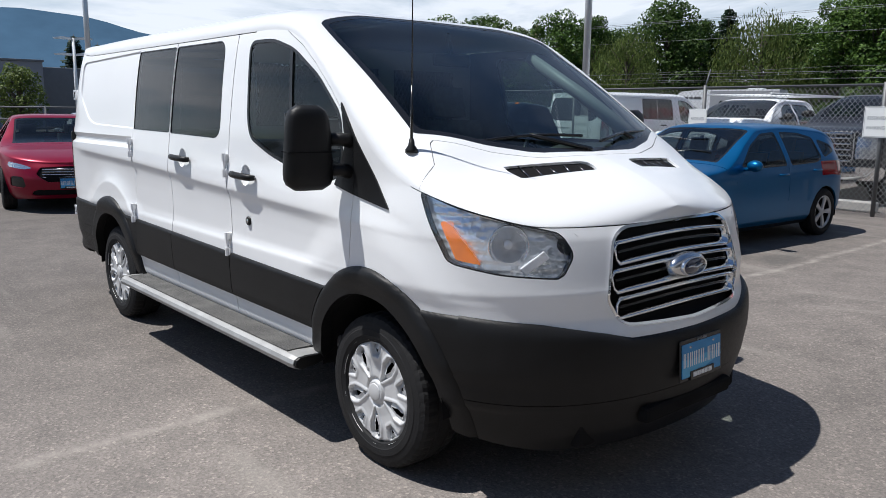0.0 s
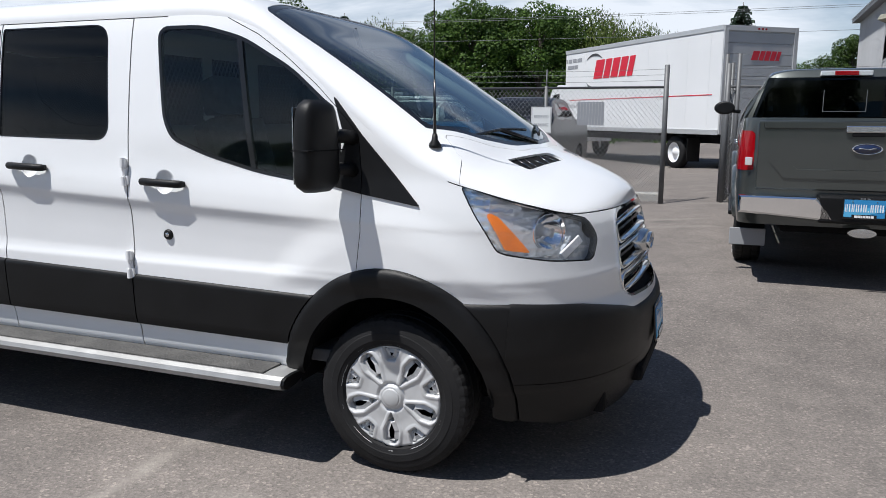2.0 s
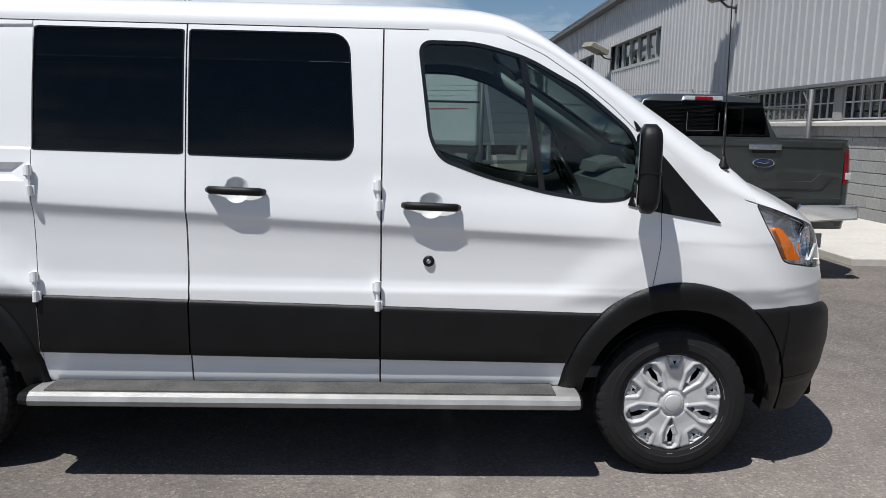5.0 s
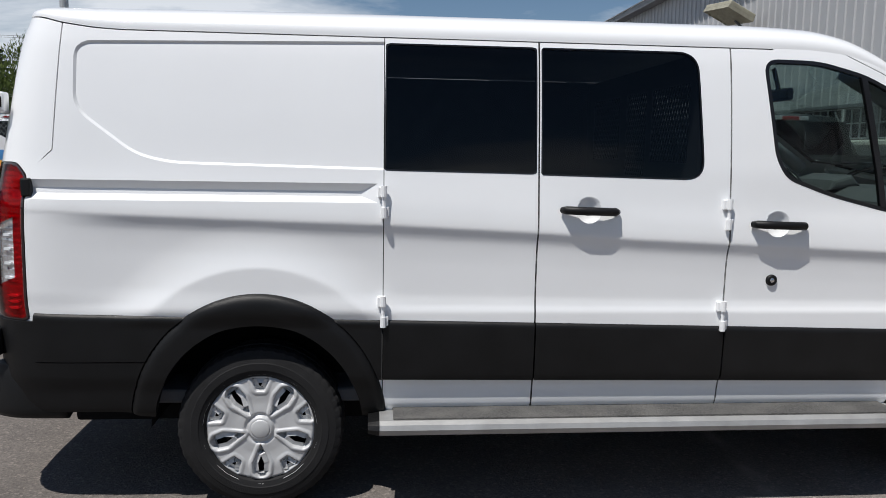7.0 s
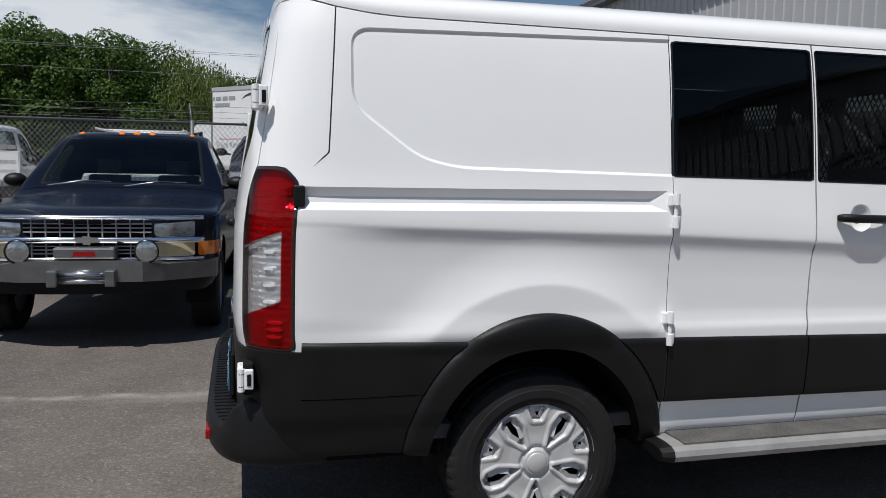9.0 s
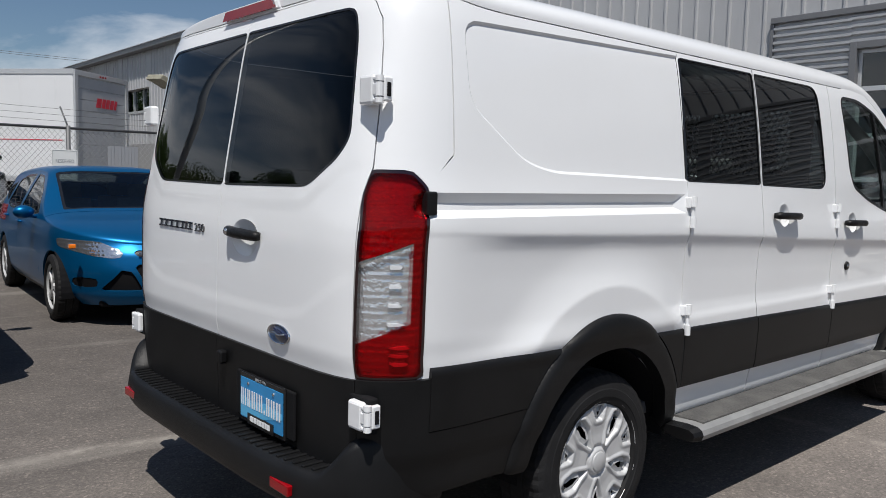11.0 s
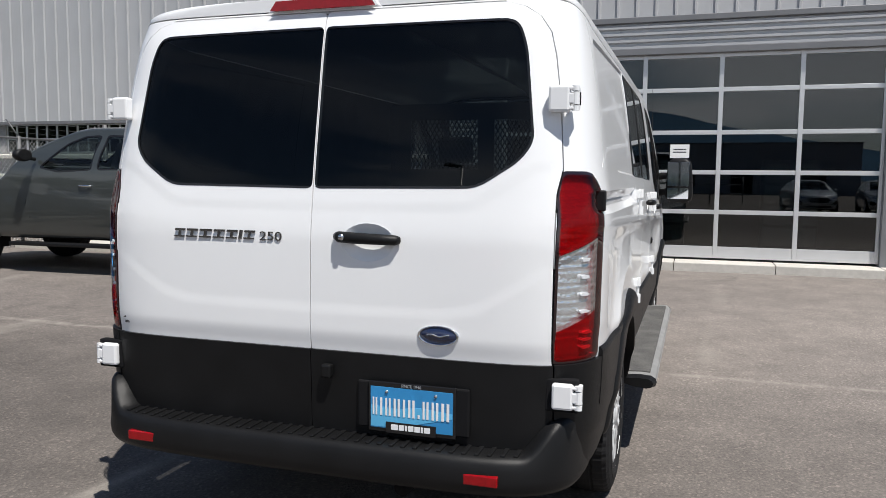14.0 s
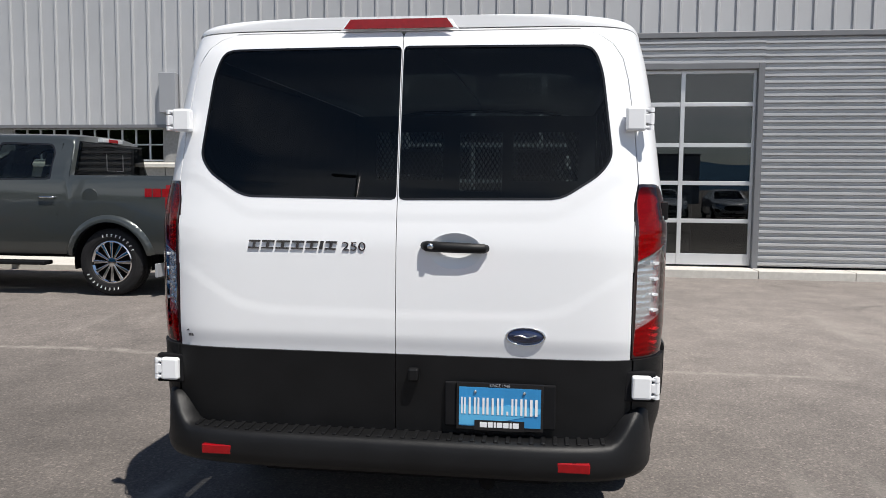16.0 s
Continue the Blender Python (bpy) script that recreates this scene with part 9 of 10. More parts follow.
# the near side of the box faces local +y
bm = bmesh.new()
box(bm, 0.0, BL, -BW, BW, BZ0, BZ1, 0.03)
bx = part("cargo_box", bm, P_BOX, truck, "white panelled cargo box")
for k in range(9):
    bm = bmesh.new()
    xx = BL * (k + 0.5) / 9
    box(bm, xx - 0.006, xx + 0.006, BW - 0.001, BW + 0.004, BZ0 + 0.14, BZ1 - 0.14)
    part("panel_joint", bm, P_BOX, bx)
for z0, z1 in ((BZ0 - 0.02, BZ0 + 0.13), (BZ1 - 0.13, BZ1 + 0.01)):
    bm = bmesh.new()
    box(bm, -0.01, BL + 0.01, BW, BW + 0.02, z0, z1, 0.006)
    part("side_rail", bm, M_FRAME, bx, "aluminium side rail")
bm = bmesh.new()
box(bm, 0.35, BL - 0.4, BW + 0.004, BW + 0.008, BZ0 + 1.10, BZ0 + 1.125)
part("side_stripe", bm, M_BRANDRED, bx, "thin red side line")
MS = Matrix.Translation((0, BW + 0.008, 0)) @ Matrix.Rotation(math.pi, 4, 'Z')
bm = bmesh.new()
bars(bm, [0.62, 0.42, 0.46, 0.44, 0.34], 0.66, MS @ Matrix.Translation((-5.9, 0, 3.28)), 0.004, 0.14, 0.10)
pieces_of("brand_bar", bm, M_BRANDRED, bx, "red brand mark as a plain bar")
for a0, a1, r, w, zc in ((0.6, 2.5, 0.62, 0.10, 0.1), (3.6, 5.2, 0.55, 0.10, -0.12)):
    bm = bmesh.new()
    n = 18
    out = [(r * math.cos(a0 + (a1 - a0) * k / n) * 1.2, zc + r * 0.9 * math.sin(a0 + (a1 - a0) * k / n)) for k in range(n + 1)]
    inn = [(x * (1 - w * math.sin(math.pi * k / n)), zc + (z - zc) * (1 - 1.6 * w * math.sin(math.pi * k / n))) for k, (x, z) in enumerate(out)]
    extrude_poly(bm, out + inn[::-1], -0.003, MS @ Matrix.Translation((-7.3, 0, 3.2)))
    part("brand_swoosh", bm, M_PRINT_DARK, bx, "dark curved brand stroke")
bm = bmesh.new()
bars(bm, [0.10, 0.3, 0.28, 0.36], 0.13, MS @ Matrix.Translation((-8.9, 0, 3.70)), 0.003, 0.6)
bars(bm, [0.55, 0.25], 0.13, MS @ Matrix.Translation((-9.0, 0, 3.46)), 0.003, 0.2)
pieces_of("contact_bar", bm, M_PRINT_GREY, bx, "grey contact line as a plain bar")
text_mesh("side_words", "Truck Rental & Leasing", 0.30, MS @ Matrix.Translation((-8.0, -0.004, 2.0)) @ Matrix.Rotation(math.pi / 2, 4, 'X'), M_PRINT_GREY, bx, 0.001)
M_ROLL = mat("grey_roll_door", (0.44, 0.46, 0.48), 0.5, vary=0.06, scale=2.0)
for k in range(9):
    bm = bmesh.new()
    box(bm, -0.03, -0.005, -1.12, 1.12, BZ0 + 0.10 + k * 0.305, BZ0 + 0.395 + k * 0.305, 0.008)
    part("roll_door_slat", bm, M_ROLL, bx, "grey roll-up door slat")
MR = Matrix.Translation((-0.035, 0, 0)) @ Matrix.Rotation(-math.pi / 2, 4, 'Z')
bm = bmesh.new()
bars(bm, [0.22, 0.15, 0.16, 0.16, 0.12], 0.26, MR @ Matrix.Translation((0.2, 0, 3.3)), 0.004, 0.14, 0.04)
pieces_of("rear_brand_bar", bm, M_BRANDRED, bx, "red brand mark as a plain bar")
bm = bmesh.new()
for a, b, c, d in ((-1.25, -1.12, BZ0, BZ1), (1.12, 1.25, BZ0, BZ1), (-1.12, 1.12, BZ1 - 0.14, BZ1)):
    box(bm, -0.06, 0.0, a, b, c, d, 0.006)
part("rear_frame", bm, M_FRAME, bx, "aluminium rear frame")
for k in range(3):
    bm = bmesh.new()
    box(bm, -0.075, -0.06, -0.14 + 0.12 * k, -0.08 + 0.12 * k, BZ1 - 0.10, BZ1 - 0.05, 0.004)
    part("marker_lamp", bm, M_RED, bx)
bm = bmesh.new()
for y in (-0.43, 0.43):
    box(bm, -0.1, BL + 1.8, y - 0.05, y + 0.05, 0.80, 1.08, 0.01)
for k in range(14):
    box(bm, 0.3 + k * 0.68, 0.38 + k * 0.68, -1.2, 1.2, 1.0, 1.09)
part("chassis", bm, M_DARK, truck, "black chassis rails")
bm = bmesh.new()
box(bm, -0.12, 0.0, -1.1, 1.1, 0.52, 0.64, 0.01)
for y in (-0.7, 0.7):
    box(bm, -0.08, 0.0, y - 0.05, y + 0.05, 0.6, 1.1)
part("under_guard", bm, M_PRINT_GREY, truck, "grey rear under-run guard")
for x in (2.2, 8.8):
    for sd in (-1, 1):
        wheel_simple(truck, x + (1.9 if x > 5 else 0), sd * 1.02, 0.50, 0.14, P_BOX, sd)
bm = bmesh.new()
box(bm, 1.75, 2.65, -1.0, 1.0, 0.98, 1.06, 0.01)
box(bm, 1.45, 1.48, 0.75, 1.2, 0.25, 0.95)
part("mud_guard", bm, M_PLASTIC, truck, "black mud guard")
bm = bmesh.new()
extrude_poly(bm, [(BL + 0.3, 0.6), (BL + 0.3, 2.75), (BL + 0.9, 2.85), (BL + 1.5, 2.65), (BL + 1.95, 1.85), (BL + 2.9, 1.65), (BL + 3.1, 0.55)], 2.2, Matrix.Translation((0, -1.1, 0)), 0.06)
cab_t = part("cab", bm, P_WHITE, truck, "white truck cab")
bm = bmesh.new()
extrude_poly(bm, [(BL + 0.75, 1.75), (BL + 0.8, 2.5), (BL + 1.35, 2.45), (BL + 1.7, 1.8)], 2.23, Matrix.Translation((0, -1.115, 0)))
part("side_window", bm, M_BLACK, cab_t, "dark side window")

# a second van like the first stands nose-out behind the banner
van_b = copy_thing(van, pose(-10.2, 17.0, 0, 0, 0, 90))
tagged(van_b, "white cargo van parked behind the fence banner", "van")

# motorhome
rv = thing("motorhome", "white and grey motorhome with an over-cab bunk", "motorhome", at=pose(-20.2, 38.5, 0, 0, 0, 196))
bm = bmesh.new()
extrude_poly(bm, [(-2.6, 0.65), (-2.6, 2.95), (1.5, 2.95), (2.6, 2.85), (3.1, 2.45), (3.0, 2.1), (1.7, 2.0), (1.6, 0.65)], 2.4, Matrix.Translation((0, -1.2, 0)), 0.12)
rb_ = part("body", bm, P_WHITE, rv, "white motorhome body")
bm = bmesh.new()
box(bm, -2.58, 1.0, 1.195, 1.21, 1.35, 2.88, 0.005)
part("side_panel", bm, M_PRINT_GREY, rb_, "dark grey side graphic")
for a, b in ((-2.2, -1.1), (-0.6, 0.5)):
    bm = bmesh.new()
    box(bm, a, b, 1.21, 1.22, 1.75, 2.35, 0.004)
    part("window", bm, M_BLACK, rb_, "dark side window")
bm = bmesh.new()
bars(bm, [0.3, 0.2, 0.4], 0.14, Matrix.Translation((2.0, 1.206, 2.5)) @ Matrix.Rotation(math.pi, 4, 'Z'), 0.004, 0.4)
part("name_lines", bm, M_PRINT_DARK, rb_, "dark name as plain bars")
bm = bmesh.new()
extrude_poly(bm, [(1.6, 0.55), (1.6, 1.98), (2.3, 1.95), (2.9, 1.35), (3.7, 1.15), (3.8, 0.55)], 2.0, Matrix.Translation((0, -1.0, 0)), 0.06)
rc_ = part("cab", bm, P_WHITE, rv, "white motorhome cab")
bm = bmesh.new()
extrude_poly(bm, [(1.8, 1.4), (1.85, 1.88), (2.25, 1.86), (2.68, 1.4)], 2.02, Matrix.Translation((0, -1.01, 0)))
part("side_window", bm, M_BLACK, rc_, "dark cab window")
bm = bmesh.new()
box(bm, -1.6, -0.8, -0.4, 0.4, 2.95, 3.18, 0.05)
part("roof_unit", bm, P_WHITE, rv, "white roof air unit")
for x in (-1.5, 2.9):
    for sd in (-1, 1):
        wheel_simple(rv, x, sd * 0.98, 0.38, 0.12, M_STEEL, sd)
bm = bmesh.new()
box(bm, -2.5, 3.4, -0.8, 0.8, 0.35, 0.66, 0.02)
part("underbody", bm, M_DARK, rv)

# ladder rack on the white work truck
rack = thing("ladder_rack", "white tubular ladder rack on the work truck", "rack", at=pose(-6.4, 14.6, 0, 0, 0, -90))
bm = bmesh.new()
for y in (-0.85, 0.85):
    tube(bm, [(-2.7, y, 1.36), (-2.7, y, 2.05), (1.0, y, 2.05)], 0.025, 6)
for x in (-2.7, -1.3, 0.1):
    tube(bm, [(x, -0.85, 2.05), (x, 0.85, 2.05)], 0.02, 6)
part("frame", bm, P_WHITE, rack, smooth=True)

# balloon banner tied to the fence
ban = thing("banner", "white vinyl banner printed with coloured balloons tied to fence", "banner", at=pose(-11.6, FY - 0.06, 0))
verts, faces = [], []
NB, MB = 30, 14
for i in range(NB + 1):
    for j in range(MB + 1):
        u, v = i / NB, j / MB
        top = 1.72 - 0.62 * sstep(0.72, 1.0, u) * 0.55 + 0.02 * math.sin(u * 9)
        z = 0.32 + (top - 0.32) * v
        if u > 0.9:
            z = 0.32 + 0.06 * (u - 0.9) * 10 + (top - 0.38) * v
        verts.append((2.78 * u - 0.06 * v * (u > 0.97), 0.02 * math.sin(u * 17 + 3 * v) * (0.4 + v), z))
for i in range(NB):
    for j in range(MB):
        a = i * (MB + 1) + j
        faces.append((a, a + MB + 1, a + MB + 2, a + 1))
sheet_b = mesh_part("sheet", verts, faces, mat("banner_vinyl", (0.74, 0.74, 0.75), 0.5, vary=0.05, scale=4), ban, "white creased vinyl sheet")
BAL = [mat("balloon_print_" + n, c, 0.45, vary=0.08, scale=6) for n, c in (("green", (0.06, 0.30, 0.05)), ("purple", (0.10, 0.06, 0.28)), ("teal", (0.12, 0.42, 0.46)), ("amber", (0.70, 0.36, 0.05)), ("red", (0.48, 0.05, 0.04)), ("pink", (0.62, 0.08, 0.22)), ("lime", (0.40, 0.58, 0.08)), ("blue", (0.05, 0.20, 0.45)))]
rnd = random.Random(5)
balloons = [(1.60, 1.45, 0, 0.20), (1.30, 1.30, 1, 0.17), (1.72, 1.25, 2, 0.20), (1.98, 1.38, 3, 0.17), (1.42, 1.00, 4, 0.19), (1.55, 0.95, 4, 0.12), (2.25, 1.30, 7, 0.11), (2.20, 1.15, 3, 0.10), (2.36, 1.18, 7, 0.12),
            (2.40, 1.02, 6, 0.12), (2.22, 0.98, 1, 0.12), (2.38, 0.86, 5, 0.14), (2.26, 0.80, 3, 0.10), (2.44, 0.68, 6, 0.15), (2.30, 0.56, 5, 0.13), (1.90, 0.44, 1, 0.13), (1.70, 0.47, 4, 0.10), (1.48, 0.44, 6, 0.10), (0.9, 1.35, 5, 0.19), (0.6, 1.15, 0, 0.2), (0.35, 1.3, 3, 0.18), (0.3, 0.7, 7, 0.17), (0.75, 0.6, 2, 0.16)]
for x, z, k, r in balloons:
    bm = bmesh.new()
    lathe(bm, [(0.0, -0.006), (0.7, -0.005), (1.0, 0.0)], 20, Matrix.Translation((x, -0.034, z)) @ Matrix.Rotation(rnd.uniform(-0.6, 0.6), 4, 'Y') @ Matrix.Diagonal((r * 0.92, 1, r * 1.08, 1)))
    part("balloon_print", bm, BAL[k], ban, smooth=True)
bm = bmesh.new()
box(bm, 1.02, 1.42, -0.040, -0.034, 0.58, 0.82)
part("slogan_patch", bm, M_PRINT_DARK, ban, "dark slogan patch")
bm = bmesh.new()
bars(bm, [0.07, 0.05, 0.05, 0.05], 0.05, Matrix.Translation((1.22, -0.041, 0.76)), 0.001)
bars(bm, [0.06, 0.06, 0.05, 0.06], 0.05, Matrix.Translation((1.22, -0.041, 0.63)), 0.001)
part("slogan_lines", bm, M_PRINT_WHITE, ban, "white slogan as plain bars")

# pale green steel skip, a black bin and a rusty coil behind the gate
M_SKIP = mat("pale_green_steel", (0.50, 0.56, 0.52), 0.6, vary=0.06, scale=3.0, second=(0.36, 0.37, 0.33), samt=0.4, sscale=2.5)
M_RUST = mat("rusty_steel", (0.13, 0.085, 0.05), 0.8, 0.2, vary=0.35, scale=12.0, bump=0.3, bscale=60.0)
SKX, SKY = 2.55, 11.9
sk = thing("skip_container", "pale green painted steel skip with scuffed sides", "container", at=pose(SKX, SKY, 0))
for x0, x1, y0, y1, z0, z1 in ((0.0, 3.0, 0.0, 0.06, 0.52, 1.42), (0.0, 3.0, 1.14, 1.2, 0.52, 1.42), (0.0, 0.06, 0.06, 1.14, 0.52, 1.42), (2.94, 3.0, 0.06, 1.14, 0.52, 1.42), (0.06, 2.94, 0.06, 1.14, 0.52, 0.58)):
    bm = bmesh.new()
    box(bm, x0, x1, y0, y1, z0, z1, 0.006)
    part("panel", bm, M_SKIP, sk)
bm = bmesh.new()
for y in (-0.02, 1.18):
    box(bm, -0.03, 3.03, y, y + 0.04, 1.38, 1.44, 0.006)
part("rim", bm, M_SKIP, sk, "folded top rim")
for x in (0.3, 1.5, 2.7):
    bm = bmesh.new()
    box(bm, x - 0.07, x + 0.07, 0.05, 1.15, 0.0, 0.52, 0.01)
    part("skid", bm, M_DARK, sk, "dark support")
bn = thing("storage_bin", "black plastic bin with an orange sticker", "bin", at=pose(SKX - 0.55, SKY + 0.3, 0))
bm = bmesh.new()
box(bm, -0.45, 0.45, -0.4, 0.4, 0.0, 1.36, 0.04)
part("body", bm, M_PLASTIC, bn)
bm = bmesh.new()
box(bm, -0.47, 0.47, -0.42, 0.42, 1.36, 1.42, 0.02)
part("lid", bm, M_PLASTIC, bn)
bm = bmesh.new()
box(bm, -0.02, 0.34, -0.407, -0.401, 1.14, 1.32)
part("sticker", bm, M_BRANDRED, bn, "orange-red sticker")
co = thing("chain_coil", "rusty coil of heavy chain lying behind the fence", "chain", at=pose(SKX + 1.5, SKY - 0.75, 0))
bm = bmesh.new()
tube(bm, [(0.34 * math.cos(k * 0.42) * (1 + 0.12 * math.sin(k * 1.3)), 0.28 * math.sin(k * 0.42), 0.05 + 0.0035 * k) for k in range(90)], 0.035, 6)
part("coil", bm, M_RUST, co, smooth=False)
bm = bmesh.new()
tube(bm, [(-0.3, 0.1, 0.06), (-0.75, -0.1, 0.05), (-1.2, 0.15, 0.05)], 0.05, 7)
part("loose_end", bm, M_RUST, co, smooth=False)

# power line beyond the lot
pl_ = thing("power_line", "overhead power line on wooden poles beyond the lot", "power line", at=pose(0, 42.0, 0))
for x in (-78.0, -38.5, 38.0):
    bm = bmesh.new()
    tube(bm, [(x, 0, 0), (x, 0, 8.1)], [0.14, 0.10], 8)
    part("wooden_pole", bm, mat("weathered_pole", (0.16, 0.13, 0.10), 0.9, vary=0.2, scale=6), pl_, smooth=True)
for z, dy in ((3.9, 0.0), (4.3, 0.15), (6.4, 0.0), (7.6, -0.4), (7.6, 0.4)):
    bm = bmesh.new()
    for a, b in ((-78.0, -38.5), (-38.5, 38.0)):
        tube(bm, [(a + (b - a) * k / 12, dy, z - 0.35 * math.sin(k / 12 * math.pi)) for k in range(13)], 0.010, 4)
    part("cable", bm, M_TRIM, pl_, smooth=True)

# ---- trees ----
def leaf_material(name, dark, light):
    m = bpy.data.materials.new(name)
    m.use_nodes = True
    nd, ln = m.node_tree.nodes, m.node_tree.links
    b = nd["Principled BSDF"]
    b.inputs["Roughness"].default_value = 0.6
    b.inputs["Specular IOR Level"].default_value = 0.25
    g = nd.new("ShaderNodeNewGeometry")
    r = nd.new("ShaderNodeValToRGB")
    r.color_ramp.elements[0].color, r.color_ramp.elements[1].color = (*dark, 1), (*light, 1)
    ln.new(g.outputs["Random Per Island"], r.inputs["Fac"])
    o = nd.new("ShaderNodeObjectInfo")
    mr = nd.new("ShaderNodeMapRange")
    mr.inputs["To Min"].default_value, mr.inputs["To Max"].default_value = 0.75, 1.25
    ln.new(o.outputs["Random"], mr.inputs["Value"])
    x = nd.new("ShaderNodeMixRGB")
    x.blend_type = 'MULTIPLY'
    x.inputs[0].default_value = 1.0
    ln.new(r.outputs["Color"], x.inputs[1])
    ln.new(mr.outputs["Result"], x.inputs[2])
    ln.new(x.outputs["Color"], b.inputs["Base Color"])
    tl_ = nd.new("ShaderNodeBsdfTranslucent")
    ln.new(x.outputs["Color"], tl_.inputs["Color"])
    ms = nd.new("ShaderNodeMixShader")
    ms.inputs[0].default_value = 0.3
    ln.new(b.outputs["BSDF"], ms.inputs[1])
    ln.new(tl_.outputs["BSDF"], ms.inputs[2])
    ln.new(ms.outputs["Shader"], nd["Material Output"].inputs["Surface"])
    return m


M_LEAF = leaf_material("broad_leaves", (0.018, 0.044, 0.008), (0.082, 0.142, 0.024))
M_LEAF_YELLOW = leaf_material("willow_leaves", (0.06, 0.10, 0.022), (0.19, 0.24, 0.06))
M_NEEDLE = leaf_material("spruce_needles", (0.012, 0.027, 0.015), (0.036, 0.066, 0.036))
M_BARK = mat("grey_bark", (0.09, 0.075, 0.06), 0.9, vary=0.3, scale=9.0, bump=0.4, bscale=40)


def leaf_cloud(rng, centres, radii, count, size, droop=0.0, flat=0.8):
    """Small leaf sprays scattered over the shells of many uneven lobes."""
    c = np.array(centres)
    r = np.array(radii)
    pick = rng.choice(len(c), count, p=r ** 2 / np.sum(r ** 2))
    d = rng.normal(size=(count, 3))
    d /= np.linalg.norm(d, axis=1, keepdims=True)
    rad = r[pick] * (0.55 + 0.5 * rng.random(count) ** 0.6)
    p = c[pick] + d * rad[:, None] * np.array((1, 1, flat))
    p[:, 2] -= droop * rng.random(count) * r[pick]
    n = d + rng.normal(size=(count, 3)) * 0.6 + np.array((0, 0, 0.35))
    n /= np.linalg.norm(n, axis=1, keepdims=True)
    a = np.cross(n, rng.normal(size=(count, 3)))
    if droop:
        a = a * 0.4 + np.array((0, 0, -1.0))
    a /= np.linalg.norm(a, axis=1, keepdims=True)
    b = np.cross(n, a)
    s = size * (0.6 + 0.8 * rng.random(count))
    L, W = a * s[:, None], b * (s * (0.34 if droop else 0.62))[:, None]
    v = np.stack([p - L, p + W * 0.9 - L * 0.1, p + L, p - W], axis=1).reshape(-1, 3)
    f = np.arange(count * 4).reshape(-1, 4)
    return v, f


def broad_tree(name, seed, height, spread, leaves, material, size=0.22, droop=0.0, base=0.16):
    rng = np.random.default_rng(seed)
    t = thing(name, "", "tree")
    bm = bmesh.new()
    tube(bm, [(0, 0, 0), (0.08, 0.03, height * 0.22), (-0.05, 0.08, height * 0.5), (0.05, 0, height * 0.82)], [0.24, 0.19, 0.13, 0.04], 8)
    cs, rs = [], []
    n = 26
    for k in range(n):
        z = height * (base + (0.93 - base) * (k + 0.5) / n)
        w = spread * math.sin(math.pi * min(1, (z / height - base + 0.10) / (1.12 - base)) ** 0.8) * (0.55 + 0.5 * rng.random())
        a = k * 2.4 + rng.random()
        p = np.array((w * math.cos(a), w * math.sin(a), z))
        cs.append(p)
        rs.append(spread * rng.uniform(0.26, 0.46))
        tube(bm, [(0, 0, max(0.6, z * 0.72)), tuple(p * np.array((0.5, 0.5, 1)) - np.array((0, 0, 0.10 * z))), tuple(p)], [0.08, 0.05, 0.015], 5)
    part("trunk", bm, M_BARK, t, "grey trunk with limbs", smooth=True)
    v, f = leaf_cloud(rng, cs, rs, leaves, size, droop)
    mesh_part("crown", v, f, material, t, "leafy crown", smooth=False)
    return t


def spruce(name, seed, height, spread):
    rng = np.random.default_rng(seed)
    t = thing(name, "", "tree")
    bm = bmesh.new()
    tube(bm, [(0, 0, 0), (0, 0, height)], [0.2, 0.02], 7)
    part("trunk", bm, M_BARK, t, "straight dark trunk", smooth=True)
    v = []
    z = height * 0.08
    while z < height * 0.985:
        w = spread * (1 - z / height) ** 0.62 + 0.05
        nb = max(5, int(9 * w / spread) + 4)
        off = rng.random() * 6
        for k in range(nb):
            a = off + k * math.tau / nb + rng.normal() * 0.15
            L = w * rng.uniform(0.65, 1.1)
            d = np.array((math.cos(a), math.sin(a), 0))
            s = np.array((-d[1], d[0], 0))
            m_ = max(3, int(L / 0.12))
            for j in range(m_):
                u = (j + 0.5) / m_
                c = d * L * u + np.array((0, 0, z - 0.30 * L * u + 0.12 * L * u * u))
                hw = 0.36 * (1 - 0.55 * u) * rng.uniform(0.7, 1.2)
                for g in (-1, 1):
                    tip = c + s * g * hw + d * 0.10 - np.array((0, 0, 0.10 + 0.12 * rng.random()))
                    v += [c - d * 0.06, c + d * 0.10, tip, tip - d * 0.10]
        z += 0.17 + 0.12 * (1 - z / height)
    v = np.array(v)
    mesh_part("crown", v, np.arange(len(v)).reshape(-1, 4), M_NEEDLE, t, "dark tiered needle boughs", smooth=False)
    return t


TREE_KINDS = {
    "a": (broad_tree("deciduous_tree", 1, 9.5, 2.9, 17000, M_LEAF, 0.102), 9.5),
    "b": (broad_tree("deciduous_tree", 2, 10.5, 2.5, 17000, M_LEAF, 0.098, base=0.10), 10.5),
    "c": (broad_tree("deciduous_tree", 3, 8.5, 3.3, 17500, M_LEAF, 0.102, base=0.08), 8.5),
    "w": (broad_tree("willow_tree", 4, 9.0, 3.4, 16000, M_LEAF_YELLOW, 0.125, droop=0.9, base=0.12), 9.0),
    "s": (spruce("spruce_tree", 5, 9.5, 2.9), 9.5),
    "y": (broad_tree("deciduous_tree", 6, 4.4, 1.35, 5200, M_LEAF_YELLOW, 0.08, base=0.22), 4.4),
}
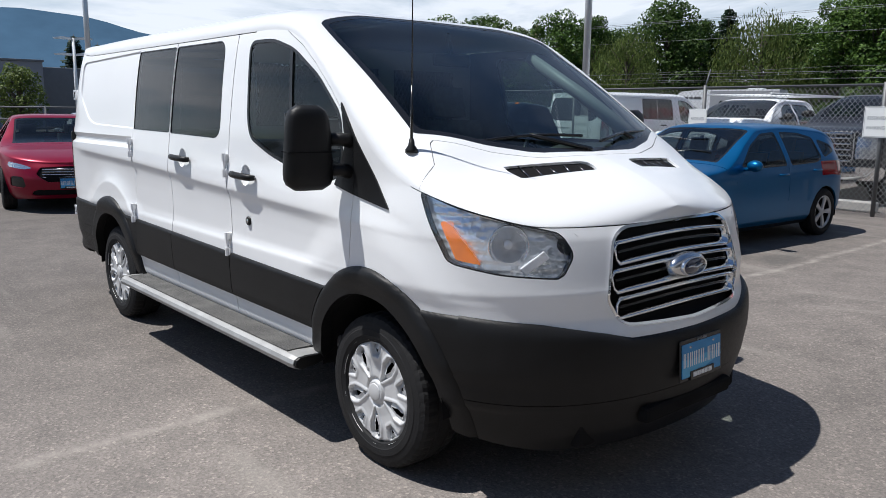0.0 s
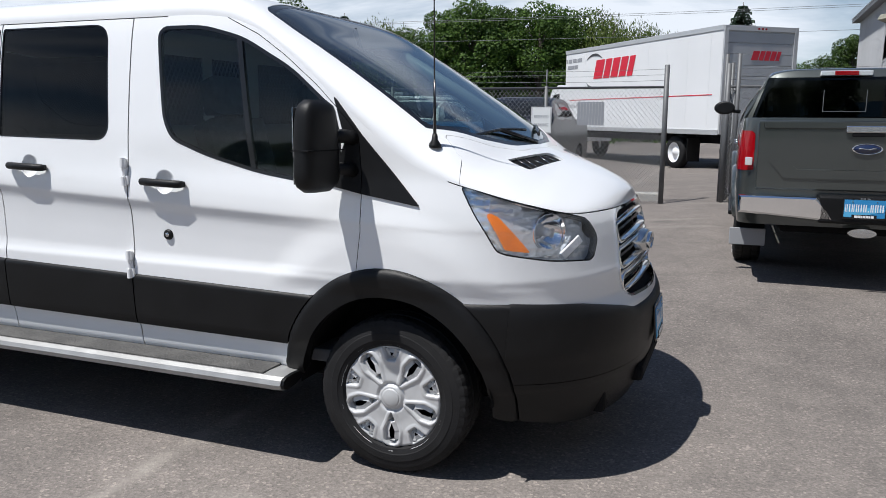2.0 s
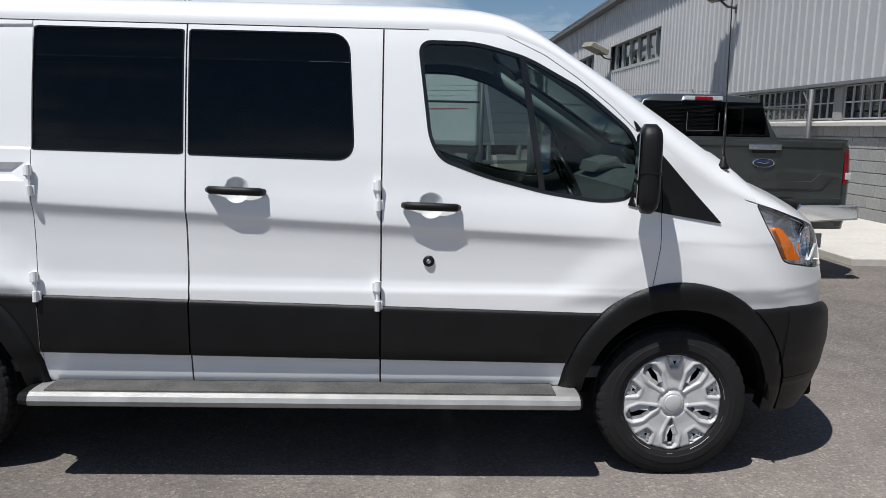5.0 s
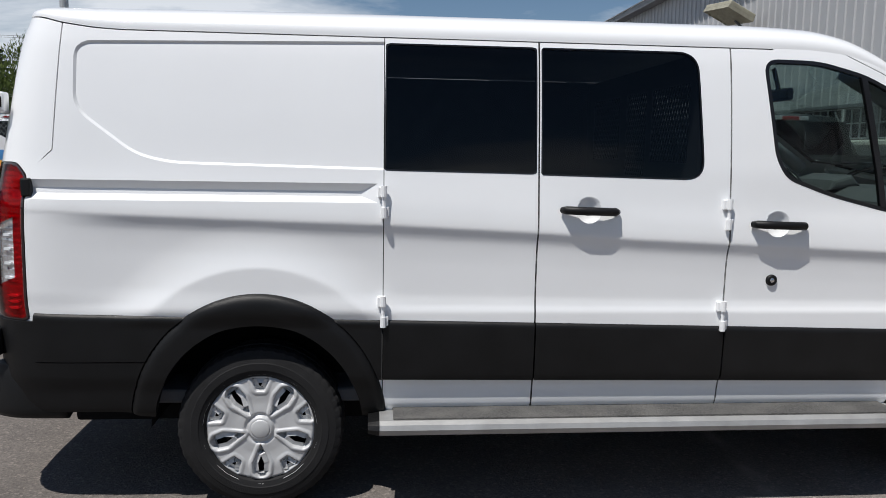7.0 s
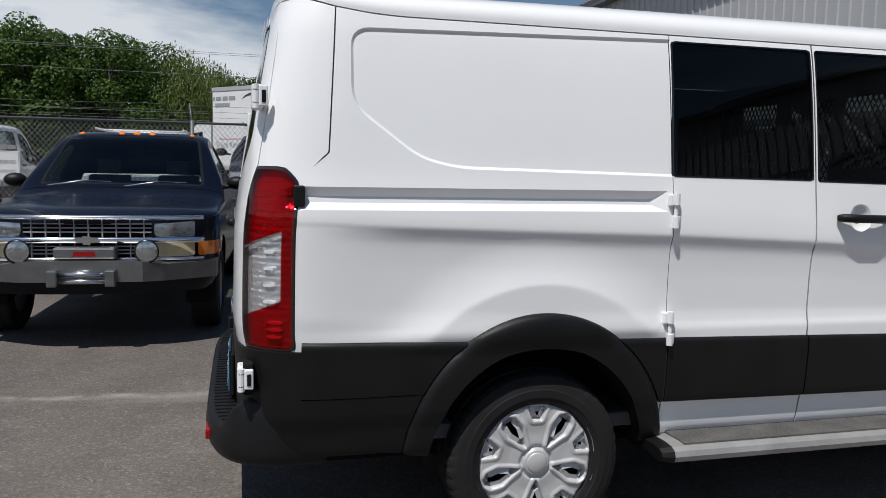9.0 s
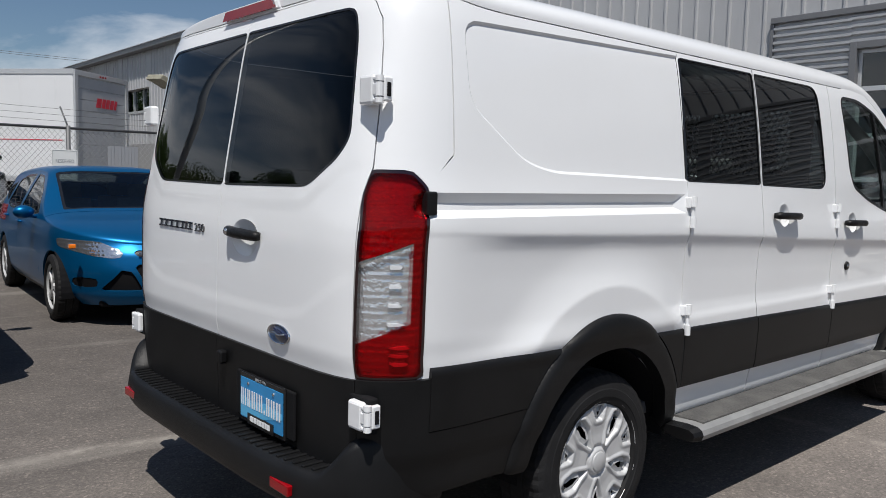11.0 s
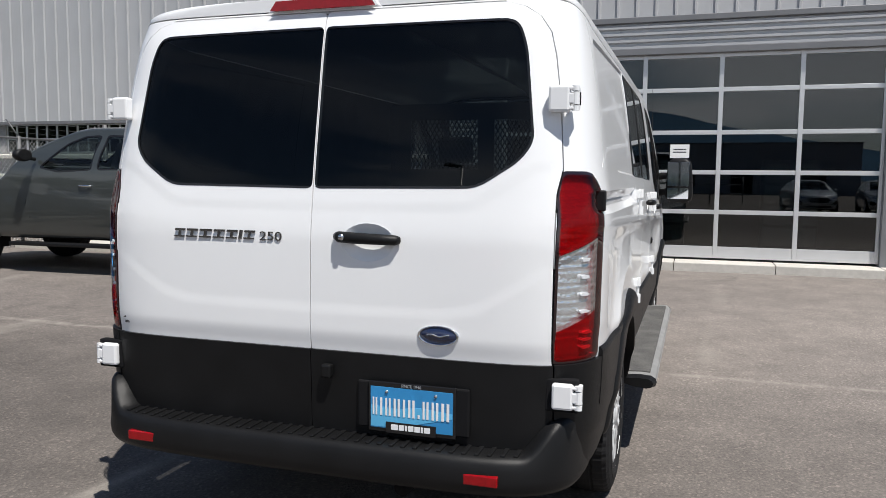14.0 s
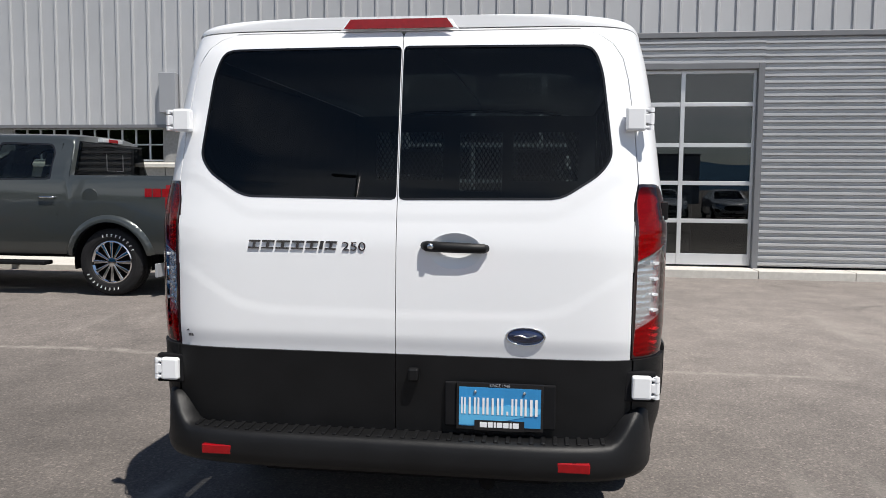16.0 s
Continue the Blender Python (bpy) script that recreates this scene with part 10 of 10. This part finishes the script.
TREE_LABEL = {"a": "tall broadleaf tree with an uneven green crown", "b": "slender broadleaf tree with ragged green crown", "c": "broad green tree with low spreading limbs",
              "w": "rounded yellow-green willow tree with drooping sprays", "s": "dark pointed spruce tree standing among broadleaf trees", "y": "small leafy lot tree in front of a grey building"}
used_kind = set()


def plant(kind, x, y, h, turn):
    ob, h0 = TREE_KINDS[kind]
    m = pose(x, y, 0, 0, 0, turn)
    if kind in used_kind:
        ob = copy_thing(ob, m)
    used_kind.add(kind)
    ob.matrix_basis = m @ Matrix.Scale(h / h0, 4)
    tagged(ob, TREE_LABEL[kind], "tree", "lot trees" if kind == "y" else "tree belt")


def polar(az, dist, x0=1.2, y0=-3.6):
    return x0 + dist * math.cos(radians(az)), y0 + dist * math.sin(radians(az))


rnd = random.Random(11)
# (bearing, distance, height, kind) of the belt seen over the fence
BELT = [(138, 60, 8.6, "a"), (135, 58, 8.6, "c"), (132, 61, 8.3, "b"), (129.5, 57, 8.6, "a"), (127, 60, 9.0, "b"), (124.5, 55, 7.4, "w"), (122, 61, 10.0, "a"), (119.8, 64, 9.0, "b"), (118.2, 66, 9.9, "s"),
        (115.8, 57, 8.6, "w"), (113.4, 60, 8.2, "c"), (111.0, 57, 9.4, "b"), (109.0, 56, 9.7, "a"), (106.6, 58, 9.8, "b"), (104.2, 56, 9.4, "a"), (101.8, 59, 9.4, "c"), (99.2, 57, 9.0, "w"), (96.6, 62, 8.8, "w"),
        (94.0, 64, 8.0, "c"), (90.6, 66, 10.4, "s"), (87.5, 66, 5.8, "c"), (85.0, 62, 6.0, "c"), (83.8, 60, 7.4, "b"), (82, 64, 6.6, "a"), (140.5, 62, 8.4, "b"), (143.5, 60, 8.0, "c"), (147, 64, 8.2, "a"),
        (126, 66, 8.4, "c"), (121, 68, 8.8, "c"), (114.5, 66, 8.2, "a"), (107.8, 64, 9.4, "c"), (103, 65, 9.6, "b"), (133.5, 66, 8.0, "c")]
for az, dist, h, kind in BELT:
    plant(kind, *polar(az, dist), h, rnd.uniform(0, 360))
for x, y, h, kind in ((-79, 20.5, 8.6, "s"), (-80, 23.0, 8.0, "s"), (-77.5, 26.0, 8.4, "b"), (-82, 12.5, 6.2, "b")):
    plant(kind, x, y, h, rnd.uniform(0, 360))
plant("y", -41.0, 6.9, 3.75, 40)
plant("y", -47.0, 12.6, 2.6, 140)
# trees across the road behind the walk, which the panes mirror
for k in range(20):
    plant("abcw"[k % 4], -64 + k * 6.2 + rnd.uniform(-2, 2), -62 + rnd.uniform(-8, 6), rnd.uniform(5.0, 8.0), rnd.uniform(0, 360))

# low scrub under the belt
rng = np.random.default_rng(21)
cs, rs = [], []
for az in np.arange(80, 150, 0.75):
    x, y = polar(az + rng.normal() * 0.3, 53 + rng.normal() * 1.5)
    cs.append((x, y, rng.uniform(0.4, 1.6)))
    rs.append(rng.uniform(0.8, 1.7))
for k in range(70):
    cs.append((-75 + k * 2.0, -54 + rng.normal(), rng.uniform(0.3, 1.0)))
    rs.append(rng.uniform(0.8, 1.4))
v, f = leaf_cloud(rng, cs, rs, 40000, 0.14)
tagged(mesh_part("shrubbery", v, f, M_LEAF, None, smooth=False), "dense green scrub below the tree belt", "shrubs", kind="stuff")

# far hills as one ring
RH = 2550.0
hill = lambda az: RH * math.tan(radians(3.1 + 1.1 * math.sin(radians(az * 2.1 + 40)) + 0.55 * math.sin(radians(az * 5.3 + 10)) + 0.25 * math.sin(radians(az * 13 + 77)) + 0.10 * math.sin(radians(az * 31)) + 2.2 * math.exp(-((az - 168) / 13.0) ** 2) + 0.06 * math.sin(radians(az * 67))))
verts, faces = [], []
NS, NR = 360, 9
for k in range(NS):
    az = k * 360 / NS
    h = (hill(az) * (1 - 0.55 * float(sstep(180, 194, az)))) if az < 300 else 0.45 * hill(az) * (360 - az) / 60 + hill(0) * (az - 300) / 60
    for j in range(NR):
        u = j / (NR - 1)
        r = RH + 700 * u
        verts.append((r * math.cos(radians(az)), r * math.sin(radians(az)), -4 + h * (r / RH) * (u ** 0.8) * 1.0))
for k in range(NS):
    for j in range(NR - 1):
        a, b = k * NR + j, ((k + 1) % NS) * NR + j
        faces.append((a, b, b + 1, a + 1))
# the blue of the distance haze is mixed into this base colour
M_HILL = mat("haze_blue_hills", (0.055, 0.105, 0.165), 1.0, vary=0.05, scale=0.02, samt=0.06, sscale=0.006, spec=0.0)
tagged(mesh_part("backdrop", verts, faces, M_HILL), "wooded mountain ridge with distance haze painted into its blue", "mountains", kind="structure")

# ---- far side of the lot: grey building, lamp masts, pipe fence ----
M_STUCCO = mat("grey_stucco", (0.27, 0.28, 0.31), 0.8, vary=0.05, scale=1.0, samt=0.08, sscale=0.2)
gb = thing("grey_building", "plain grey flat-roofed building across the lot", "building", at=pose(-62, 0, 0))
bm = bmesh.new()
box(bm, -14, 0, -16, 13.3, 0, 4.95, 0.05)
part("wall", bm, M_STUCCO, gb, "plain grey wall")
bm = bmesh.new()
box(bm, -16, -3.5, 13.3, 30, 0, 4.75, 0.05)
part("wing", bm, M_TRIM, gb, "darker grey wing")
bm = bmesh.new()
box(bm, -14.1, 0.12, -16.1, 13.4, 4.95, 5.1, 0.02)
part("roof", bm, M_TRIM, gb, "grey roof edge")
for k in range(4):
    bm = bmesh.new()
    box(bm, 0.0, 0.06, -13 + k * 6.5, -11 + k * 6.5, 0.1, 2.3, 0.01)
    part("door", bm, M_DARK, gb, "dark doorway")
mast = thing("lamp_mast", "pale lamp mast with two tiers of twin heads", "street lamp", "lot lamp posts", at=pose(-46.0, 11.0, 0, 0, 0, 74))
bm = bmesh.new()
tube(bm, [(0, 0, 0), (0, 0, 5.55)], [0.11, 0.09], 10)
part("pole", bm, M_SIGN, mast, smooth=True)
for z in (5.5, 4.6):
    for sg in (-1, 1):
        bm = bmesh.new()
        extrude_poly(bm, [(sg * 0.05, z - 0.05), (sg * 1.0, z - 0.02), (sg * 1.05, z + 0.04), (sg * 0.5, z + 0.10), (sg * 0.05, z + 0.05)], 0.30, Matrix.Translation((0, -0.15, 0)))
        bmesh.ops.recalc_face_normals(bm, faces=bm.faces)
        part("lamp_head", bm, M_SIGN, mast)
lamp_post(-26.0, 5.75, 9.0, 0.10, (1.0,), "tall grey lamp post on the open lot")
rf = tagged(new("fence"), "low grey pipe-rail fence along the lot edge", "fence", "fence runs", "structure")
for k in range(14):
    bm = bmesh.new()
    tube(bm, [(-31.0, -4 + k * 1.9, 0), (-31.0, -4 + k * 1.9, 1.62)], 0.04, 8)
    part("post", bm, M_GALV, rf, smooth=True)
for z in (0.6, 1.15, 1.60):
    bm = bmesh.new()
    tube(bm, [(-31.0, -4.0, z), (-31.0, 20.7, z)], 0.032, 8)
    part("rail", bm, M_GALV, rf, smooth=True)
far_pickup = vehicle("pickup_truck", "white pickup truck parked across the lot", "pickup truck", pose(-40.0, 11.2, 0, 0, 0, 200), dict(FAR, paint=P_WHITE), "trucks beyond the fence")
silver_sedan = vehicle("sedan_car", "silver sedan car parked behind the red sedan", "car", pose(-20.2, 4.1, 0, 0, 0, -14), dict(SEDAN, paint=mat("silver_paint", (0.45, 0.46, 0.47), 0.3, 0.6, vary=0.03, coat=1.0)))
for x, y, turn in ((-19.5, -6.2, -4), (-20.0, -9.4, 3), (-19.2, -15.6, -6)):
    tagged(copy_thing(silver_sedan, pose(x, y, 0, 0, 0, turn)), "silver sedan car in a row of parked cars", "car", "cars across the lot")
for x, y, turn in ((-20.4, -12.6, 2), (-20.0, -19.0, -3)):
    tagged(copy_thing(far_pickup, pose(x, y, 0, 0, 0, turn)), "white pickup truck in a row of parked cars", "pickup truck", "cars across the lot")
